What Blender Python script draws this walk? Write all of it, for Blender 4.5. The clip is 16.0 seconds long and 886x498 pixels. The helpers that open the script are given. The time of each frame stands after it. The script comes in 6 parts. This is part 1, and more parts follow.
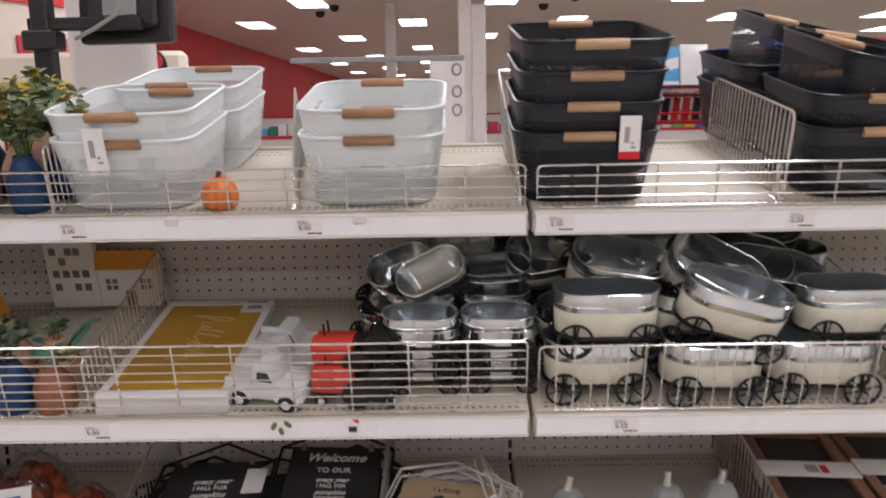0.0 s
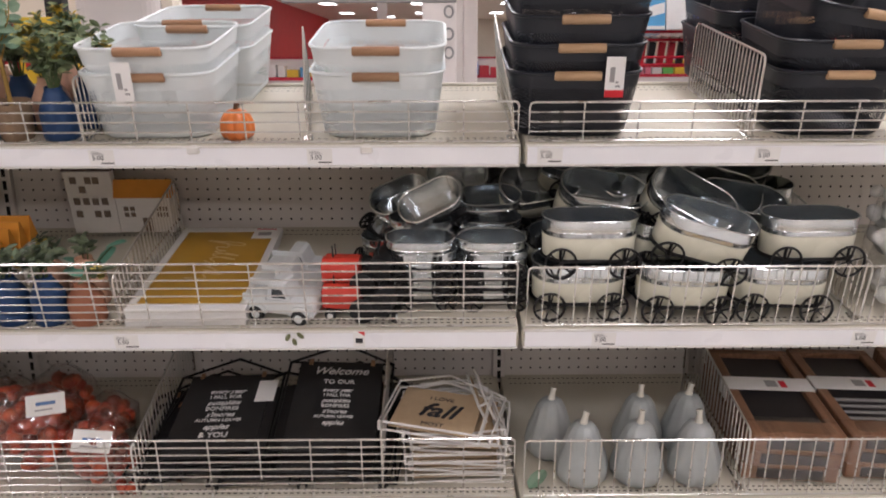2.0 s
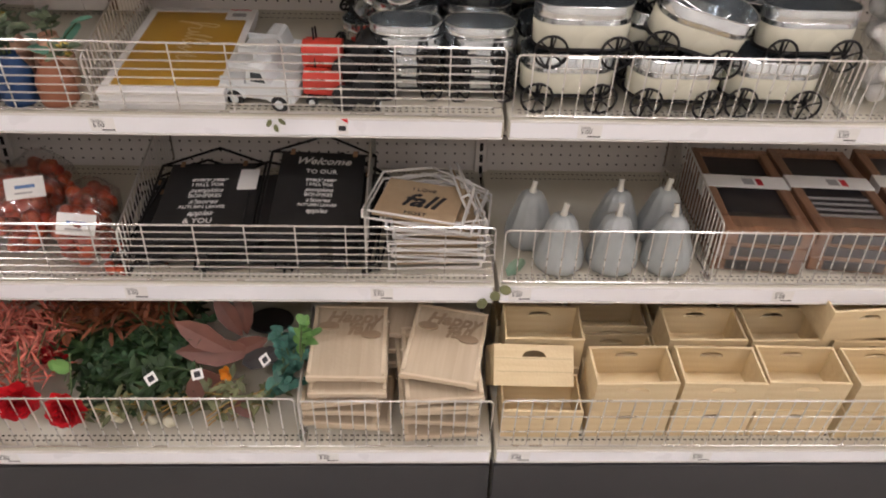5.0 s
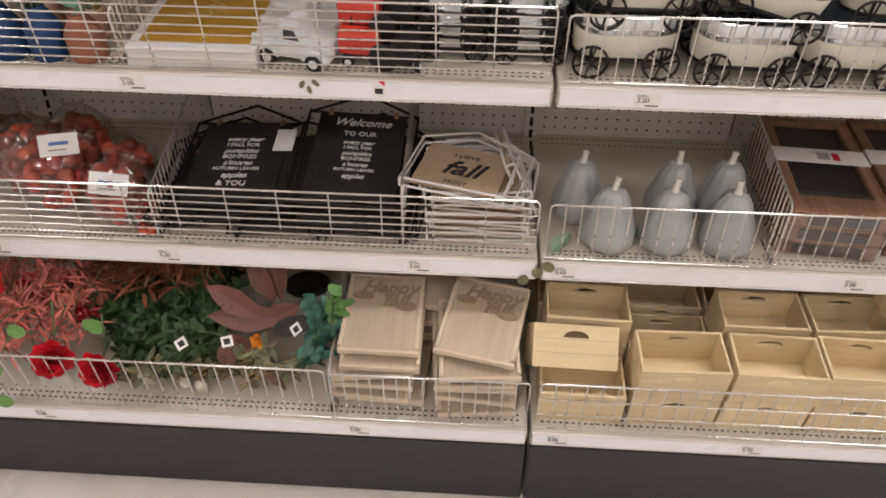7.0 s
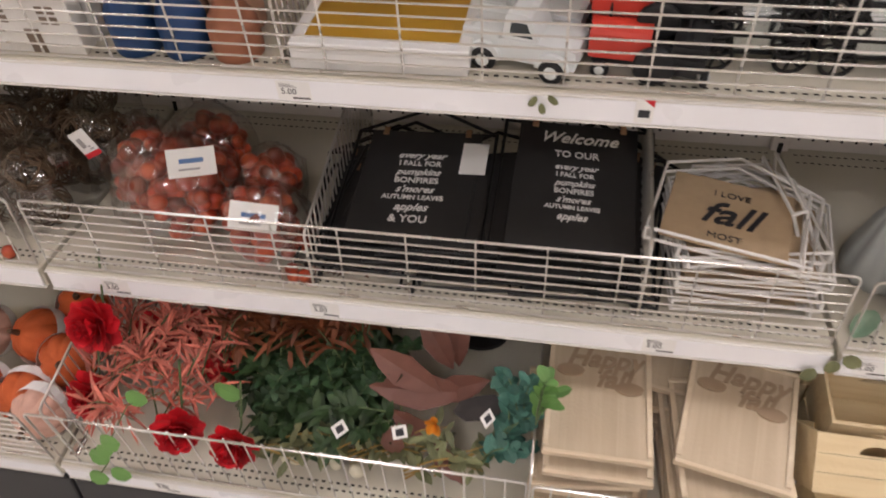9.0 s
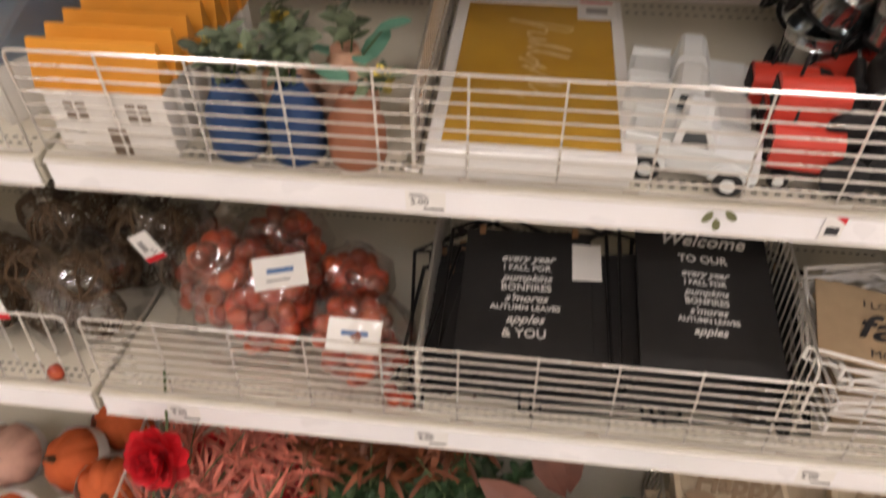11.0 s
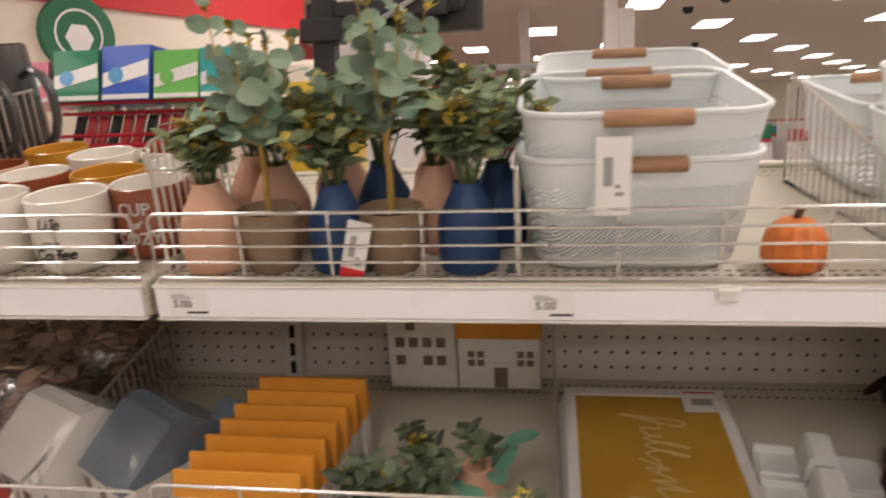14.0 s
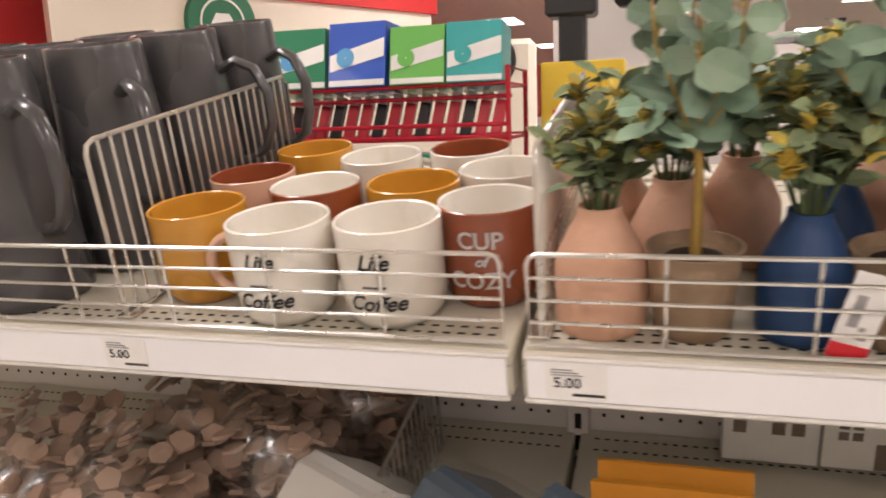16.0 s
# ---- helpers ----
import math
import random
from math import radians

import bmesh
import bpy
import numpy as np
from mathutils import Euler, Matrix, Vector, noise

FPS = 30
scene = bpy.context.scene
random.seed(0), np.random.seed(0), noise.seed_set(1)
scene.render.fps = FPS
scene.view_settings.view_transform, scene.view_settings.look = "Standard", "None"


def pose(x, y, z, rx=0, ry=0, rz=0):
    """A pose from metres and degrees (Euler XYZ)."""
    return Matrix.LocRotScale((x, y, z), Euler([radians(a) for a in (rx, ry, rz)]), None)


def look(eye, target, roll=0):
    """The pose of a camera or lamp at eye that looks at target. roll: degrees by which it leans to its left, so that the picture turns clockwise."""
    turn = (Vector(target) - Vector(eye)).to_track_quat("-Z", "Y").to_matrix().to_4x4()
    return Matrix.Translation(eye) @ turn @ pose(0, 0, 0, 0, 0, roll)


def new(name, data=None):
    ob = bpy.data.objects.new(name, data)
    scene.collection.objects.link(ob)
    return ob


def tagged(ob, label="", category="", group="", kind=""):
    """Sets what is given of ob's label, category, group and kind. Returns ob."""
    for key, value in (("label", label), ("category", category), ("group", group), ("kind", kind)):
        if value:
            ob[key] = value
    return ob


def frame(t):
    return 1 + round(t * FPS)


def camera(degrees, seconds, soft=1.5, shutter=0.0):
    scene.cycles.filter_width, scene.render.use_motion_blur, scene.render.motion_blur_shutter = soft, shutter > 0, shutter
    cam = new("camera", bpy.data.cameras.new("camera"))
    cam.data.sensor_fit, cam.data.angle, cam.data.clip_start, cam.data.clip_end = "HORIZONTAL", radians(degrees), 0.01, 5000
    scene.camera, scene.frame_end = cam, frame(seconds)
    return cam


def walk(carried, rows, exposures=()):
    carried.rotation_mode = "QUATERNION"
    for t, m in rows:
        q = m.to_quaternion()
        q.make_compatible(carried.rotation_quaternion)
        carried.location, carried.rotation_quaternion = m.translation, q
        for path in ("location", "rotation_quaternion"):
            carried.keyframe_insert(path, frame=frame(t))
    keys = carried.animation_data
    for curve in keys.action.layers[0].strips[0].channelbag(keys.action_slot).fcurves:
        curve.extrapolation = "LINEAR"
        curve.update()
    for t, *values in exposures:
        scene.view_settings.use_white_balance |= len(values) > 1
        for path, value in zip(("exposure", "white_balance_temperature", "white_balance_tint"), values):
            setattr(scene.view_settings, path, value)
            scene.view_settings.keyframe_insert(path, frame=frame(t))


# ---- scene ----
cam = camera(61.4, 16.0, soft=1.8, shutter=0.5)
PATH = [
    (0, (-0.137, -1.142, 1.414), (-0.156, 0.826, 1.058), -1.0),
    (0.5, (-0.099, -1.219, 1.403), (-0.108, 0.742, 1.009), -2.3),
    (1, (-0.122, -1.258, 1.419), (-0.114, 0.701, 1.012), -2.0),
    (1.5, (-0.151, -1.268, 1.414), (-0.144, 0.683, 0.976), -0.9),
    (2, (-0.157, -1.273, 1.406), (-0.145, 0.664, 0.909), -0.2),
    (2.5, (-0.158, -1.274, 1.398), (-0.142, 0.645, 0.836), 0.3),
    (3, (-0.158, -1.274, 1.39), (-0.136, 0.625, 0.762), 0.7),
    (3.5, (-0.158, -1.276, 1.385), (-0.123, 0.596, 0.683), 1.1),
    (4, (-0.16, -1.276, 1.376), (-0.117, 0.562, 0.589), 1.5),
    (4.5, (-0.167, -1.273, 1.377), (-0.108, 0.517, 0.487), 1.6),
    (5, (-0.172, -1.272, 1.372), (-0.096, 0.473, 0.397), 1.7),
    (5.2, (-0.173, -1.273, 1.354), (-0.084, 0.461, 0.361), 1.7),
    (7.3, (-0.133, -1.162, 1.372), (-0.218, 0.507, 0.274), 1.0),
    (7.5, (-0.164, -1.149, 1.37), (-0.242, 0.523, 0.274), 1.1),
    (8, (-0.298, -1.032, 1.336), (-0.408, 0.604, 0.191), 1.8),
    (8.5, (-0.376, -0.908, 1.313), (-0.594, 0.691, 0.131), -0.2),
    (8.7, (-0.382, -0.845, 1.298), (-0.673, 0.729, 0.099), -1.0),
    (10.8, (-0.656, -0.671, 1.292), (-0.851, 0.951, 0.137), 0.9),
    (11, (-0.653, -0.666, 1.299), (-0.838, 1.002, 0.211), 1.0),
    (11.5, (-0.651, -0.665, 1.328), (-0.829, 1.134, 0.471), 0.9),
    (12, (-0.651, -0.667, 1.354), (-0.823, 1.233, 0.753), 1.3),
    (12.5, (-0.655, -0.67, 1.38), (-0.818, 1.286, 0.993), 1.5),
    (13, (-0.661, -0.67, 1.391), (-0.823, 1.308, 1.141), 1.1),
    (13.5, (-0.695, -0.659, 1.397), (-0.877, 1.319, 1.164), -0.1),
    (14, (-0.779, -0.654, 1.412), (-1.061, 1.3, 1.095), -1.6),
    (14.5, (-0.86, -0.622, 1.427), (-1.189, 1.303, 0.996), -2.7),
    (15, (-0.945, -0.532, 1.437), (-1.381, 1.36, 0.956), -3.1),
    (15.5, (-1.018, -0.467, 1.44), (-1.596, 1.411, 1.069), -1.9),
    (16, (-1.115, -0.441, 1.431), (-1.673, 1.448, 1.084), -2.0),
]
walk(cam, [(t, look(eye, target, roll)) for t, eye, target, roll in PATH],
     [(0.0, -0.54, 5970, 18), (2.0, -0.47, 6020, 18), (5.0, -0.32, 6200, 17), (8.5, -0.37, 6220, 17), (11.0, -0.06, 6620, 17), (11.6, -0.04, 6720, 17), (12.5, -0.14, 6870, 17), (13.4, -0.34, 6720, 17), (14.0, -0.46, 6670, 17), (15.0, -0.26, 6670, 17), (16.0, -0.18, 6620, 17)])
# ---- light ----
world = bpy.data.worlds.new("store_air")
scene.world = world
world.use_nodes = True
world.node_tree.nodes["Background"].inputs[0].default_value = (1.0, 0.9, 0.8, 1)
world.node_tree.nodes["Background"].inputs[1].default_value = 0.01
scene.view_settings.exposure = 0.0

CEIL = 3.5


# ---- materials ----
def mat(name, color, rough=0.5, metal=0.0, vary=0.08, scale=30.0, bump=0.0, bscale=120.0, coat=0.0,
        trans=0.0, alpha=1.0, ior=1.45, emit=0.0, rnd=0.0, island=0.0, second=None, sscale=6.0, sheen=0.0):
    m = bpy.data.materials.new(name)
    m.use_nodes = True
    nt = m.node_tree
    b = nt.nodes["Principled BSDF"]
    b.inputs["Roughness"].default_value = rough
    b.inputs["Metallic"].default_value = metal
    b.inputs["Coat Weight"].default_value = coat
    b.inputs["Transmission Weight"].default_value = trans
    b.inputs["Alpha"].default_value = alpha
    b.inputs["IOR"].default_value = ior
    if emit:
        b.inputs["Emission Color"].default_value = (*color, 1)
        b.inputs["Emission Strength"].default_value = emit
    co = nt.nodes.new("ShaderNodeTexCoord")
    n1 = nt.nodes.new("ShaderNodeTexNoise")
    n1.inputs["Scale"].default_value = scale
    n1.inputs["Detail"].default_value = 5
    nt.links.new(co.outputs["Object"], n1.inputs["Vector"])
    n2 = nt.nodes.new("ShaderNodeTexNoise")
    n2.inputs["Scale"].default_value = sscale
    n2.inputs["Detail"].default_value = 3
    nt.links.new(co.outputs["Object"], n2.inputs["Vector"])
    r1 = nt.nodes.new("ShaderNodeValToRGB")
    lo = [c * (1 - vary) for c in color]
    hi = [min(1, c * (1 + vary)) for c in color]
    r1.color_ramp.elements[0].position, r1.color_ramp.elements[1].position = 0.3, 0.7
    r1.color_ramp.elements[0].color, r1.color_ramp.elements[1].color = (*lo, 1), (*hi, 1)
    nt.links.new(n1.outputs["Fac"], r1.inputs["Fac"])
    out = r1.outputs["Color"]
    mx = nt.nodes.new("ShaderNodeMix")
    mx.data_type = "RGBA"
    rr = nt.nodes.new("ShaderNodeValToRGB")
    rr.color_ramp.elements[0].position, rr.color_ramp.elements[1].position = 0.4, 0.68
    nt.links.new(n2.outputs["Fac"], rr.inputs["Fac"])
    nt.links.new(rr.outputs["Color"], mx.inputs["Factor"])
    nt.links.new(out, mx.inputs[6])
    mx.inputs[7].default_value = (*(second if second else [c * (1 - vary * 0.7) for c in color]), 1)
    out = mx.outputs[2]
    if rnd or island:
        src = nt.nodes.new("ShaderNodeObjectInfo") if rnd else nt.nodes.new("ShaderNodeNewGeometry")
        hs = nt.nodes.new("ShaderNodeHueSaturation")
        mr = nt.nodes.new("ShaderNodeMapRange")
        amount = rnd or island
        mr.inputs[3].default_value, mr.inputs[4].default_value = 1 - amount, 1 + amount
        nt.links.new(src.outputs["Random" if rnd else "Random Per Island"], mr.inputs[0])
        nt.links.new(mr.outputs[0], hs.inputs["Value"])
        nt.links.new(out, hs.inputs["Color"])
        out = hs.outputs["Color"]
    nt.links.new(out, b.inputs["Base Color"])
    if bump:
        n3 = nt.nodes.new("ShaderNodeTexNoise")
        n3.inputs["Scale"].default_value = bscale
        n3.inputs["Detail"].default_value = 4
        nt.links.new(co.outputs["Object"], n3.inputs["Vector"])
        bp = nt.nodes.new("ShaderNodeBump")
        bp.inputs["Strength"].default_value = bump
        bp.inputs["Distance"].default_value = 0.004
        nt.links.new(n3.outputs["Fac"], bp.inputs["Height"])
        nt.links.new(bp.outputs["Normal"], b.inputs["Normal"])
    rg = nt.nodes.new("ShaderNodeMapRange")
    rg.inputs[3].default_value, rg.inputs[4].default_value = max(0.02, rough - 0.06), min(1, rough + 0.08)
    nt.links.new(n2.outputs["Fac"], rg.inputs[0])
    nt.links.new(rg.outputs[0], b.inputs["Roughness"])
    return m


def wood(name, light, dark, rough=0.55, grain=14.0, axis=0, rnd=0.12):
    m = mat(name, light, rough, vary=0.1, scale=40, bump=0.25, bscale=160, rnd=rnd)
    nt = m.node_tree
    b = nt.nodes["Principled BSDF"]
    co = nt.nodes.new("ShaderNodeTexCoord")
    mp = nt.nodes.new("ShaderNodeMapping")
    stretch = [grain * 6] * 3
    stretch[axis] = grain * 0.4
    mp.inputs["Scale"].default_value = stretch
    ns = nt.nodes.new("ShaderNodeTexNoise")
    ns.inputs["Scale"].default_value = 1.0
    ns.inputs["Detail"].default_value = 6
    ns.inputs["Distortion"].default_value = 0.6
    nt.links.new(co.outputs["Object"], mp.inputs["Vector"])
    nt.links.new(mp.outputs["Vector"], ns.inputs["Vector"])
    rp = nt.nodes.new("ShaderNodeValToRGB")
    rp.color_ramp.elements[0].position, rp.color_ramp.elements[1].position = 0.35, 0.7
    rp.color_ramp.elements[0].color, rp.color_ramp.elements[1].color = (*dark, 1), (*light, 1)
    nt.links.new(ns.outputs["Fac"], rp.inputs["Fac"])
    hs = nt.nodes.new("ShaderNodeHueSaturation")
    oi = nt.nodes.new("ShaderNodeObjectInfo")
    mr = nt.nodes.new("ShaderNodeMapRange")
    mr.inputs[3].default_value, mr.inputs[4].default_value = 1 - rnd, 1 + rnd
    nt.links.new(oi.outputs["Random"], mr.inputs[0])
    nt.links.new(mr.outputs[0], hs.inputs["Value"])
    nt.links.new(rp.outputs["Color"], hs.inputs["Color"])
    nt.links.new(hs.outputs["Color"], b.inputs["Base Color"])
    return m


def mesh_metal(name, color, pitch, rough=0.4):
    """Perforated sheet: staggered round holes seen through."""
    m = mat(name, color, rough, vary=0.04, scale=60)
    nt = m.node_tree
    b = nt.nodes["Principled BSDF"]
    co = nt.nodes.new("ShaderNodeTexCoord")
    sep = nt.nodes.new("ShaderNodeSeparateXYZ")
    nt.links.new(co.outputs["Object"], sep.inputs[0])

    def math_node(op, a, c=None):
        n = nt.nodes.new("ShaderNodeMath")
        n.operation = op
        for i, v in enumerate((a, c)):
            if v is None:
                continue
            if isinstance(v, (int, float)):
                n.inputs[i].default_value = v
            else:
                nt.links.new(v, n.inputs[i])
        return n.outputs[0]
    k = 2 * math.pi / pitch
    along = math_node("ADD", sep.outputs[0], sep.outputs[1])
    u = math_node("COSINE", math_node("MULTIPLY", along, k))
    v = math_node("COSINE", math_node("MULTIPLY", sep.outputs[2], k))
    s = math_node("MULTIPLY", u, v)
    hole = math_node("GREATER_THAN", s, 0.12)
    tr = nt.nodes.new("ShaderNodeBsdfTransparent")
    mxs = nt.nodes.new("ShaderNodeMixShader")
    nt.links.new(hole, mxs.inputs[0])
    nt.links.new(b.outputs[0], mxs.inputs[1])
    nt.links.new(tr.outputs[0], mxs.inputs[2])
    nt.links.new(mxs.outputs[0], nt.nodes["Material Output"].inputs[0])
    return m


M_FLOOR = mat("floor_tile", (0.62, 0.60, 0.56), 0.25, vary=0.05, scale=8, coat=0.2)
M_CEIL = mat("ceiling_tile", (0.86, 0.74, 0.63), 0.9, vary=0.05, scale=50, bump=0.2)
M_GRID = mat("ceiling_grid_paint", (0.70, 0.62, 0.54), 0.6, vary=0.03)
M_WALL = mat("cream_wall", (0.80, 0.73, 0.62), 0.8, vary=0.03, scale=3)
M_RED = mat("red_wall_paint", (0.62, 0.035, 0.035), 0.55, vary=0.05, scale=3)
M_COL = mat("column_paint", (0.74, 0.70, 0.68), 0.6, vary=0.04, scale=5)
M_SHELF = mat("shelf_enamel", (0.62, 0.585, 0.49), 0.58, vary=0.05, scale=12, second=(0.57, 0.535, 0.44))
M_SHELF.node_tree.nodes["Principled BSDF"].inputs["Specular IOR Level"].default_value = 0.22
M_BACK = mat("pegboard_enamel", (0.70, 0.655, 0.615), 0.5, vary=0.04, scale=9)
# near-black colour standing in for the shade inside holes and slots
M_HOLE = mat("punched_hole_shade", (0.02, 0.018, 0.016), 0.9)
M_STRIP = mat("price_strip_card", (0.91, 0.91, 0.94), 0.28, vary=0.025, scale=7, coat=0.4)
M_RAIL = mat("strip_rail_plastic", (0.74, 0.72, 0.68), 0.35, vary=0.04)
M_KICK = mat("dark_kick_plate", (0.035, 0.034, 0.036), 0.45, vary=0.15, scale=6)
M_WIRE = mat("bright_zinc_wire", (0.66, 0.64, 0.60), 0.27, metal=0.85, vary=0.06, scale=40)
M_INK = mat("print_ink", (0.03, 0.03, 0.035), 0.6)
M_INKG = mat("grey_print_ink", (0.35, 0.34, 0.34), 0.6)
M_PAPER = mat("white_paper", (0.85, 0.84, 0.82), 0.6, vary=0.03)
M_TAGRED = mat("red_print", (0.65, 0.02, 0.03), 0.5)


# ---- mesh helpers ----
class Geo:
    def __init__(self):
        self.v, self.f = [], []

    def add(self, verts, faces):
        o = len(self.v)
        self.v += [tuple(p) for p in verts]
        self.f += [tuple(i + o for i in q) for q in faces]
        return self

    def put(self, other, m):
        return self.add([m @ Vector(p) for p in other.v], other.f)

    def box(self, x0, x1, y0, y1, z0, z1, b=0.0, m=None):
        b = min(b, (x1 - x0) * 0.45, (y1 - y0) * 0.45, (z1 - z0) * 0.45)
        if b <= 0:
            v = [(x, y, z) for z in (z0, z1) for y in (y0, y1) for x in (x0, x1)]
            f = [(0, 2, 3, 1), (4, 5, 7, 6), (0, 1, 5, 4), (2, 6, 7, 3), (0, 4, 6, 2), (1, 3, 7, 5)]
        else:
            lo, hi = (x0, y0, z0), (x1, y1, z1)
            v, idx = [], {}
            for c in range(8):
                s = [(c >> a) & 1 for a in range(3)]
                for a in range(3):
                    p = [(hi[i] - b if s[i] else lo[i] + b) for i in range(3)]
                    p[a] = hi[a] if s[a] else lo[a]
                    idx[c, a] = len(v)
                    v.append(tuple(p))
            f = []
            for a in range(3):
                o1, o2 = (a + 1) % 3, (a + 2) % 3
                for s in (0, 1):
                    q = [idx[(s << a) | (i << o1) | (j << o2), a] for i, j in ((0, 0), (1, 0), (1, 1), (0, 1))]
                    f.append(q if s else q[::-1])
                for i in (0, 1):
                    for j in (0, 1):
                        c0 = (i << o1) | (j << o2)
                        c1 = c0 | (1 << a)
                        q = [idx[c0, o1], idx[c1, o1], idx[c1, o2], idx[c0, o2]]
                        f.append(q if (i ^ j) else q[::-1])
            for c in range(8):
                q = [idx[c, 0], idx[c, 1], idx[c, 2]]
                odd = (c & 1) + ((c >> 1) & 1) + ((c >> 2) & 1)
                f.append(q if odd % 2 else q[::-1])
        if m is not None:
            v = [m @ Vector(p) for p in v]
        return self.add(v, f)

    def tube(self, pts, r, n=6, closed=False, flat=1.0):
        pts = [Vector(p) for p in pts]
        k = len(pts)
        rad = r if isinstance(r, (list, tuple)) else [r] * k
        v, f = [], []
        ref = None
        for i, p in enumerate(pts):
            a = pts[(i - 1) % k] if (closed or i > 0) else p
            c = pts[(i + 1) % k] if (closed or i < k - 1) else p
            d = (c - a).normalized()
            if ref is None:
                ref = Vector((0, 0, 1)) if abs(d.z) < 0.9 else Vector((0, 1, 0))
            u = (ref - d * ref.dot(d))
            u = u.normalized() if u.length > 1e-6 else d.orthogonal().normalized()
            w = d.cross(u)
            ref = u
            for j in range(n):
                t = 2 * math.pi * j / n
                v.append(p + (u * math.cos(t) * flat + w * math.sin(t)) * rad[i])
        rings = k if closed else k - 1
        for i in range(rings):
            i2 = (i + 1) % k
            for j in range(n):
                j2 = (j + 1) % n
                f.append((i * n + j, i * n + j2, i2 * n + j2, i2 * n + j))
        if not closed:
            f.append(tuple(range(n))[::-1])
            f.append(tuple((k - 1) * n + j for j in range(n)))
        return self.add(v, f)

    def rings(self, loops, cap0=False, cap1=False):
        n = len(loops[0])
        v = [p for lp in loops for p in lp]
        f = []
        for i in range(len(loops) - 1):
            for j in range(n):
                j2 = (j + 1) % n
                f.append((i * n + j, i * n + j2, (i + 1) * n + j2, (i + 1) * n + j))
        if cap0:
            f.append(tuple(range(n))[::-1])
        if cap1:
            f.append(tuple((len(loops) - 1) * n + j for j in range(n)))
        return self.add(v, f)

    def lathe(self, prof, n=24, m=None, cap0=False, cap1=False):
        loops = []
        for r, z in prof:
            lp = [Vector((r * math.cos(2 * math.pi * j / n), r * math.sin(2 * math.pi * j / n), z)) for j in range(n)]
            loops.append([m @ p for p in lp] if m is not None else lp)
        return self.rings(loops, cap0, cap1)


def oval(w, d, r, z, n=6, cx=0.0, cy=0.0):
    """A rounded rectangle w by d with corner radius r at height z."""
    r = min(r, w / 2, d / 2)
    pts = []
    for sx, sy, a0 in ((1, 1, 0), (-1, 1, 90), (-1, -1, 180), (1, -1, 270)):
        for i in range(n + 1):
            a = radians(a0 + 90 * i / n)
            pts.append(Vector((cx + sx * (w / 2 - r) + r * math.cos(a), cy + sy * (d / 2 - r) + r * math.sin(a), z)))
    return pts


def mesh_of(name, g, material, smooth=False):
    me = bpy.data.meshes.new(name)
    me.from_pydata([tuple(p) for p in g.v], [], g.f)
    if material:
        me.materials.append(material)
    if smooth:
        me.polygons.foreach_set("use_smooth", [len(p.vertices) <= 4 for p in me.polygons])
        me.set_sharp_from_angle(angle=math.radians(50))
    me.update()
    return me


def part(name, g, material, parent, label="", smooth=False, m=None):
    me = g if isinstance(g, bpy.types.Mesh) else mesh_of(name, g, material, smooth)
    ob = new(name, me)
    ob.parent = parent
    if m is not None:
        ob.matrix_basis = m
    if label:
        ob["label"] = label
    return ob


def thing(name, label, category, m=None, group="", kind=""):
    ob = new(name)
    ob.empty_display_size = 0.03
    if m is not None:
        ob.matrix_basis = m
    return tagged(ob, label, category, group, kind)


def solo(name, g, material, label, category, m=None, group="", kind="", smooth=False):
    ob = new(name, mesh_of(name, g, material, smooth))
    if m is not None:
        ob.matrix_basis = m
    return tagged(ob, label, category, group, kind)


LETTERS = {}


def letters(text, size, shear=0.0, bold=0.0):
    """A flat mesh of the words, centred, in the x-y plane."""
    key = (text, size, shear, bold)
    if key not in LETTERS:
        cu = bpy.data.curves.new("lettering", "FONT")
        cu.body, cu.size, cu.shear, cu.offset = text, size, shear, bold
        cu.align_x, cu.align_y = "CENTER", "CENTER"
        cu.resolution_u = 3
        cu.extrude = size * 0.02
        ob = new("lettering", cu)
        bpy.context.view_layer.update()
        me = bpy.data.meshes.new_from_object(ob.evaluated_get(bpy.context.evaluated_depsgraph_get()))
        bpy.data.objects.remove(ob)
        bpy.data.curves.remove(cu)
        LETTERS[key] = me
    return LETTERS[key]


def write(name, text, size, material, parent, m, shear=0.0, bold=0.0, label=""):
    me = letters(text, size, shear, bold)
    if not me.materials:
        me.materials.append(material)
    return part(name, me, material, parent, label, m=m)


# ---- plan ----
# x along the shelves, y into them, z up; bay posts at x = -2.44, -1.22, 0, 1.22
SHELF_Y = {1: 0.104, 2: 0.0745, 3: 0.0445, 4: -0.093}
SHELF_Z = {1: 1.2517, 2: 0.9015, 3: 0.5515, 4: 0.224}
SLOPE = {1: 11.0, 2: 11.0, 3: 4.5, 4: 11.0}
BACK = 0.562
BAYS = ((-2.44, -1.22, "mug bay"), (-1.22, 0.0, "plant bay"), (0.0, 1.22, "planter bay"))


def on(k, x, d, h=0.0, rx=0, ry=0, rz=0):
    """A pose on shelf k: x along it, d back from its front edge, h above its sloping top."""
    return pose(0, SHELF_Y[k], SHELF_Z[k], SLOPE[k]) @ pose(x, d, h, rx, ry, rz)


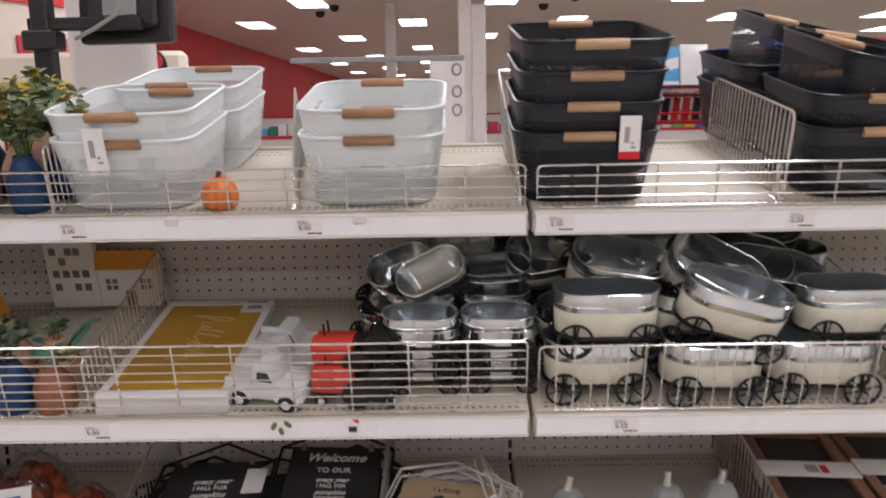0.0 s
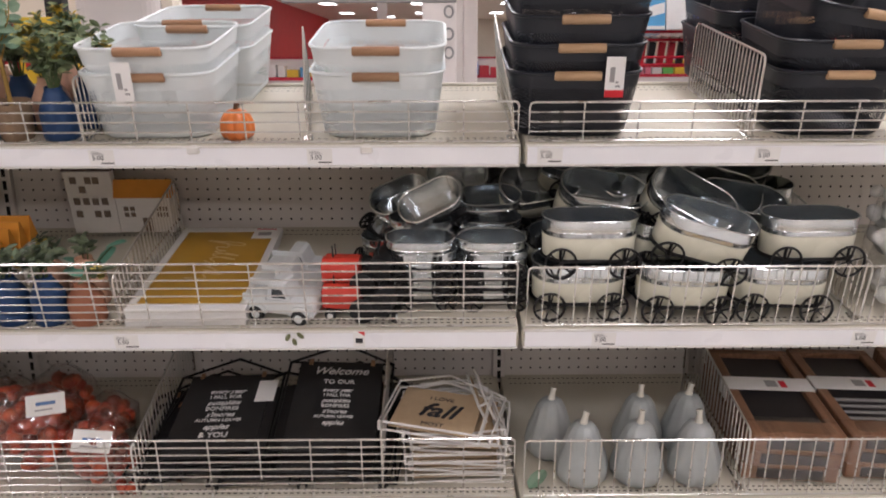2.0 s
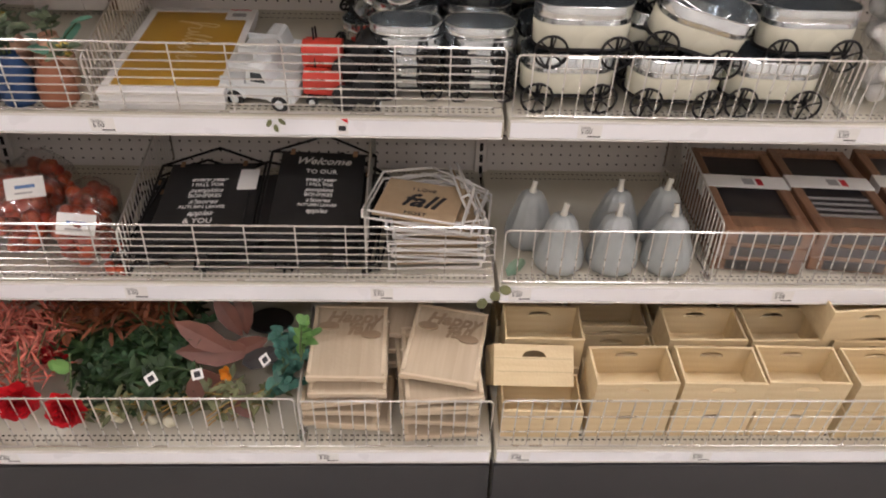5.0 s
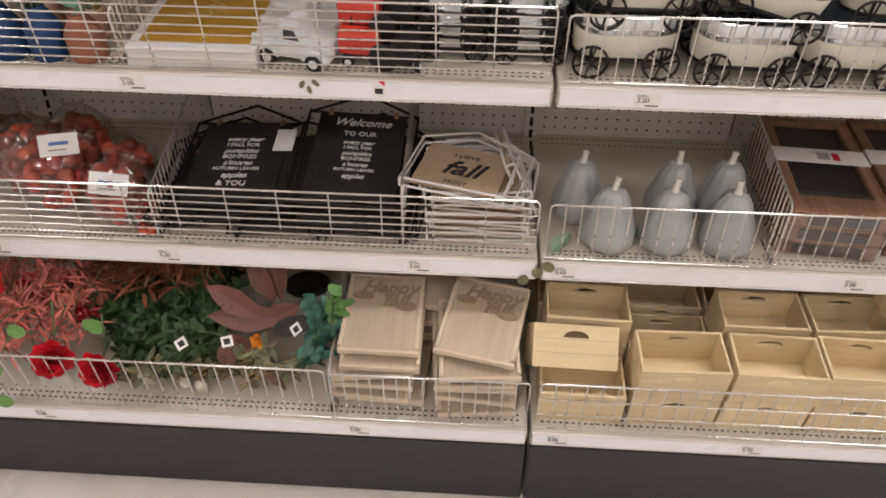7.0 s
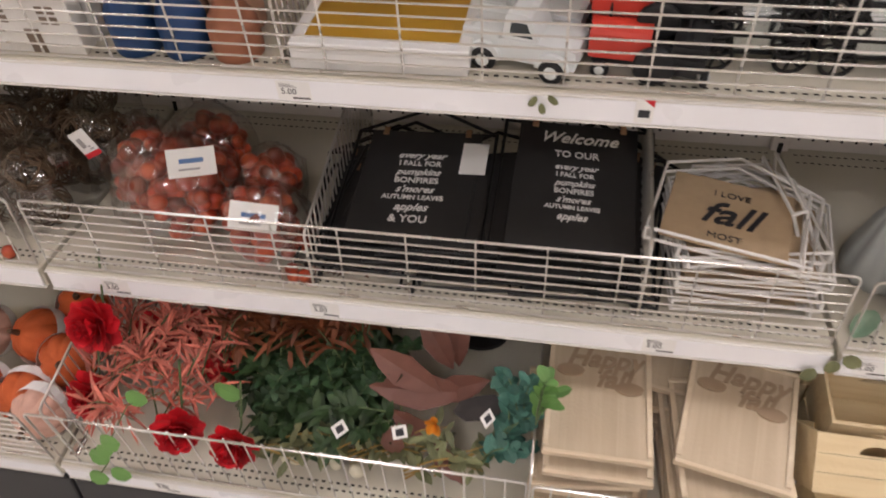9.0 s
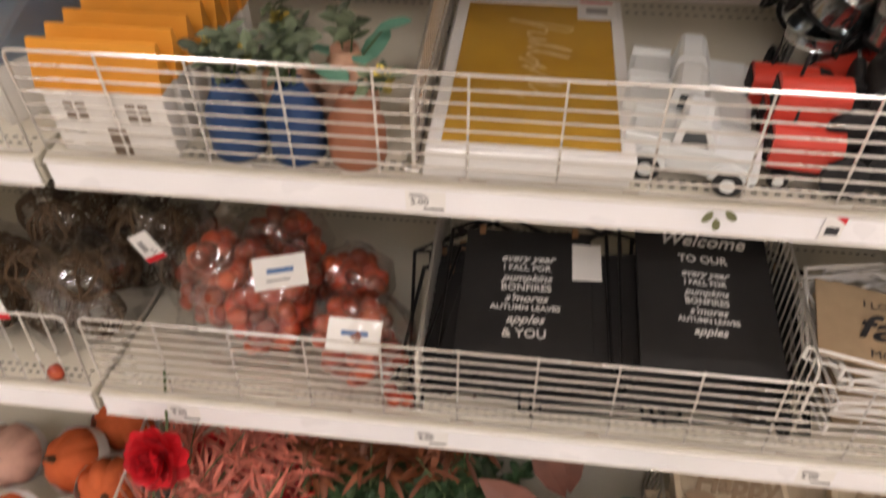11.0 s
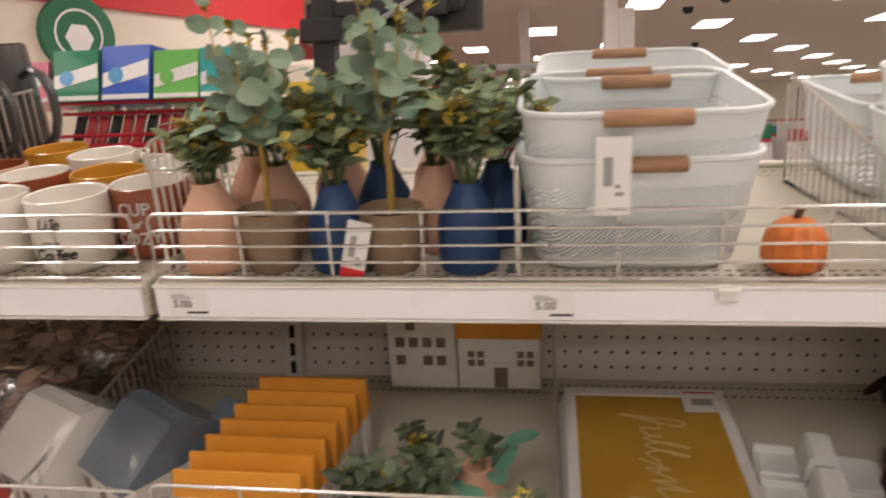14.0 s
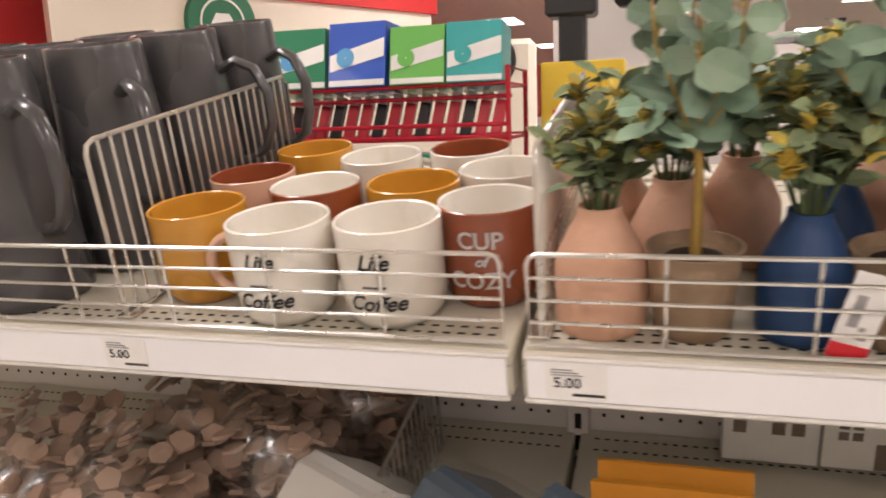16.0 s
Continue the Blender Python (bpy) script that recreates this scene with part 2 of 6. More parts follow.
# ---- store shell ----
g = Geo().box(-6.4, 16.4, -9.4, 42.4, -0.2, 0.0)
tagged(part("floor", g, M_FLOOR, None), "pale polished vinyl tile store floor", "floor", kind="structure")
slab = Geo().box(-6.2, 16.2, -9.2, 42.2, CEIL, CEIL + 0.1)
tagged(part("ceiling", slab, M_CEIL, None), "beige suspended tile ceiling of the store", "ceiling", kind="structure")
tagged(part("wall_west", Geo().box(-6.4, -6.2, 3.0, 42.2, 0, CEIL), M_RED, None), "bright red painted store side wall", "wall", kind="structure")
# unseen stretch, cream by choice so the tin tubs reflect no red
tagged(part("wall_west_unseen", Geo().box(-6.4, -6.2, -9.2, 3.0, 0, CEIL), M_WALL, None), "added unseen cream side wall that keeps red out of reflections", "wall", kind="structure")
tagged(part("wall_east", Geo().box(16.2, 16.4, -9.2, 42.2, 0, CEIL), M_WALL, None), "plain cream store side wall", "wall", kind="structure")
tagged(part("wall_north", Geo().box(-6.4, 16.4, 42.2, 42.4, 0, CEIL), M_WALL, None), "plain cream far store wall", "wall", kind="structure")
tagged(part("wall_south", Geo().box(-6.4, 16.4, -9.4, -9.2, 0, CEIL), M_WALL, None), "plain cream store wall behind the aisle", "wall", kind="structure")

M_LAMP = mat("lamp_diffuser", (1.0, 0.96, 0.9), 0.5, emit=7.0, vary=0.01)
light_frame = mesh_of("frame", Geo().box(-0.34, 0.34, -0.66, 0.66, -0.012, 0.0, 0.004), M_GRID)
light_face = mesh_of("diffuser", Geo().box(-0.30, 0.30, -0.61, 0.61, -0.018, -0.012), M_LAMP)
lamp_data = bpy.data.lights.new("troffer_glow", "AREA")
lamp_data.shape, lamp_data.size, lamp_data.size_y = "RECTANGLE", 0.58, 1.2
lamp_data.energy, lamp_data.color = 41.0, (1.0, 0.965, 0.94)
for k in range(-3, 12):
    y = 3.4 + 3.3 * k
    for n in range(-2, 5):
        x = (0.9 if k % 2 else -0.9) + 3.6 * n
        if not -5.9 < x < 15.9:
            continue
        t = thing("ceiling_light", "white rectangular fluorescent troffer set in the ceiling", "ceiling light", pose(x, y, CEIL), "ceiling troffers")
        part("frame", light_frame, None, t)
        part("diffuser", light_face, None, t)
        if -8 < y < 9 and -4 < x < 6:
            lo = new("troffer_glow", lamp_data)
            lo.matrix_basis = pose(x, y, CEIL - 0.03)
# ---- gondola ----
gondola = thing("wall_shelving", "cream enamelled metal gondola shelving with sloped wire-fronted shelves", "shelving", kind="structure")
for x0, x1, bay in BAYS:
    w0, w1 = x0 + 0.004, x1 - 0.004
    pb = part("pegboard", Geo().box(w0, w1, BACK, BACK + 0.012, 0.14, 1.31), M_BACK, gondola)
    # flat dark hexagons painted as peg hole shade; the board is unpierced
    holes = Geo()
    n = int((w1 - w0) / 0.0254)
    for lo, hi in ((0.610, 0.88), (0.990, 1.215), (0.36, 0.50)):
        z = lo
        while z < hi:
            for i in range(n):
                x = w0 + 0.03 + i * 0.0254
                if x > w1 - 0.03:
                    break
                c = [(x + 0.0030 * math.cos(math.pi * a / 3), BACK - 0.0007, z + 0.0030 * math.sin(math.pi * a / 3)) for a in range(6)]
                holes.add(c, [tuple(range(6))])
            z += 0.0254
    tagged(part("peg_hole_shade", holes, M_HOLE, gondola), kind="stuff")
    part("kick_plate", Geo().box(w0, w1, -0.083, -0.07, 0.0, 0.165, 0.002), M_KICK, gondola, "dark grey kick plate")
    part("base_side", Geo().box(w0, w0 + 0.01, -0.07, BACK, 0.0, 0.165), M_SHELF, gondola)
    for k in (1, 2, 3, 4):
        sh = part("shelf", Geo(), None, gondola, m=on(k, 0, 0))
        depth = (BACK - SHELF_Y[k]) / math.cos(radians(SLOPE[k])) - 0.004
        deck = Geo().box(w0, w1, 0.0, depth, -0.014, 0.0, 0.002)
        deck.box(w0, w1, 0.0, 0.014, -0.040, -0.014, 0.0015)
        deck.box(w0, w0 + 0.004, 0.02, depth, -0.045, -0.014)
        deck.box(w1 - 0.004, w1, 0.02, depth, -0.045, -0.014)
        if k == 1:
            deck.box(w0, w1, depth, depth + 0.012, -0.03, 0.006, 0.002)
        sh.data = mesh_of("shelf", deck, M_SHELF)
        part("price_strip", Geo().box(w0 + 0.004, w1 - 0.004, -0.0045, -0.0015, -0.0385, -0.0045, 0.0008), M_STRIP, sh, "white price label strip")
        rail = Geo().box(w0 + 0.002, w1 - 0.002, -0.006, 0.0, -0.0042, -0.0008, 0.001)
        rail.box(w0 + 0.002, w1 - 0.002, -0.006, 0.0, -0.0425, -0.039, 0.001)
        part("strip_rail", rail, M_RAIL, sh)
        # flat dark quads on the deck stand in for shaded slots
        slots = Geo()
        i = 0
        while w0 + 0.02 + i * 0.0127 < w1 - 0.02:
            x = w0 + 0.02 + i * 0.0127
            for d in (0.022, 0.034, depth - 0.05, depth - 0.025):
                slots.add([(x, d, 0.0006), (x + 0.0065, d, 0.0006), (x + 0.0065, d + 0.0035, 0.0006), (x, d + 0.0035, 0.0006)], [(0, 1, 2, 3)])
            i += 1
        tagged(part("slot_row_shade", slots, M_HOLE, sh), kind="stuff")
for px in (-2.44, -1.22, 0.0, 1.22):
    post = part("upright", Geo().box(px - 0.016, px + 0.016, BACK - 0.016, BACK - 0.001, 0.14, 1.25, 0.002), M_BACK, gondola)
    # thin dark slabs on the post stand in for the slots' inner shade
    sl = Geo()
    z = 0.30
    while z < 1.22:
        sl.box(px - 0.0045, px + 0.0045, BACK - 0.0168, BACK - 0.0162, z, z + 0.022)
        z += 0.0318
    tagged(part("upright_slot_shade", sl, M_HOLE, post), kind="stuff")
    for k in (1, 2, 3, 4):
        b = Geo()
        for s in (-0.011, 0.008):
            b.add([(px + s + e, y, z) for e in (0.0, 0.003) for y, z in
                   ((BACK - 0.01, SHELF_Z[k] - 0.022 + 0.44 * math.tan(radians(SLOPE[k]))), (BACK - 0.01, SHELF_Z[k] - 0.10 + 0.44 * math.tan(radians(SLOPE[k]))), (SHELF_Y[k] + 0.02, SHELF_Z[k] - 0.040), (SHELF_Y[k] + 0.02, SHELF_Z[k] - 0.016))],
                  [(0, 1, 2, 3), (7, 6, 5, 4), (0, 4, 5, 1), (1, 5, 6, 2), (2, 6, 7, 3), (3, 7, 4, 0)])
        part("bracket", b, M_BACK, gondola)

# price tickets on the strips
for k, xs in ((1, (-1.587, -1.181, -0.783, -0.382, 0.043, 0.446, -2.0)), (2, (-1.99, -0.763, 0.154, 0.656)),
              (3, (-1.10, -0.75, -0.246, 0.043, 0.604)), (4, (-1.028, -0.36, 0.05, 0.446))):
    for x in xs:
        tk = thing("price_ticket", "small white shelf price ticket reading 5.00", "price tag", on(k, x, -0.0048, -0.0215, 90), "price tickets")
        part("card", Geo().box(-0.0165, 0.030, -0.0150, 0.0150, -0.0004, 0.0), M_PAPER, tk)
        write("price", "5.00", 0.0125, M_INK, tk, pose(0, -0.001, 0.0006))
        part("small_print", Geo().box(-0.012, 0.008, 0.0075, 0.0085, 0.0, 0.0006).box(-0.012, 0.004, 0.0100, 0.0108, 0.0, 0.0006).box(-0.012, 0.012, 0.0055, 0.0062, 0.0, 0.0006), M_INKG, tk)
        part("bar_code", Geo().box(0.004, 0.028, -0.0120, -0.0098, 0.0, 0.0006), M_INK, tk)


# ---- wire fences and dividers ----
WIRE_MESH = {}


def wire(a, b, r):
    """A straight wire with an origin at its lower end, meshes shared by length."""
    a, b = Vector(a), Vector(b)
    length = round((b - a).length, 3)
    key = (length, r)
    if key not in WIRE_MESH:
        WIRE_MESH[key] = mesh_of("wire", Geo().tube([(0, 0, 0), (0, 0, length)], r, 6), M_WIRE, True)
    turn = (b - a).to_track_quat("Z", "Y").to_matrix().to_4x4()
    return WIRE_MESH[key], Matrix.Translation(a) @ turn


def fence(k, x0, x1, h, upright, pitch, lean=0.0):
    """Front fence on shelf k: rows of long wires, or close uprights under a top rail."""
    style = "close upright wires" if upright else "rows of long horizontal wires"
    t = thing("wire_fence", "low bright zinc wire shelf fence with " + style, "wire fence", on(k, 0, 0.006, 0.004, lean), "shelf fences")
    c = 0.008
    loop = [(x0 + c, 0, h), (x1 - c, 0, h), (x1 - c * 0.3, 0, h - c * 0.3), (x1, 0, h - c), (x1, 0, 0.0), (x0, 0, 0.0), (x0, 0, h - c), (x0 + c * 0.3, 0, h - c * 0.3)]
    part("frame", Geo().tube(loop, 0.0021, 6, True), M_WIRE, t, smooth=True)
    if upright:
        n = int((x1 - x0) / pitch)
        for i in range(1, n):
            x = x0 + (x1 - x0) * i / n
            me, mm = wire((x, 0.002, 0.0), (x, 0.002, h + 0.003), 0.0015)
            part("wire", me, None, t, m=mm)
    else:
        n = max(2, round(h / pitch))
        for i in range(1, n):
            me, mm = wire((x0, 0.0, h * i / n), (x1, 0.0, h * i / n), 0.0016)
            part("wire", me, None, t, m=mm)
        n = round((x1 - x0) / 0.1025)
        for i in range(1, n):
            x = x0 + (x1 - x0) * i / n
            me, mm = wire((x, 0.003, 0.0), (x, 0.003, h), 0.0016)
            part("wire", me, None, t, m=mm)
    return t


E1 = 0.010
fence(1, -2.43, -1.22 - E1, 0.074, False, 0.0165)
fence(1, -1.22 + E1, -E1, 0.074, False, 0.0165)
fence(1, E1, 1.21, 0.072, False, 0.0165)
fence(2, -2.43, -1.22 - E1, 0.125, True, 0.030)
fence(2, -1.22 + E1, -E1, 0.135, False, 0.0170)
fence(2, E1, 1.21, 0.124, True, 0.030)
fence(3, -2.43, -1.22 - E1, 0.130, True, 0.032)
fence(3, -1.22 + E1, -E1, 0.132, False, 0.0170)
fence(3, E1, 1.21, 0.126, True, 0.030)
fence(4, -2.43, -1.22 - E1, 0.150, False, 0.0180)
fence(4, -1.22 + E1, -0.41, 0.158, True, 0.030)
fence(4, -0.40, -E1, 0.150, True, 0.026)
f4 = fence(4, E1, 1.21, 0.152, True, 0.030)
for hh in (0.05, 0.10):
    me, mm = wire((E1, 0.0, hh), (1.21, 0.0, hh), 0.0014)
    part("wire", me, None, f4, m=mm)


def divider(k, x, d0, d1, h0, h1, pitch=0.017, tilt=0.0, yaw=0.0):
    """A wire panel across the shelf, from the front back."""
    t = thing("shelf_divider", "bright zinc wire divider standing across the shelf", "wire divider", on(k, x, 0, 0.003, 0, tilt, yaw), "shelf dividers")
    c = 0.012
    loop = [(0, d0, 0.0), (0, d0, h0 - c), (0, d0 + c * 0.3, h0 - c * 0.3), (0, d0 + c, h0), (0, d1 - c, h1), (0, d1, h1 - c), (0, d1, 0.0)]
    part("frame", Geo().tube(loop, 0.0024, 6, True), M_WIRE, t, smooth=True)
    n = int((d1 - d0) / pitch)
    for i in range(1, n):
        f = i / n
        me, mm = wire((0, d0 + (d1 - d0) * f, 0.0), (0, d0 + (d1 - d0) * f, h0 + (h1 - h0) * f), 0.0015)
        part("wire", me, None, t, m=mm)
    part("foot", Geo().box(-0.012, 0.006, d0 - 0.002, d0 + 0.03, -0.0025, 0.001, 0.001), M_WIRE, t)
    return t


divider(1, -1.590, 0.02, 0.40, 0.165, 0.165)
divider(1, -1.203, 0.02, 0.40, 0.150, 0.150)
divider(1, -0.812, 0.02, 0.42, 0.115, 0.115)
divider(1, -0.393, 0.02, 0.38, 0.062, 0.150, tilt=-3, yaw=8)
divider(1, -0.016, 0.02, 0.42, 0.06, 0.17, tilt=-4)
divider(1, 0.432, 0.03, 0.42, 0.150, 0.150)
divider(2, -1.40, 0.02, 0.42, 0.10, 0.13)
divider(2, -0.772, 0.02, 0.42, 0.10, 0.15)
divider(2, 0.66, 0.02, 0.42, 0.12, 0.13)
divider(3, -0.765, 0.02, 0.42, 0.11, 0.20)
divider(3, -0.272, 0.03, 0.42, 0.14, 0.22)
divider(3, 0.455, 0.02, 0.42, 0.14, 0.20)
divider(4, -1.195, 0.02, 0.42, 0.15, 0.20)
divider(4, -0.405, 0.02, 0.30, 0.14, 0.14)
# ---- top shelf ----
M_BINW = mat("white_powder_coat", (0.70, 0.74, 0.74), 0.4, vary=0.03)
M_BINWM = mesh_metal("white_perforated_sheet", (0.70, 0.74, 0.74), 0.0058)
M_BINB = mat("black_powder_coat", (0.010, 0.012, 0.018), 0.38, vary=0.1)
M_BINBM = mesh_metal("black_perforated_sheet", (0.010, 0.012, 0.018), 0.0058)
M_GRIP = wood("oak_grip", (0.42, 0.24, 0.13), (0.30, 0.16, 0.085), 0.5, 20, 0)
M_GRIPL = wood("pale_oak_grip", (0.50, 0.33, 0.19), (0.38, 0.24, 0.13), 0.5, 20, 0)


def bin_meshes(solid, sheet, grip):
    W, D, H = 0.246, 0.275, 0.125
    w0, d0 = 0.212, 0.238

    def lp(z, inset=0.0):
        f = z / H
        return oval(w0 + (W - w0) * f - 2 * inset, d0 + (D - d0) * f - 2 * inset, 0.045 - inset, z, 5)
    body = Geo().rings([lp(0.016), lp(H - 0.030)])
    base = Geo().rings([lp(0.016), lp(0.006), lp(0.0, 0.006)], cap1=False)
    base.rings([lp(0.0, 0.006), lp(0.0, 0.03)], cap1=True)
    band = Geo().rings([lp(H - 0.030), lp(H - 0.004), lp(H - 0.004, 0.0015), lp(H - 0.030, 0.0015)])
    rim = Geo().tube(lp(H - 0.002), 0.0034, 6, True)
    handle = Geo().tube([(-0.042, 0, 0), (-0.040, 0, 0), (0.040, 0, 0), (0.042, 0, 0)], [0.0075, 0.0085, 0.0085, 0.0075], 10)
    return (mesh_of("mesh_side", body, sheet, True), mesh_of("base", base, solid, True), mesh_of("rim_band", band, solid, True),
            mesh_of("rim", rim, solid, True), mesh_of("handle", handle, grip, True), D, H)


BIN_W = bin_meshes(M_BINW, M_BINWM, M_GRIP)
BIN_B = bin_meshes(M_BINB, M_BINBM, M_GRIPL)


def bin_thing(kind_set, label, group, m):
    side, base, band, rim, handle, D, H = kind_set
    t = thing("storage_bin", label, "storage bin", m, group)
    for nm, me in (("mesh_side", side), ("base", base), ("rim_band", band), ("rim", rim)):
        part(nm, me, None, t)
    for s in (-1, 1):
        part("handle", handle, None, t, "wooden grip handle", m=pose(0, s * (D / 2 + 0.002), H - 0.006))
    return t


STEP = 0.049
LW = "white perforated metal storage bin with wooden handles, in a stack"
LB = "black perforated metal storage bin with wooden handles, in a tall stack"
for x, d, n in ((-0.690, 0.155, 2), (-0.672, 0.40, 2), (-0.268, 0.155, 2), (-0.272, 0.40, 1)):
    for i in range(n):
        bin_thing(BIN_W, LW, "white bins", on(1, x + 0.003 * i, d, 0.001 + STEP * i, 1.2 * i, 0, random.uniform(-1.5, 1.5)))
for i in range(4):
    bin_thing(BIN_B, LB, "black bins", on(1, 0.097 + 0.002 * i, 0.158, 0.001 + 0.0505 * i, 0.5 * i, 0, random.uniform(-2, 2)))
for i in range(2):
    bin_thing(BIN_B, LB, "black bins", on(1, 0.585 + 0.004 * i, 0.158, 0.001 + 0.054 * i, 0, 0, random.uniform(-3, 3)))
bin_thing(BIN_B, LB, "black bins", on(1, 0.600, 0.170, 0.116, 5, 9, 5))
bin_thing(BIN_B, "black perforated metal bin tipped on top of its stack", "black bins", on(1, 0.590, 0.43, 0.128, 4, 13, 2))
for i in range(2):
    bin_thing(BIN_B, LB, "black bins", on(1, 0.560, 0.44, 0.012 + 0.054 * i, 0, 0, 2))


def hang_tag(k, x, d, h, w, hh, label, red=True, rz=0, ry=0):
    t = thing("hang_tag", label, "price tag", on(k, x, d, h, 90, 0, rz) @ pose(0, 0, 0, 0, 0, ry), "hang tags")
    part("card", Geo().box(-w / 2, w / 2, -hh, 0, -0.0005, 0.0005), M_PAPER, t)
    part("bar_code", Geo().box(-w * 0.28, -w * 0.02, -hh * 0.62, -hh * 0.25, 0.0005, 0.0009), M_INKG, t)
    part("print", Geo().box(w * 0.05, w * 0.3, -hh * 0.75, -hh * 0.7, 0.0005, 0.0009).box(w * 0.05, w * 0.2, -hh * 0.65, -hh * 0.6, 0.0005, 0.0009), M_INKG, t)
    if red:
        part("red_foot", Geo().box(-w / 2, w / 2, -hh, -hh * 0.82, 0.0005, 0.001), M_TAGRED, t)
    return t


hang_tag(1, -0.717, 0.006, 0.150, 0.034, 0.078, "white paper hang tag on a white bin", False)
hang_tag(1, -0.650, 0.040, 0.090, 0.028, 0.050, "white paper hang tag on the lower white bin", False)
hang_tag(1, 0.160, 0.012, 0.155, 0.034, 0.072, "white paper hang tag with a red foot on a black bin")

M_PUMPKIN = mat("orange_pumpkin_glaze", (0.75, 0.22, 0.05), 0.35, vary=0.1, scale=40, second=(0.65, 0.17, 0.035))
M_STEM = mat("dry_brown_stem", (0.10, 0.05, 0.025), 0.7, vary=0.2)


def gourd_geo(r, h, ribs, depth, tall=0.0, n=48):
    prof = [(0.30, 0.0), (0.62, 0.02), (0.88, 0.12), (1.0, 0.30), (0.99, 0.48), (0.90, 0.66), (0.72, 0.82), (0.45, 0.94), (0.16, 0.985), (0.05, 0.97)]
    if tall:
        prof = [(0.45, 0.0), (0.78, 0.02), (0.97, 0.12), (1.0, 0.26), (0.90, 0.44), (0.75, 0.60), (0.64, 0.74), (0.56, 0.84), (0.42, 0.93), (0.20, 0.97), (0.08, 0.965)]
    loops = []
    for pr, pz in prof:
        lp = []
        for j in range(n):
            a = 2 * math.pi * j / n
            rr = r * pr * (1 - depth + depth * abs(math.cos(a * ribs / 2)) ** 0.7)
            lp.append(Vector((rr * math.cos(a), rr * math.sin(a), h * pz)))
        loops.append(lp)
    return Geo().rings(loops, cap0=True, cap1=True)


t = thing("toy_pumpkin", "small glazed orange pumpkin ornament standing among the bins", "pumpkin", on(1, -0.532, 0.040, 0.0))
part("body", gourd_geo(0.033, 0.058, 10, 0.13), M_PUMPKIN, t, smooth=True)
part("stem", Geo().tube([(0, 0, 0.054), (0.001, 0, 0.062), (0.004, 0, 0.068)], [0.005, 0.004, 0.0045], 8), M_STEM, t, smooth=True)
# ---- foliage helpers ----
def leaf(g, p, along, up, L, W, fold=0.25, droop=0.2, rounded=False):
    """One folded leaf blade of a dozen faces."""
    a = Vector(along).normalized()
    s = a.cross(Vector(up))
    s = s.normalized() if s.length > 1e-5 else a.orthogonal().normalized()
    u = s.cross(a)
    p = Vector(p)
    shape = ((0.0, 0.06), (0.25, 0.72), (0.55, 1.0), (0.82, 0.62), (1.0, 0.03))
    if rounded:
        shape = ((0.0, 0.10), (0.18, 0.80), (0.50, 1.0), (0.82, 0.80), (1.0, 0.15))
    v = []
    for f, w in shape:
        c = p + a * (L * f) - u * (L * droop * f * f)
        hw = W * 0.5 * w
        v += [c + s * hw + u * hw * fold, c, c - s * hw + u * hw * fold]
    f = []
    for i in range(len(shape) - 1):
        for j in (0, 1):
            f.append((i * 3 + j, i * 3 + j + 1, i * 3 + j + 4, i * 3 + j + 3))
    g.add(v, f)


def rand_dir(up=0.3):
    a = random.uniform(0, 2 * math.pi)
    return Vector((math.cos(a), math.sin(a), random.uniform(-0.4, 1.0) + up)).normalized()


M_EUC = mat("dusty_eucalyptus_leaf", (0.16, 0.26, 0.175), 0.6, vary=0.15, scale=80, island=0.45, second=(0.25, 0.34, 0.24), sscale=25)
M_LEAF = mat("mid_green_leaf", (0.15, 0.21, 0.115), 0.65, vary=0.25, scale=70, island=0.6, second=(0.21, 0.24, 0.11), sscale=22)
M_TIP = mat("yellow_orange_leaf_tip", (0.58, 0.42, 0.07), 0.65, vary=0.25, scale=60, island=0.5, second=(0.30, 0.30, 0.09), sscale=30)
M_TWIG = mat("golden_twig", (0.40, 0.25, 0.06), 0.65, vary=0.2, scale=60)
M_GSTEM = mat("green_stem", (0.09, 0.13, 0.05), 0.6, vary=0.2)
M_PEACH = mat("matte_peach_ceramic", (0.64, 0.38, 0.26), 0.6, vary=0.06, scale=60, bump=0.15)
M_BROWNPOT = mat("brown_fibre_pot", (0.32, 0.22, 0.14), 0.65, vary=0.14, scale=60, bump=0.35)
M_BLUE = mat("matte_blue_ceramic", (0.016, 0.055, 0.155), 0.45, vary=0.1, scale=60, bump=0.15)
M_TERRA = mat("terracotta_ceramic", (0.36, 0.14, 0.075), 0.6, vary=0.08, scale=60, bump=0.2)
M_SOIL = mat("dark_potting_fill", (0.05, 0.03, 0.02), 0.9, vary=0.3)


def vase_geo(r, h):
    prof = [(0.90, 0.0), (0.97, 0.015), (1.0, 0.06), (1.0, 0.50), (0.985, 0.56), (0.93, 0.62), (0.56, 0.88), (0.47, 0.94), (0.48, 1.0), (0.42, 1.0), (0.37, 0.94)]
    return Geo().lathe([(a * r, b * h) for a, b in prof], 24, cap0=True, cap1=True)


def pot_geo(r, h):
    prof = [(0.74, 0.0), (0.78, 0.02), (1.0, 0.97), (1.0, 1.0), (0.93, 1.0), (0.88, 0.86)]
    return Geo().lathe([(a * r, b * h) for a, b in prof], 24, cap0=True, cap1=True)


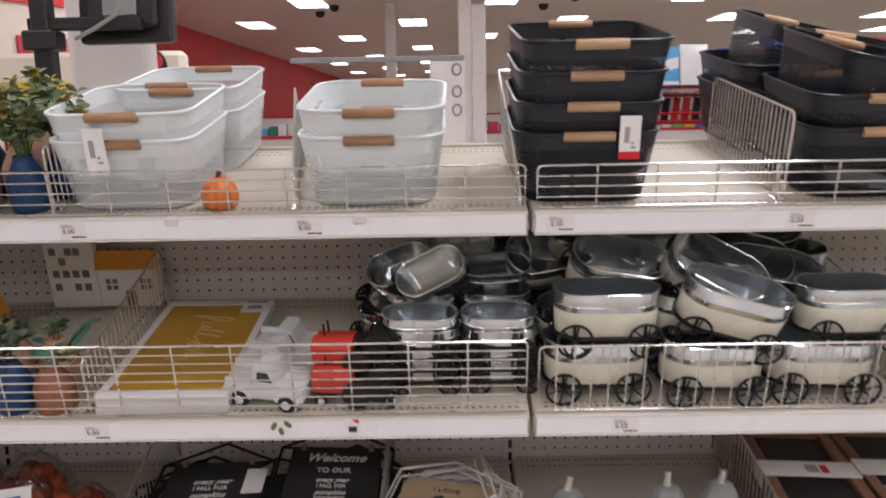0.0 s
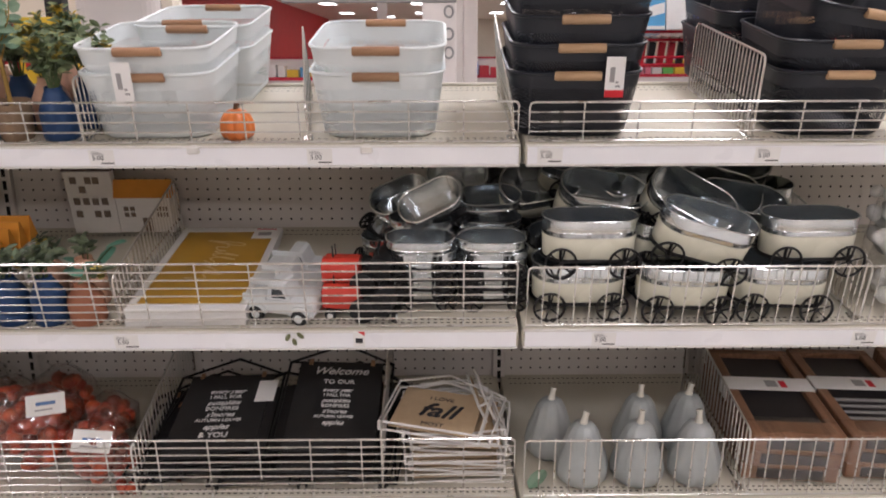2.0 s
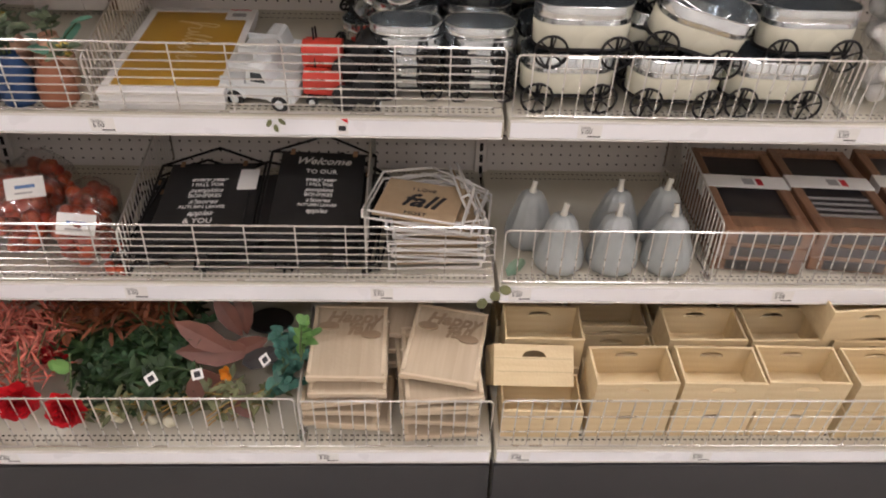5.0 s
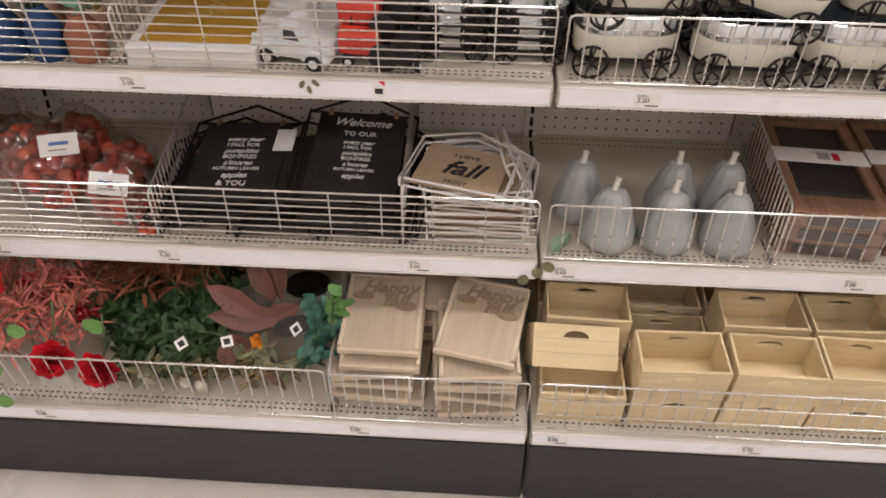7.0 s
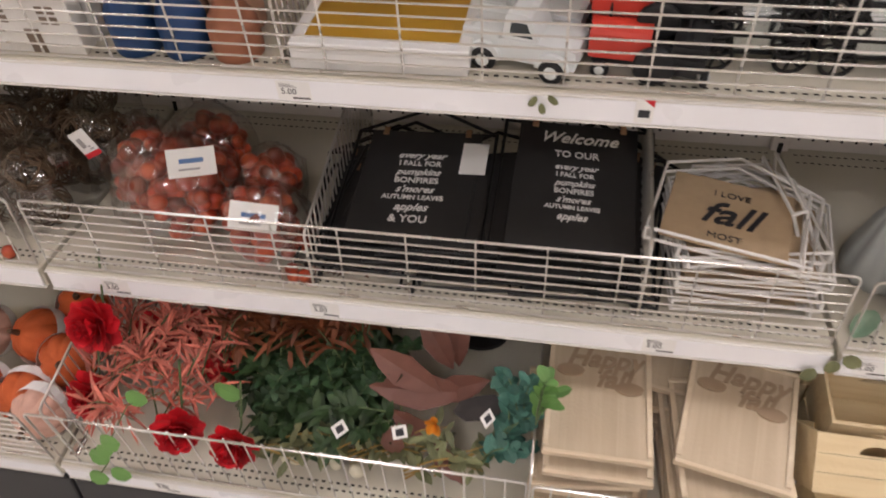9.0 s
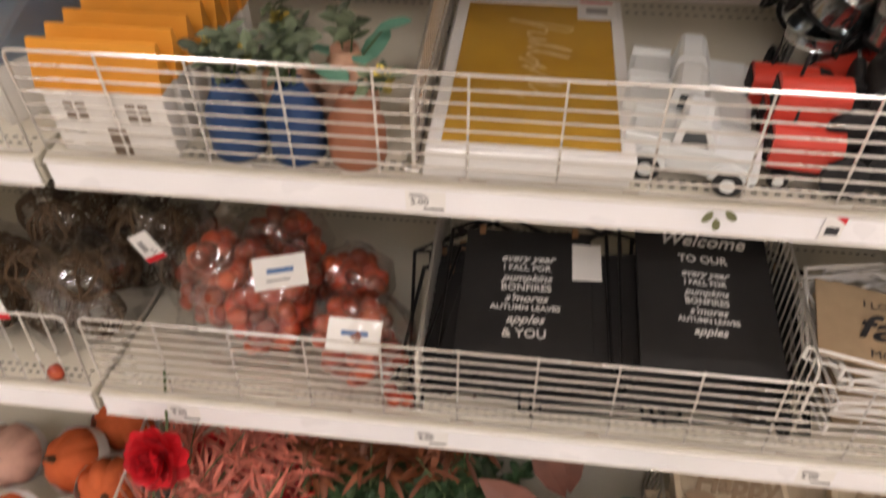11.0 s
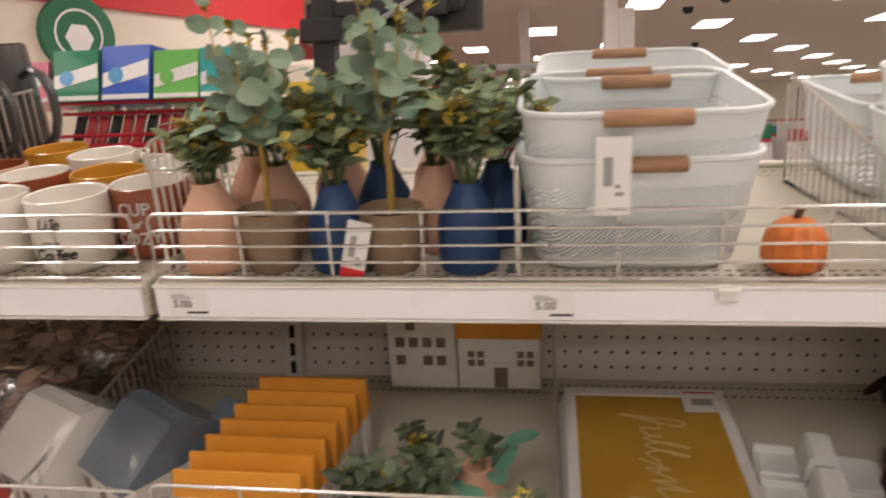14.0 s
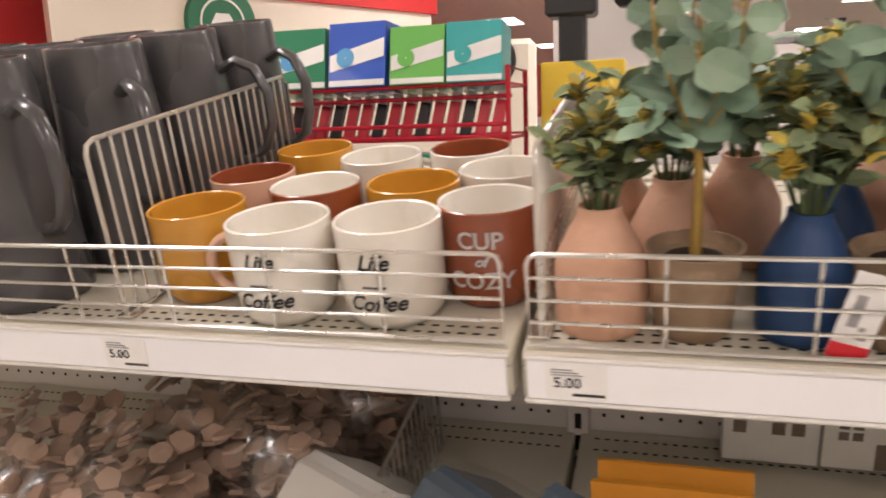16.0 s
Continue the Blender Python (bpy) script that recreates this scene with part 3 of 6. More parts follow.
def bushy(t, z0, height, spread, n, tips, leaf_mat=None, size=0.024):
    """Sprigs with small paired leaves, bare towards the neck, some ending in pale buds."""
    stems, leaves, tip = Geo(), Geo(), Geo()
    for i in range(n):
        a = 2.4 * i + random.uniform(-0.4, 0.4)
        lean = random.uniform(0.15, 1.0) * spread
        hh = height * random.uniform(0.6, 1.0) * (1.0 - 0.2 * lean / spread)
        top = Vector((math.cos(a) * lean, math.sin(a) * lean, z0 + hh))
        base = Vector((0.006 * math.cos(a), 0.006 * math.sin(a), z0 - 0.012))
        mid = base.lerp(top, 0.5) + Vector((0, 0, 0.014))
        stems.tube([base, mid, top], [0.0014, 0.0011, 0.0007], 5)
        for k in range(7):
            f = 0.34 + 0.66 * k / 6
            p = base.lerp(mid, f * 2) if f < 0.5 else mid.lerp(top, f * 2 - 1)
            for side in (0, math.pi):
                b = a + 1.57 * k + side + random.uniform(-0.4, 0.4)
                d = Vector((math.cos(b), math.sin(b), random.uniform(-0.2, 0.9)))
                leaf(leaves, p, d, (random.uniform(-0.6, 0.6), random.uniform(-1.0, 0.4), 0.7), size * random.uniform(0.65, 1.25), size * random.uniform(0.38, 0.6), 0.3, random.uniform(0, 0.5))
        if random.random() < tips * 1.3:
            for k in range(14):
                leaf(tip, top - Vector((0, 0, 0.022 * random.random())), rand_dir(0.6), (0, 0, 1), random.uniform(0.012, 0.019), 0.011, 0.3, 0.2, True)
    part("stem", stems, M_GSTEM, t)
    tagged(part("foliage", leaves, leaf_mat or M_LEAF, t), kind="stuff")
    if tip.v:
        tagged(part("leaf_tip", tip, M_TIP, t, "yellow and orange buds"), kind="stuff")


def eucalyptus(t, z0, height):
    trunk = Geo().tube([(0, 0, z0 - 0.02), (0.002, 0, z0 + height * 0.2), (0.0, 0.001, z0 + height * 0.42)], [0.0045, 0.004, 0.0028], 8)
    leaves, buds = Geo(), Geo()
    for i in range(8):
        a = 2.4 * i + random.uniform(-0.3, 0.3)
        start = Vector((0, 0, z0 + height * random.uniform(0.30, 0.45)))
        reach = random.uniform(0.02, 0.07)
        hh = height * random.uniform(0.50, 1.0)
        if reach < 0.04:
            hh = height * random.uniform(0.8, 1.0)
        top = Vector((math.cos(a) * reach, math.sin(a) * reach, z0 + hh))
        mid = start.lerp(top, 0.5) + Vector((math.cos(a) * 0.012, math.sin(a) * 0.012, 0.0))
        trunk.tube([start, mid, top], [0.0016, 0.0012, 0.0006], 5)
        for k in range(5):
            f = 0.25 + 0.75 * k / 4
            p = start.lerp(mid, f * 2) if f < 0.5 else mid.lerp(top, f * 2 - 1)
            for s in (0, math.pi):
                b = a + 1.3 * k + s + random.uniform(-0.3, 0.3)
                d = Vector((math.cos(b), math.sin(b), random.uniform(-0.5, 0.6)))
                size = 0.037 * (1.08 - 0.55 * f) * random.uniform(0.8, 1.15)
                leaf(leaves, p, d, (random.uniform(-0.7, 0.7), random.uniform(-1.2, 0.2), random.uniform(-0.1, 0.9)), size, size * 0.82, 0.14, random.uniform(-0.1, 0.35), True)
        for k in range(5):
            leaf(buds, top - Vector((0, 0, 0.012 * random.random())), rand_dir(0.7), (0, 0, 1), random.uniform(0.008, 0.014), 0.008, 0.3, 0.2, True)
    tagged(part("bud", buds, M_TIP, t, "yellow-green buds at the tips"), kind="stuff")
    part("twig", trunk, M_TWIG, t, "golden brown twigs", smooth=True)
    tagged(part("foliage", leaves, M_EUC, t, "round grey-green leaves"), kind="stuff")


VASE = {"peach": (M_PEACH, vase_geo(0.0362, 0.101)), "blue": (M_BLUE, vase_geo(0.0330, 0.097)), "terracotta": (M_TERRA, vase_geo(0.034, 0.085))}


def vase_plant(k, x, d, color, height, spread, n, tips, rz=0, leaf_mat=None, h=0.0):
    t = thing("potted_plant", "artificial leafy plant in a matte " + color + " ceramic vase", "plant", on(k, x, d, h, 0, 0, rz), "potted plants")
    m, geo = VASE[color]
    part("vase", geo, m, t, smooth=True)
    bushy(t, 0.084 if color == "terracotta" else 0.097, height, spread, n, tips, leaf_mat)
    return t


random.seed(11)
for x, d, c, hh, sp, n, tp in ((-1.160, 0.055, "peach", 0.085, 0.052, 12, 0.6), (-1.012, 0.055, "blue", 0.105, 0.060, 14, 0.7),
                               (-0.866, 0.052, "blue", 0.12, 0.060, 16, 0.25), (-1.105, 0.132, "peach", 0.10, 0.05, 11, 0.3),
                               (-0.908, 0.120, "peach", 0.11, 0.05, 12, 0.8), (-0.978, 0.150, "blue", 0.12, 0.055, 12, 0.6),
                               (-0.838, 0.135, "blue", 0.12, 0.055, 14, 0.2), (-1.045, 0.205, "peach", 0.11, 0.055, 11, 0.4),
                               (-0.92, 0.235, "peach", 0.13, 0.055, 12, 0.5), (-1.155, 0.19, "peach", 0.09, 0.04, 9, 0.5)):
    vase_plant(1, x, d, c, hh, sp, n, tp)
for x, d, hh in ((-1.090, 0.052, 0.235), (-0.950, 0.050, 0.240)):
    t = thing("potted_plant", "tall artificial eucalyptus stem in a round brown fibre pot", "plant", on(1, x, d), "potted plants")
    part("pot", pot_geo(0.036, 0.070), M_BROWNPOT, t, smooth=True)
    part("fill", Geo().lathe([(0.031, 0.058), (0.015, 0.062), (0.002, 0.062)], 16, cap1=True), M_SOIL, t)
    eucalyptus(t, 0.060, hh)
hang_tag(1, -0.975, 0.011, 0.066, 0.026, 0.066, "white paper hang tag with a red foot on a plant pot", True, 0, -14)

# ---- mugs ----
M_CREAM = mat("cream_glaze", (0.78, 0.74, 0.66), 0.22, vary=0.03, scale=30, coat=0.5)
M_MUSTARD = mat("mustard_glaze", (0.55, 0.26, 0.03), 0.25, vary=0.08, scale=40, coat=0.5)
M_RUST = mat("rust_brown_glaze", (0.27, 0.065, 0.025), 0.25, vary=0.08, scale=40, coat=0.5)
M_BLUSH = mat("blush_glaze", (0.68, 0.42, 0.30), 0.3, vary=0.05, coat=0.4)
M_SLATE = mat("slate_grey_glaze", (0.062, 0.060, 0.062), 0.28, vary=0.10, scale=30, coat=0.4)
MR, MH = 0.0465, 0.090


def mug_meshes():
    outer = Geo().lathe([(MR * 0.70, 0.0), (MR * 0.80, 0.0015), (MR * 0.93, 0.010), (MR * 0.985, 0.03), (MR, MH - 0.006), (MR, MH - 0.001), (MR - 0.0015, MH)], 32, cap0=True)
    inner = Geo().lathe([(MR - 0.0015, MH), (MR - 0.0035, MH - 0.0012), (MR - 0.0042, MH - 0.006), (MR - 0.0055, 0.02), (MR - 0.012, 0.007), (0.004, 0.006)], 32, cap1=True)
    c = []
    for i in range(13):
        a = -math.pi / 2 + math.pi * i / 12
        c.append((MR - 0.003 + 0.028 * math.cos(a), 0, MH * 0.52 + 0.027 * math.sin(a)))
    handle = Geo().tube(c, 0.0058, 8, flat=0.8)
    return outer, inner, handle


MUG_O, MUG_I, MUG_H = mug_meshes()
MUG_CACHE = {}


def shared(key, geo, m):
    if (key, m.name) not in MUG_CACHE:
        MUG_CACHE[key, m.name] = mesh_of(key, geo, m, True)
    return MUG_CACHE[key, m.name]


def wrap_text(t, text, size, z, R, m, shear=0.0, turn=0.0):
    """Lettering bent round a cylinder that faces the front."""
    src = letters(text, size, shear, 0.0004)
    me = src.copy()
    me.materials.clear()
    me.materials.append(m)
    for vtx in me.vertices:
        a = vtx.co.x / R + turn
        vtx.co = (R * math.sin(a), -R * math.cos(a), vtx.co.y + z)
    part("lettering", me, m, t, "printed lettering")


def mug(x, d, outer, inner, words, turn, label, handle=None):
    t = thing("mug", label, "mug", on(1, x, d, 0.0), "ceramic mugs")
    part("body", shared("body", MUG_O, outer), None, t)
    part("interior", shared("interior", MUG_I, inner), None, t, "glazed interior and rim")
    part("handle", shared("handle", MUG_H, handle or outer), None, t, m=pose(0, 0, 0, 0, 0, turn))
    for i, (w, s, z, sh) in enumerate(words):
        wrap_text(t, w, s, z, MR + 0.0006, M_INK if outer is M_CREAM else M_PAPER, sh)
    return t


LIFE = (("Life", 0.019, 0.064, 0.35), ("......", 0.016, 0.047, 0.3), ("Coffee", 0.019, 0.028, 0.35))
CUP = (("CUP", 0.021, 0.066, 0), ("of", 0.013, 0.048, 0.3), ("COZY", 0.021, 0.030, 0))
mug(-1.438, 0.056, M_CREAM, M_CREAM, LIFE, 185, "cream glazed mug with black script lettering", M_BLUSH)
mug(-1.337, 0.060, M_CREAM, M_CREAM, LIFE, 60, "cream glazed mug with black script lettering")
mug(-1.259, 0.108, M_RUST, M_CREAM, CUP, 80, "rust brown mug lettered CUP of COZY, cream inside")
mug(-1.543, 0.092, M_MUSTARD, M_MUSTARD, (), 95, "mustard yellow glazed mug among the others")
mug(-1.545, 0.205, M_BLUSH, M_RUST, (), 100, "blush mug with a rust brown inside")
mug(-1.449, 0.160, M_RUST, M_CREAM, (), 120, "rust brown mug with a cream inside")
mug(-1.348, 0.168, M_MUSTARD, M_MUSTARD, (), 60, "mustard yellow glazed mug among the others")
mug(-1.266, 0.215, M_CREAM, M_CREAM, (), 90, "plain cream glazed mug among the others")
mug(-1.522, 0.318, M_MUSTARD, M_MUSTARD, (), 150, "mustard yellow glazed mug among the others")
mug(-1.420, 0.275, M_CREAM, M_CREAM, (), 40, "plain cream glazed mug among the others")
mug(-1.322, 0.302, M_CREAM, M_RUST, (), 70, "cream mug with a rust brown inside")


def tall_mug(x, d, turn):
    R, H = 0.056, 0.238
    t = thing("tall_mug", "tall slate grey glazed mug with a looped handle", "mug", on(1, x, d), "tall grey mugs")
    part("body", shared("tall_body", Geo().lathe([(R * 0.86, 0.0), (R * 1.0, 0.003), (R * 1.03, 0.02), (R * 0.98, H * 0.5), (R * 0.88, H - 0.004), (R * 0.86, H),
                                                  (R * 0.80, H), (R * 0.78, H - 0.004), (R * 0.86, H * 0.5), (R * 0.85, 0.012), (0.004, 0.01)], 32, cap0=True, cap1=True), M_SLATE), None, t)
    c = [(R * 0.88, 0, H * 0.80), (R * 1.25, 0, H * 0.84), (R * 1.62, 0, H * 0.80), (R * 1.85, 0, H * 0.68), (R * 1.85, 0, H * 0.52), (R * 1.65, 0, H * 0.40), (R * 1.3, 0, H * 0.34), (R * 0.95, 0, H * 0.33)]
    part("handle", shared("tall_handle", Geo().tube(c, 0.0085, 8, flat=0.7), M_SLATE), None, t, m=pose(0, 0, 0, 0, 0, turn))


for x, d, turn in ((-1.735, 0.066, -18), (-1.690, 0.178, -30), (-1.670, 0.292, 8), (-1.655, 0.405, -12),
                   (-1.852, 0.100, 20), (-1.805, 0.225, 15), (-1.785, 0.335, 30), (-1.972, 0.14, 0), (-1.925, 0.265, 40)):
    tall_mug(x, d, turn)
# ---- second shelf ----
random.seed(21)
M_WHITEW = mat("white_painted_wood", (0.78, 0.76, 0.72), 0.55, vary=0.03, scale=40, bump=0.1)
M_ORANGE = mat("amber_painted_roof", (0.72, 0.30, 0.03), 0.5, vary=0.06, scale=40)
M_DARKROOF = mat("dark_brown_roof", (0.10, 0.07, 0.06), 0.55, vary=0.1)
M_BLUEROOF = mat("slate_blue_roof", (0.12, 0.17, 0.23), 0.35, vary=0.1, coat=0.5)
M_REDROOF = mat("brick_red_paint", (0.35, 0.05, 0.035), 0.5)
M_WIN = mat("taupe_window_print", (0.20, 0.15, 0.11), 0.6)


def windows(t, spec, y):
    """Small printed windows and doors, one mesh each: x, z, width, height, cross."""
    for nm, x, z, w, h, cross in spec:
        g = Geo()
        if cross:
            gap = w * 0.08
            for sx in (-1, 1):
                for sz in (-1, 1):
                    cx, cz = x + sx * (w / 4 + gap / 2), z + sz * (h / 4 + gap / 2)
                    g.box(cx - w / 4 + gap / 2, cx + w / 4 - gap / 2, y - 0.0008, y, cz - h / 4 + gap / 2, cz + h / 4 - gap / 2)
        else:
            g.box(x - w / 2, x + w / 2, y - 0.0008, y, z - h / 2, z + h / 2)
        part(nm, g, M_WIN, t)


def toy_house(m, w, wall, roof, thick, roof_mat, spec, label, body_mat=None):
    t = thing("toy_house", label, "toy house", m, "wooden toy houses")
    part("wall", Geo().box(-w / 2, w / 2, 0, thick, 0, wall, 0.0012), body_mat or M_WHITEW, t)
    g = Geo()
    o = 0.003
    pr = [(-o, wall), (thick * 0.45, wall + roof), (thick * 0.60, wall + roof), (thick + o, wall)]
    g.add([(x, y, z) for x in (-w / 2 - o, w / 2 + o) for y, z in pr], [(0, 1, 2, 3)[::-1], (4, 5, 6, 7), (0, 4, 5, 1)[::-1], (1, 5, 6, 2)[::-1], (2, 6, 7, 3)[::-1], (3, 7, 4, 0)[::-1]])
    part("roof", g, roof_mat, t, "painted roof")
    windows(t, spec, 0.0)
    return t


COT = [("window", -0.037, 0.058, 0.026, 0.026, True), ("window", 0.037, 0.058, 0.026, 0.026, True), ("door", 0.004, 0.019, 0.022, 0.036, False)]
for i in range(7):
    toy_house(on(2, -1.122 + 0.004 * i, 0.016 + 0.0345 * i), 0.142, 0.088, 0.052, 0.029, M_ORANGE, COT, "white wooden toy house with an amber roof in a row")
TOWER = [("window", x, z, 0.015, 0.017, False) for z, xs in ((0.135, (-0.035, 0.0, 0.018)), (0.112, (-0.017,)), (0.082, (-0.035, -0.013, 0.009, 0.031)), (0.050, (-0.035, 0.009, 0.031))) for x in xs]
toy_house(on(2, -0.982, 0.434, 0.012), 0.110, 0.158, 0.020, 0.022, M_DARKROOF, TOWER, "tall white toy house with a dark roof and many windows")
BIGC = [("window", -0.036, 0.054, 0.026, 0.026, True), ("window", 0.042, 0.054, 0.026, 0.026, True), ("door", 0.003, 0.020, 0.022, 0.036, False)]
toy_house(on(2, -0.859, 0.430, 0.015), 0.130, 0.090, 0.040, 0.030, M_ORANGE, BIGC, "white toy house with an amber roof at the pegboard")


def gable_house(m, w, wall, roof, length, roof_mat, label, body=None):
    """A deeper house whose ridge runs back."""
    t = thing("toy_house", label, "toy house", m, "wooden toy houses")
    g = Geo()
    pr = [(-w / 2, 0), (w / 2, 0), (w / 2, wall), (0, wall + roof), (-w / 2, wall)]
    g.add([(x, y, z) for y in (0, length) for x, z in pr], [(0, 1, 2, 3, 4), (9, 8, 7, 6, 5), (0, 5, 6, 1), (1, 6, 7, 2), (0, 4, 9, 5)])
    part("wall", g, body or M_WHITEW, t)
    for s in (-1, 1):
        n = Vector((s * roof, 0, w / 2)).normalized() * 0.004
        a, b = Vector((0, 0, wall + roof)), Vector((s * (w / 2 + 0.004), 0, wall - 0.006))
        v = [p + q + Vector((0, y, 0)) for q in (Vector((0, 0, 0)), n) for y in (-0.003, length + 0.003) for p in (a, b)]
        part("roof_panel", Geo().add(v, [(0, 1, 3, 2), (4, 6, 7, 5), (0, 4, 5, 1), (2, 3, 7, 6), (1, 5, 7, 3), (0, 2, 6, 4)]), roof_mat, t)
    windows(t, [("window", -0.02, wall * 0.62, 0.013, 0.014, False), ("window", 0.02, wall * 0.62, 0.013, 0.014, False)], 0.0)
    return t


M_SLEEVE = bpy.data.materials.new("clear_film_sleeve")
M_SLEEVE.use_nodes = True
nt = M_SLEEVE.node_tree
nt.nodes.remove(nt.nodes["Principled BSDF"])
clear, gloss, blend = (nt.nodes.new(n) for n in ("ShaderNodeBsdfTransparent", "ShaderNodeBsdfGlossy", "ShaderNodeMixShader"))
gloss.inputs["Roughness"].default_value = 0.2
blend.inputs[0].default_value = 0.13
nt.links.new(clear.outputs[0], blend.inputs[1])
nt.links.new(gloss.outputs[0], blend.inputs[2])
nt.links.new(blend.outputs[0], nt.nodes["Material Output"].inputs[0])
FLAT = [("window", -0.040, 0.055, 0.017, 0.019, False), ("window", 0.0, 0.055, 0.017, 0.019, False), ("window", 0.040, 0.055, 0.017, 0.019, False)]
for x, d, rz, w, roof_mat, text in ((-1.462, 0.092, -26, 0.120, M_WHITEW, "white toy house with a white roof, wrapped in film"),
                                    (-1.333, 0.088, -33, 0.112, M_BLUEROOF, "white toy house with a slate blue roof, wrapped in film")):
    t = toy_house(on(2, x, d, 0.0, 0, 0, rz), w, 0.078, 0.060, 0.170, roof_mat, FLAT, text)
    sleeve = Geo().rings([[Vector((p.x + random.uniform(-0.004, 0.004), p.y + 0.085 + random.uniform(-0.004, 0.004), p.z)) for p in oval((w + 0.016) * k, 0.19 * k2, 0.02, z, 3)]
                          for k, k2, z in ((1.0, 1.0, 0.002), (1.03, 1.02, 0.05), (1.0, 0.98, 0.086), (0.92, 0.30, 0.146), (0.9, 0.05, 0.150))])
    part("film_sleeve", sleeve, M_SLEEVE, t, "clear film sleeve", smooth=True)
toy_house(on(2, -1.222, 0.150, 0.0, 0, 0, -33), 0.060, 0.066, 0.052, 0.110, M_BLUEROOF, (), "small white toy house with a glossy slate blue roof")
gable_house(on(2, -1.475, 0.020, 0.0, 0, 0, -4), 0.07, 0.05, 0.045, 0.05, M_REDROOF, "small brick red toy house at the fence", M_REDROOF)

# small potted plants
M_LEAFDARK = mat("dark_olive_leaf", (0.095, 0.125, 0.070), 0.5, vary=0.25, island=0.5)
for x, d, c, n in ((-0.985, 0.045, "blue", 10), (-0.913, 0.045, "blue", 11), (-0.842, 0.045, "terracotta", 5), (-0.935, 0.115, "peach", 7), (-0.865, 0.115, "peach", 6)):
    vase_plant(2, x, d, c, 0.055 if n > 5 else 0.03, 0.042, n - 4, 0.15, 0, M_LEAFDARK)
M_MINT = mat("mint_green_leaf", (0.16, 0.40, 0.29), 0.5, vary=0.08)
spray = thing("leaf_spray", "loose artificial leaf spray with mint green leaves", "foliage", on(2, -0.845, 0.13, 0.075))
g = Geo()
for p, d, L in (((0.0, 0, 0.0), (0.3, 0.5, 0.5), 0.05), ((0.01, 0.02, 0.03), (0.6, 0.1, 0.3), 0.045), ((-0.02, 0, 0.0), (-0.4, -0.2, 0.4), 0.05), ((-0.05, -0.03, 0.01), (0.7, -0.5, 0.1), 0.05), ((0.0, -0.02, 0.02), (0.2, -0.6, 0.3), 0.04)):
    leaf(g, p, d, (0, 0, 1), L, L * 0.62, 0.1, 0.2, True)
part("foliage", g, M_MINT, spray)
part("stem", Geo().tube([(-0.06, -0.03, 0.0), (-0.01, 0, 0.0), (0.02, 0.03, 0.03)], 0.0012, 5), M_GSTEM, spray)

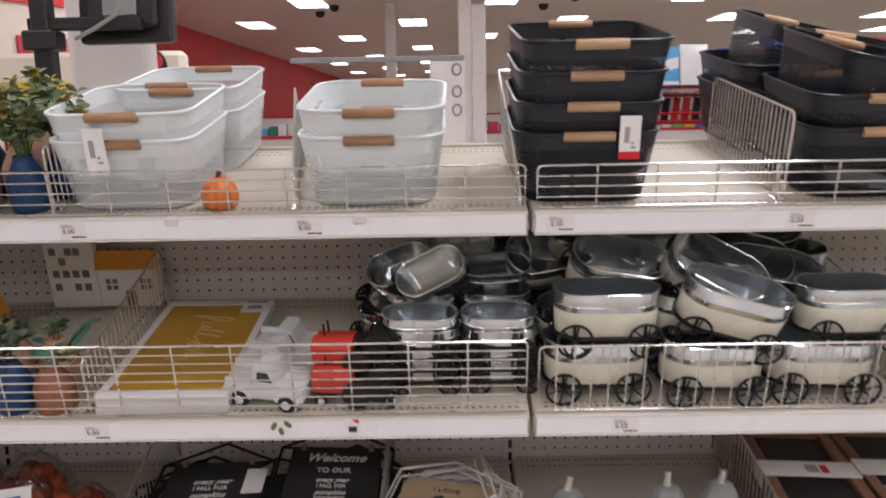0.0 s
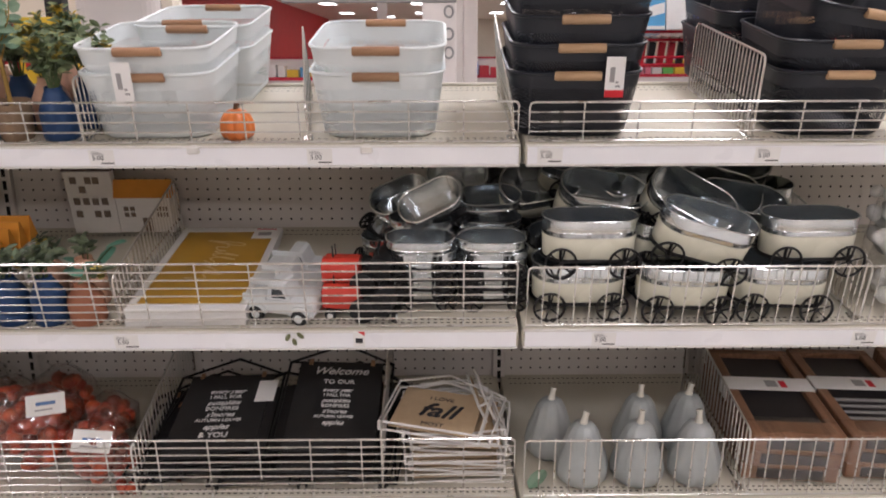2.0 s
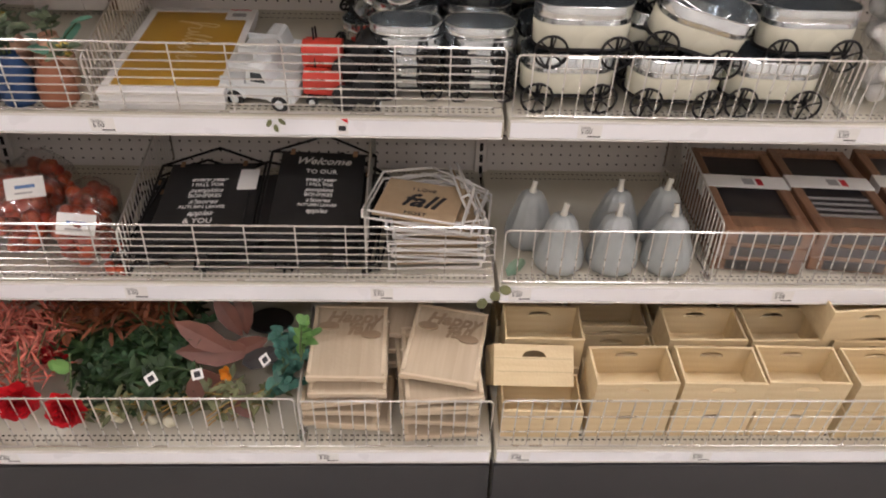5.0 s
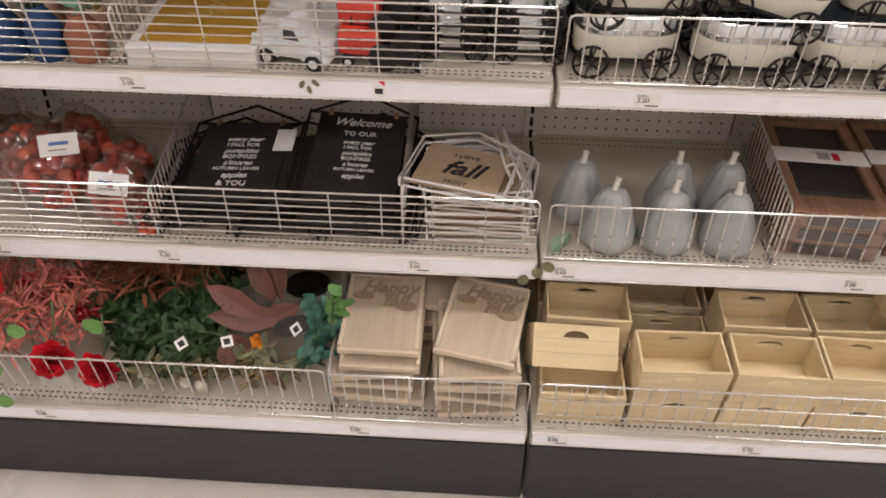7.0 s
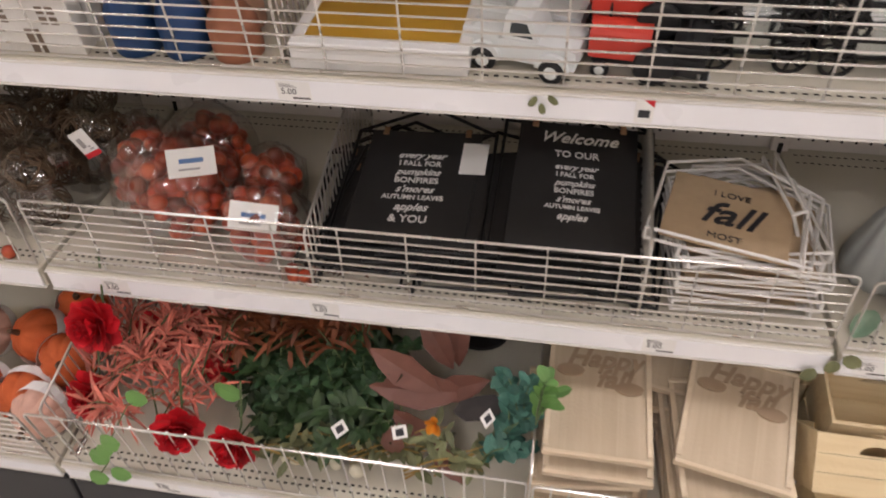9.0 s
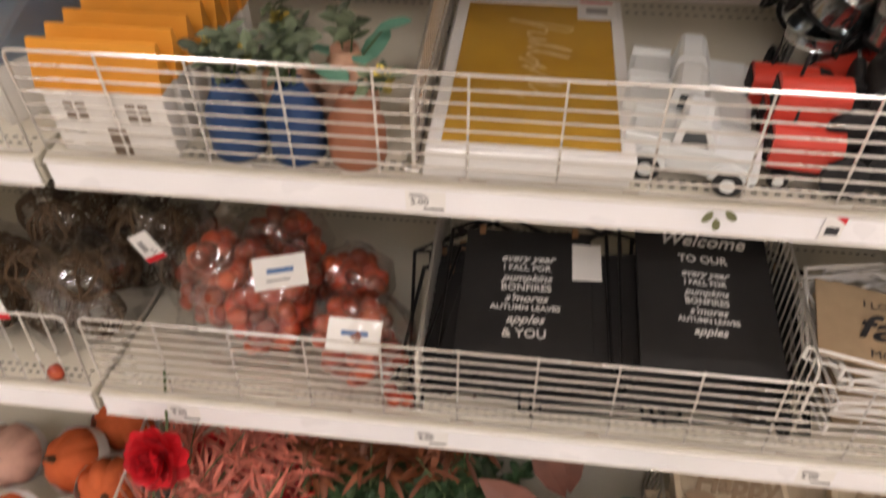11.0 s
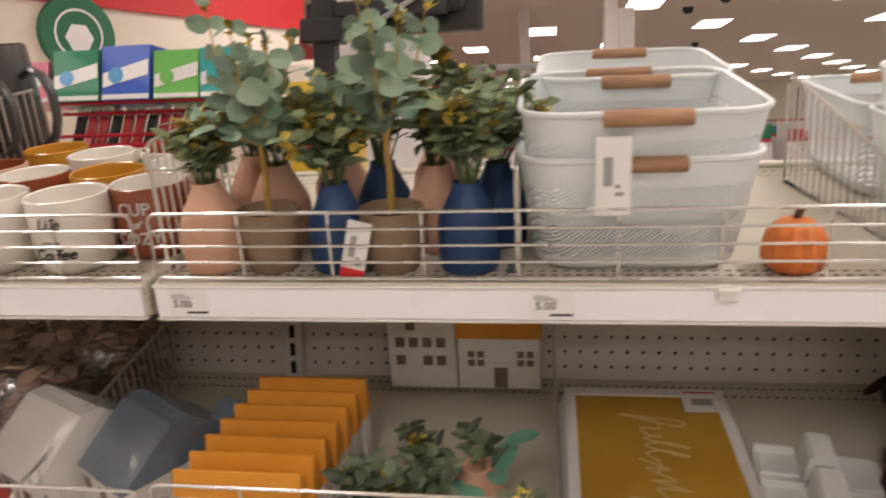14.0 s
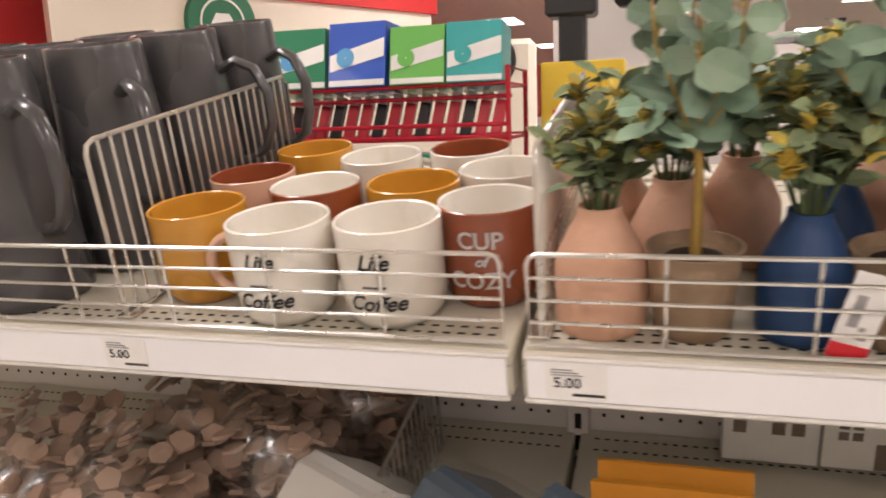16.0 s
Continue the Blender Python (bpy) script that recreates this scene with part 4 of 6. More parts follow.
# framed prints
M_GOLD = mat("mustard_gold_print", (0.46, 0.25, 0.025), 0.4, vary=0.08, scale=15, second=(0.52, 0.30, 0.04))
M_GOLDPALE = mat("pale_gold_script", (0.66, 0.47, 0.22), 0.35, vary=0.05)
M_GLOSSW = mat("white_gloss_frame", (0.80, 0.79, 0.77), 0.3, vary=0.02, coat=0.3)
for i in range(3):
    t = thing("framed_print", "mustard gold framed print in a white frame, lying in a stack", "framed print",
              on(2, -0.645 + random.uniform(-0.004, 0.004), 0.206 + random.uniform(-0.004, 0.004), 0.0132 * i + 0.001, 0, 0, random.uniform(-0.8, 0.8)), "framed prints")
    w, d = 0.232, 0.386
    fr = Geo()
    for x0, x1, y0, y1 in ((-w / 2, w / 2, -d / 2, -d / 2 + 0.02), (-w / 2, w / 2, d / 2 - 0.02, d / 2), (-w / 2, -w / 2 + 0.016, -d / 2 + 0.02, d / 2 - 0.02), (w / 2 - 0.016, w / 2, -d / 2 + 0.02, d / 2 - 0.02)):
        fr.box(x0, x1, y0, y1, 0, 0.0125, 0.0012)
    part("frame", fr, M_GLOSSW, t)
    part("print", Geo().box(-w / 2 + 0.014, w / 2 - 0.014, -d / 2 + 0.018, d / 2 - 0.018, 0.003, 0.0105), M_GOLD, t)
    if i == 2:
        script = ((0.0, -0.5), (0.35, 0.2), (0.65, 1.0), (0.4, 1.15), (0.2, 0.4), (0.05, -0.6), (0.35, 0.35), (0.8, 0.45), (0.75, 0.0), (1.1, 0.1), (1.2, 0.5), (1.3, 0.0), (1.7, 0.9), (1.75, 1.15), (1.5, 0.6), (1.65, 0.0), (2.1, 0.8), (2.15, 1.1), (1.9, 0.5), (2.05, 0.0), (2.5, 0.3), (3.1, 0.1))
        tail = ((2.3, -0.2), (2.8, 0.5), (2.7, -0.1), (3.3, 0.6), (3.25, 0.0), (3.7, 0.9), (3.6, 0.1), (4.1, 0.3), (4.0, -0.6), (4.4, 0.2))
        for row in (script, tail):
            pts = [Vector((-0.012 + 0.050 * v, 0.125 - 0.046 * u, 0.0112)) for u, v in row]
            soft_pts = []
            for q in range(len(pts) - 1):
                p0, p1, p2, p3 = pts[max(0, q - 1)], pts[q], pts[q + 1], pts[min(len(pts) - 1, q + 2)]
                for f in (0, 0.25, 0.5, 0.75):
                    soft_pts.append(0.5 * (2 * p1 + (p2 - p0) * f + (2 * p0 - 5 * p1 + 4 * p2 - p3) * f * f + (3 * p1 - p0 - 3 * p2 + p3) * f ** 3))
            part("script_stroke", Geo().tube(soft_pts, 0.0021, 5, flat=0.2), M_GOLDPALE, t, "pale flowing script stroke")
        lab = part("sticker", Geo().box(w / 2 - 0.062, w / 2 - 0.008, d / 2 - 0.062, d / 2 - 0.006, 0.0126, 0.0131), M_PAPER, t, "white sticker with a bar code")
        part("bar_code", Geo().box(w / 2 - 0.050, w / 2 - 0.020, d / 2 - 0.045, d / 2 - 0.028, 0.0131, 0.0134), M_INKG, lab)
        part("red_line", Geo().box(w / 2 - 0.058, w / 2 - 0.012, d / 2 - 0.012, d / 2 - 0.008, 0.0131, 0.0134), M_TAGRED, lab)

# toy trucks
M_TRW = mat("white_truck_paint", (0.74, 0.77, 0.77), 0.4, vary=0.03)
M_TRR = mat("red_truck_paint", (0.58, 0.05, 0.03), 0.4, vary=0.06)
M_RUB = mat("black_rubber", (0.015, 0.015, 0.016), 0.6)
M_GLASSD = mat("dark_truck_window", (0.05, 0.06, 0.065), 0.15)
wheel_mesh = mesh_of("tyre", Geo().lathe([(0.008, 0), (0.0145, 0.001), (0.0165, 0.003), (0.0165, 0.008), (0.0145, 0.010), (0.008, 0.010)], 18, cap0=True, cap1=True), M_RUB, True)
hub_mesh = mesh_of("hub", Geo().lathe([(0.0085, -0.001), (0.0085, 0.011), (0.005, 0.0122), (0.001, 0.0122)], 14, cap0=True, cap1=True), M_TRW, True)
prong = mesh_of("prong", Geo().tube([(0, 0, 0), (0, 0, 0.028)], 0.0016, 6), M_RUB, True)


def prism(pts, y0, y1):
    n = len(pts)
    return Geo().add([(x, y, z) for y in (y0, y1) for x, z in pts], [tuple(range(n)), tuple(range(2 * n - 1, n - 1, -1))] + [(i, n + i, n + (i + 1) % n, (i + 1) % n) for i in range(n)])


TRUCK_BODY = prism([(-0.072, 0.018), (0.073, 0.018), (0.075, 0.026), (0.073, 0.042), (0.066, 0.046), (0.024, 0.047), (-0.066, 0.044), (-0.073, 0.040)], -0.031, 0.031)
TRUCK_CAB = prism([(-0.022, 0.0445), (0.026, 0.0455), (0.014, 0.076), (0.008, 0.080), (-0.012, 0.080), (-0.017, 0.076)], -0.027, 0.027)
TRUCK_RAIL = Geo().box(-0.072, -0.024, -0.003, 0.003, 0.043, 0.054, 0.001)
TRUCK_FENDER = prism([(0.022 * math.cos(math.pi * a / 8), 0.019 + 0.021 * math.sin(math.pi * a / 8)) for a in range(9)], -0.006, 0.006)


def truck(m, paint, label, group):
    t = thing("toy_truck", label, "toy truck", m, group)
    part("body", TRUCK_BODY, paint, t)
    part("cab", TRUCK_CAB, paint, t)
    for s in (-1, 1):
        part("side_window", Geo().add([(x, s * 0.0276, z) for x, z in ((-0.012, 0.050), (0.018, 0.050), (0.010, 0.069), (-0.010, 0.069))], [(0, 1, 2, 3)]), M_GLASSD, t)
        part("bed_rail", TRUCK_RAIL, paint, t, m=pose(0, s * 0.029, 0))
        for wx in (-0.043, 0.046):
            part("fender", TRUCK_FENDER, paint, t, m=pose(wx, s * 0.032, 0))
            w = part("wheel", wheel_mesh, None, t, m=pose(wx, s * 0.0305, 0.0165, 90 if s < 0 else -90))
            part("hub", hub_mesh, None, w)
    return t


LT = "white wooden toy pickup truck stacked behind the shelf fence"
for i, (x, d, h, rz) in enumerate(((-0.462, 0.062, 0.0, -14), (-0.462, 0.133, 0.0, -10), (-0.452, 0.204, 0.0, -8))):
    truck(on(2, x, d, h, 0, 0, rz), M_TRW, LT, "white toy trucks")


def tractor(m, paint, label):
    """Toy tractor nosing towards -x, with a round-topped bonnet and an exhaust stack."""
    t = thing("toy_tractor", label, "toy tractor", m, "toy tractors")
    prof = [(-0.021, 0.026), (0.021, 0.026), (0.021, 0.052)] + [(0.021 * math.cos(math.pi * a / 10), 0.052 + 0.016 * math.sin(math.pi * a / 10)) for a in range(1, 10)] + [(-0.021, 0.052)]
    n = len(prof)
    part("bonnet", Geo().add([(x, y, z) for x in (-0.040, 0.032) for y, z in prof], [tuple(range(n))[::-1], tuple(range(n, 2 * n))] + [(i, (i + 1) % n, n + (i + 1) % n, n + i) for i in range(n)]), paint, t)
    for i in range(4):
        part("grille_bar", Geo().box(-0.0418, -0.040, -0.016, 0.016, 0.031 + 0.008 * i, 0.035 + 0.008 * i), M_RUB, t, "black grille bar")
    part("exhaust_stack", Geo().tube([(-0.020, 0.006, 0.064), (-0.020, 0.006, 0.092)], 0.0020, 6), M_RUB, t, "black exhaust stack")
    part("frame", Geo().box(-0.036, 0.055, -0.014, 0.014, 0.014, 0.026, 0.002), M_RUB, t)
    part("seat", Geo().box(0.038, 0.058, -0.012, 0.012, 0.030, 0.044, 0.002), M_RUB, t)
    for sd in (-1, 1):
        part("rear_wheel", wheel_mesh, None, t, "black rear tyre", m=pose(0.040, sd * 0.020, 0.026, -90 * sd) @ Matrix.Diagonal((1.55, 1.55, 1.2, 1)))
        fw = part("front_wheel", wheel_mesh, None, t, "black front tyre", m=pose(-0.024, sd * 0.018, 0.0115, -90 * sd) @ Matrix.Diagonal((0.7, 0.7, 0.9, 1)))
        part("hub", hub_mesh, None, fw, "pale wheel hub")
    return t


LTR = "red wooden toy tractor with a black exhaust stack"
for x, d, h, rz in ((-0.342, 0.056, 0.0, -6), (-0.343, 0.088, 0.046, -4), (-0.340, 0.112, 0.0, -6), (-0.349, 0.166, 0.014, -4)):
    tractor(on(2, x, d, h, 8 if h else 0, 0, rz), M_TRR, LTR)
tractor(on(2, -0.262, 0.215, 0.0, 0, 0, 30), M_TRR, LTR)
for x, d, h, rz in ((-0.262, 0.056, 0.0, 80), (-0.262, 0.130, 0.0, 84), (-0.264, 0.100, 0.052, 78)):
    tractor(on(2, x, d, h, 0, 0, rz), M_RUB, "black wooden toy tractor with pale wheel hubs")

# galvanised wagon planters
M_ZINC = mat("galvanised_tin", (0.70, 0.735, 0.75), 0.16, metal=0.95, vary=0.10, scale=35, bump=0.22, bscale=28, second=(0.55, 0.59, 0.62), sscale=14)
M_CREAMP = mat("cream_painted_tin", (0.67, 0.655, 0.53), 0.25, vary=0.10, scale=25)
M_IRON = mat("black_iron", (0.016, 0.015, 0.015), 0.42, metal=0.4, vary=0.1)


def planter_meshes(w, d, h, wr):
    def lp(z, inset=0.0, grow=0.0):
        f = z / h
        return oval(w * (0.95 + 0.05 * f) - 2 * inset + grow, d * (0.94 + 0.06 * f) - 2 * inset + grow, d / 2, z, 7)
    tub = Geo().rings([lp(0.0), lp(0.003), lp(h * 0.70), lp(h * 0.72, 0, 0.002), lp(h * 0.74), lp(h - 0.003), lp(h), lp(h, 0.002), lp(h * 0.5, 0.002), lp(0.004, 0.002)], cap0=True, cap1=True)
    rim = Geo().tube(lp(h - 0.001), 0.0022, 6, True)
    paint = Geo().rings([lp(h * 0.02, 0, 0.0008), lp(h * 0.03, 0, 0.0022), lp(h * 0.59, 0, 0.0022), lp(h * 0.60, 0, 0.0008)])
    ring = [(wr * math.cos(2 * math.pi * i / 20), 0, wr * math.sin(2 * math.pi * i / 20)) for i in range(20)]
    heavy = 1.7 if w < 0.15 else 1.0
    wheel = Geo().tube(ring, wr * 0.085 * heavy, 6, True)
    for i in range(3):
        a = math.pi * i / 3 + 0.3
        wheel.tube([(-wr * math.cos(a), 0, -wr * math.sin(a)), (wr * math.cos(a), 0, wr * math.sin(a))], wr * 0.06 * heavy, 5)
    wheel.tube([(0, -wr * 0.12, 0), (0, wr * 0.12, 0)], wr * 0.16, 8)
    axle = Geo()
    for s in (-1, 1):
        axle.tube([(s * w * 0.33, -d * 0.5 - 0.009, 0), (s * w * 0.33, d * 0.5 + 0.009, 0)], wr * 0.09, 6)
    axle.tube([(-w * 0.33, -d * 0.40, 0), (w * 0.33, -d * 0.40, 0)], wr * 0.09, 6)
    axle.tube(oval(w * 0.985, d * 0.97, d / 2, wr * 0.05, 5), wr * 0.13, 6, True)
    for s in (-1, 1):
        for e in (-1, 1):
            axle.tube([(s * w * 0.33, e * d * 0.49, 0), (s * w * 0.33, e * d * 0.51, wr * 0.9)], wr * 0.10, 5)
    return (mesh_of("tub", tub, M_ZINC, True), mesh_of("rim", rim, M_ZINC, True), mesh_of("painted_side", paint, M_CREAMP, True), mesh_of("wheel", wheel, M_IRON, True), mesh_of("axle", axle, M_IRON, True), w, d, h, wr)


SMALL = planter_meshes(0.134, 0.076, 0.058, 0.0195)
BIG = planter_meshes(0.184, 0.098, 0.082, 0.030)


def planter(kit, m, label, group):
    tub, rim, paint, wheel, axle, w, d, h, wr = kit
    t = thing("wagon_planter", label, "planter", m, group)
    up = wr * 0.95
    part("tub", tub, None, t, "galvanised tin tub", m=pose(0, 0, up))
    part("rim", rim, None, t, m=pose(0, 0, up))
    if w > 0.15:
        part("painted_side", paint, None, t, "cream painted sides", m=pose(0, 0, up))
    part("axle", axle, None, t, "black iron axle frame", m=pose(0, 0, wr))
    for sx in (-1, 1):
        for sy in (-1, 1):
            part("wheel", wheel, None, t, "black iron spoked wheel", m=pose(sx * w * 0.33, sy * (d * 0.5 + 0.0075), wr))
    return t


LS = "small galvanised tin wagon planter with black iron wheels"
LBG = "galvanised tin wagon planter with cream sides and iron wheels"
stack = [(x + 0.003 * (-1) ** i, 0.112 - 0.0015 * i, 0.0235 * i, 0, 0, (-1) ** i * 1.5) for x in (-0.190, -0.049) for i in range(4)]
rear = [(x + 0.01 * (i % 2), 0.205 + 0.09 * j, 0.036 * i, 0, 0, 6 - 5 * i) for j in range(3) for x in (-0.192, -0.052) for i in range(3)]
loose = [(-0.275, 0.300, 0.0, 0, 0, 62), (-0.158, 0.225, 0.142, 36, -24, 10), (-0.232, 0.320, 0.112, 34, -18, 14), (-0.052, 0.250, 0.112, 14, 0, 6),
         (-0.110, 0.350, 0.150, 40, 0, -8), (-0.275, 0.375, 0.02, 30, 10, 40), (-0.048, 0.350, 0.125, 30, 8, 0), (-0.265, 0.310, 0.055, 20, 12, 50)]
for x, d, h, rx, ry, rz in stack + rear + loose:
    planter(SMALL, on(2, x, d, h, rx, ry, rz), LS, "small wagon planters")
for x, d, h, rx, ry, rz in ((0.118, 0.085, 0.0, 0, 0, 0), (0.320, 0.070, 0.0, 0, 2, 2), (0.512, 0.075, 0.0, 0, 0, -3),
                            (0.135, 0.088, 0.086, -5, 0, 0), (0.338, 0.090, 0.100, 8, 13, -8), (0.300, 0.165, 0.062, 8, 4, 8), (0.562, 0.092, 0.086, -5, 0, 1), (0.125, 0.22, 0.0, 0, 0, 0), (0.32, 0.24, 0.0, 0, 0, 5),
                            (0.52, 0.23, 0.0, 0, 0, 0), (0.165, 0.235, 0.118, 24, 10, 0), (0.335, 0.215, 0.125, 30, 24, -20), (0.06, 0.34, 0.12, 40, -6, 10), (0.27, 0.36, 0.13, 46, 4, 0), (0.44, 0.34, 0.10, 38, 14, -10), (0.12, 0.36, 0.0, 0, 0, 0), (0.36, 0.37, 0.0, 0, 0, 0), (0.56, 0.36, 0.0, 0, 0, 0), (0.11, 0.35, 0.055, 0, 0, 4), (0.33, 0.36, 0.055, 0, 0, -3), (0.55, 0.35, 0.055, 0, 0, 3), (0.15, 0.39, 0.125, 20, 3, 6), (0.50, 0.40, 0.105, 24, -6, 8), (0.47, 0.26, 0.080, 20, 8, -6)):
    planter(BIG, on(2, x, d, h, rx, ry, rz), LBG, "large wagon planters")
# ---- third shelf ----
random.seed(31)
M_POD = mat("red_orange_dried_pod", (0.34, 0.042, 0.020), 0.32, vary=0.3, scale=60, island=0.6, second=(0.42, 0.085, 0.03), sscale=40)
M_FILM = bpy.data.materials.new("clear_plastic_film")
M_FILM.use_nodes = True
nt = M_FILM.node_tree
nt.nodes.remove(nt.nodes["Principled BSDF"])
clear, gloss, blend, lw = (nt.nodes.new(n) for n in ("ShaderNodeBsdfTransparent", "ShaderNodeBsdfGlossy", "ShaderNodeMixShader", "ShaderNodeLayerWeight"))
gloss.inputs["Roughness"].default_value = 0.13
lw.inputs["Blend"].default_value = 0.12
rng = nt.nodes.new("ShaderNodeMapRange")
rng.inputs[3].default_value, rng.inputs[4].default_value = 0.10, 0.60
nt.links.new(lw.outputs["Facing"], rng.inputs[0])
nt.links.new(rng.outputs[0], blend.inputs[0])
nt.links.new(clear.outputs[0], blend.inputs[1])
nt.links.new(gloss.outputs[0], blend.inputs[2])
nt.links.new(blend.outputs[0], nt.nodes["Material Output"].inputs[0])
M_VINE = mat("brown_vine", (0.12, 0.075, 0.040), 0.7, vary=0.3, island=0.35)
M_CARD = mat("white_header_card", (0.82, 0.81, 0.78), 0.5, vary=0.03)
M_BLUEINK = mat("blue_print", (0.10, 0.20, 0.42), 0.5)


def ball(g, c, r, n=8, squash=1.0):
    prof = [(math.sin(math.pi * i / 6) * r, -math.cos(math.pi * i / 6) * r * squash) for i in range(7)]
    prof[0], prof[6] = (r * 0.08, prof[0][1]), (r * 0.08, prof[6][1])
    g.lathe(prof, n, Matrix.Translation(c) @ pose(0, 0, 0, random.uniform(-60, 60), random.uniform(-60, 60), random.uniform(0, 360)), True, True)


def film_bag(w, d, h, crumple=0.17):
    """A crumpled clear bag, gathered at the top."""
    loops = []
    n = 20
    for pz, pr in ((0.0, 0.75), (0.04, 0.95), (0.25, 1.02), (0.5, 1.0), (0.72, 0.85), (0.86, 0.5), (0.94, 0.22), (1.0, 0.36)):
        lp = []
        for j in range(n):
            a = 2 * math.pi * j / n
            k = pr * (1 + random.uniform(-crumple, crumple))
            lp.append(Vector((w / 2 * k * math.cos(a), d / 2 * k * math.sin(a), h * pz + random.uniform(-0.003, 0.003))))
        loops.append(lp)
    return Geo().rings(loops)


def pod_bag(m, w, d, h, n, label, card=None):
    t = thing("bag_of_pods", label, "bag of decor", m, "bags of dried pods")
    g = Geo()
    for i in range(n):
        while True:
            p = Vector((random.uniform(-1, 1), random.uniform(-1, 1), random.uniform(-1, 1)))
            if p.length < 1:
                break
        ball(g, (p.x * w * 0.42, p.y * d * 0.42, h * 0.42 + p.z * h * 0.36), random.uniform(0.012, 0.018), 9, random.uniform(0.8, 1.0))
    tagged(part("pod_fill", g, M_POD, t, "dried red and orange pods", smooth=True), kind="stuff")
    part("bag", film_bag(w, d, h), M_FILM, t, "clear plastic bag", smooth=True)
    if card:
        c = part("header_card", Geo().box(-0.036, 0.036, -0.022, 0.022, 0, 0.0012, 0.0004), M_CARD, t, "white header card", m=card)
        part("logo", Geo().box(-0.018, 0.018, -0.001, 0.006, 0.0012, 0.0016), M_BLUEINK, c)
        part("print", Geo().box(-0.020, 0.012, -0.012, -0.009, 0.0012, 0.0016), M_INKG, c)
    return t


LP = "clear bag of dried red and orange pods"
pod_bag(on(3, -1.090, 0.165, 0.0, 0, 8, 0), 0.150, 0.135, 0.205, 105, LP)
pod_bag(on(3, -1.005, 0.120, 0.0, -6, 4, 20), 0.195, 0.15, 0.195, 140, LP + " with a header card", pose(0.022, -0.050, 0.160, 58, 0, 6))
pod_bag(on(3, -0.872, 0.080, 0.0, -8, 12, -10), 0.165, 0.12, 0.155, 80, LP + " with a header card", pose(0.002, -0.046, 0.108, 62, 0, 24))
pod_bag(on(3, -1.02, 0.255, 0.0, -10, 0, 0), 0.15, 0.13, 0.17, 100, LP)
pod_bag(on(3, -0.90, 0.205, 0.0, -10, 6, 0), 0.12, 0.12, 0.13, 70, LP)
for x, d in ((-0.800, 0.030), (-0.783, 0.033), (-0.808, 0.045)):
    g2 = Geo()
    ball(g2, (0, 0, 0), 0.0115, 10, 0.9)
    solo("loose_pod", g2, M_POD, "loose dried orange pod lying on the shelf", "dried pod", on(3, x, d, 0.0105), "loose pods", smooth=True)
g2 = Geo()
ball(g2, (0, 0, 0), 0.0125, 12, 0.9)
solo("loose_pod", g2, M_POD, "loose dried orange pod caught at the fence", "dried pod", on(3, -1.286, 0.018, 0.0115), "loose pods", smooth=True)


def vine_bag(m, n, w, d, h):
    t = thing("bag_of_vine_balls", "clear bag of brown woven vine balls", "bag of decor", m, "bags of vine balls")
    for i in range(n):
        g = Geo()
        r = 0.040
        for k in range(14):
            q = Euler((random.uniform(0, 6.3), random.uniform(0, 6.3), random.uniform(0, 6.3))).to_matrix()
            rr = r * random.uniform(0.86, 1.0)
            g.tube([q @ Vector((rr * math.cos(a * math.pi / 9), rr * math.sin(a * math.pi / 9), random.uniform(-0.004, 0.004))) for a in range(18)], 0.0017, 4, True)
        part("vine_ball", g, M_VINE, t, m=pose(((i % 2) - 0.5) * w * 0.5, ((i // 2) % 2 - 0.5) * d * 0.5, 0.042 + 0.072 * (i // 4) + 0.03 * ((i // 2) % 2)))
    part("bag", film_bag(w * 1.15, d * 1.15, h), M_FILM, t, "clear plastic bag", smooth=True)
    return t


vine_bag(on(3, -1.300, 0.150), 7, 0.15, 0.15, 0.17)
vine_bag(on(3, -1.465, 0.140, 0, 0, 0, 20), 7, 0.15, 0.15, 0.17)
vine_bag(on(3, -1.370, 0.300), 8, 0.16, 0.16, 0.20)
vine_bag(on(3, -1.215, 0.27), 7, 0.13, 0.14, 0.19)
vine_bag(on(3, -1.60, 0.18), 7, 0.15, 0.15, 0.18)
hang_tag(3, -1.375, 0.045, 0.135, 0.05, 0.055, "white card tag with a red foot on a bag", True, 0, 6)
hang_tag(3, -1.195, 0.16, 0.160, 0.036, 0.05, "white card tag with a red foot on a bag", True, 0, 28)

# chalkboard house signs
M_CHALK = mat("matt_black_board", (0.020, 0.019, 0.019), 0.55, vary=0.2, scale=20)
M_CHALKTXT = mat("chalk_white_print", (0.78, 0.77, 0.75), 0.7)
SIGN = (("every year", 0.021, 0.185, 0.4), ("I FALL FOR", 0.0165, 0.167, 0), ("pumpkins", 0.021, 0.148, 0.4), ("BONFIRES", 0.0185, 0.130, 0), ("s'mores", 0.022, 0.111, 0.4), ("AUTUMN LEAVES", 0.0145, 0.094, 0), ("apples", 0.024, 0.074, 0.4), ("& YOU", 0.023, 0.050, 0))


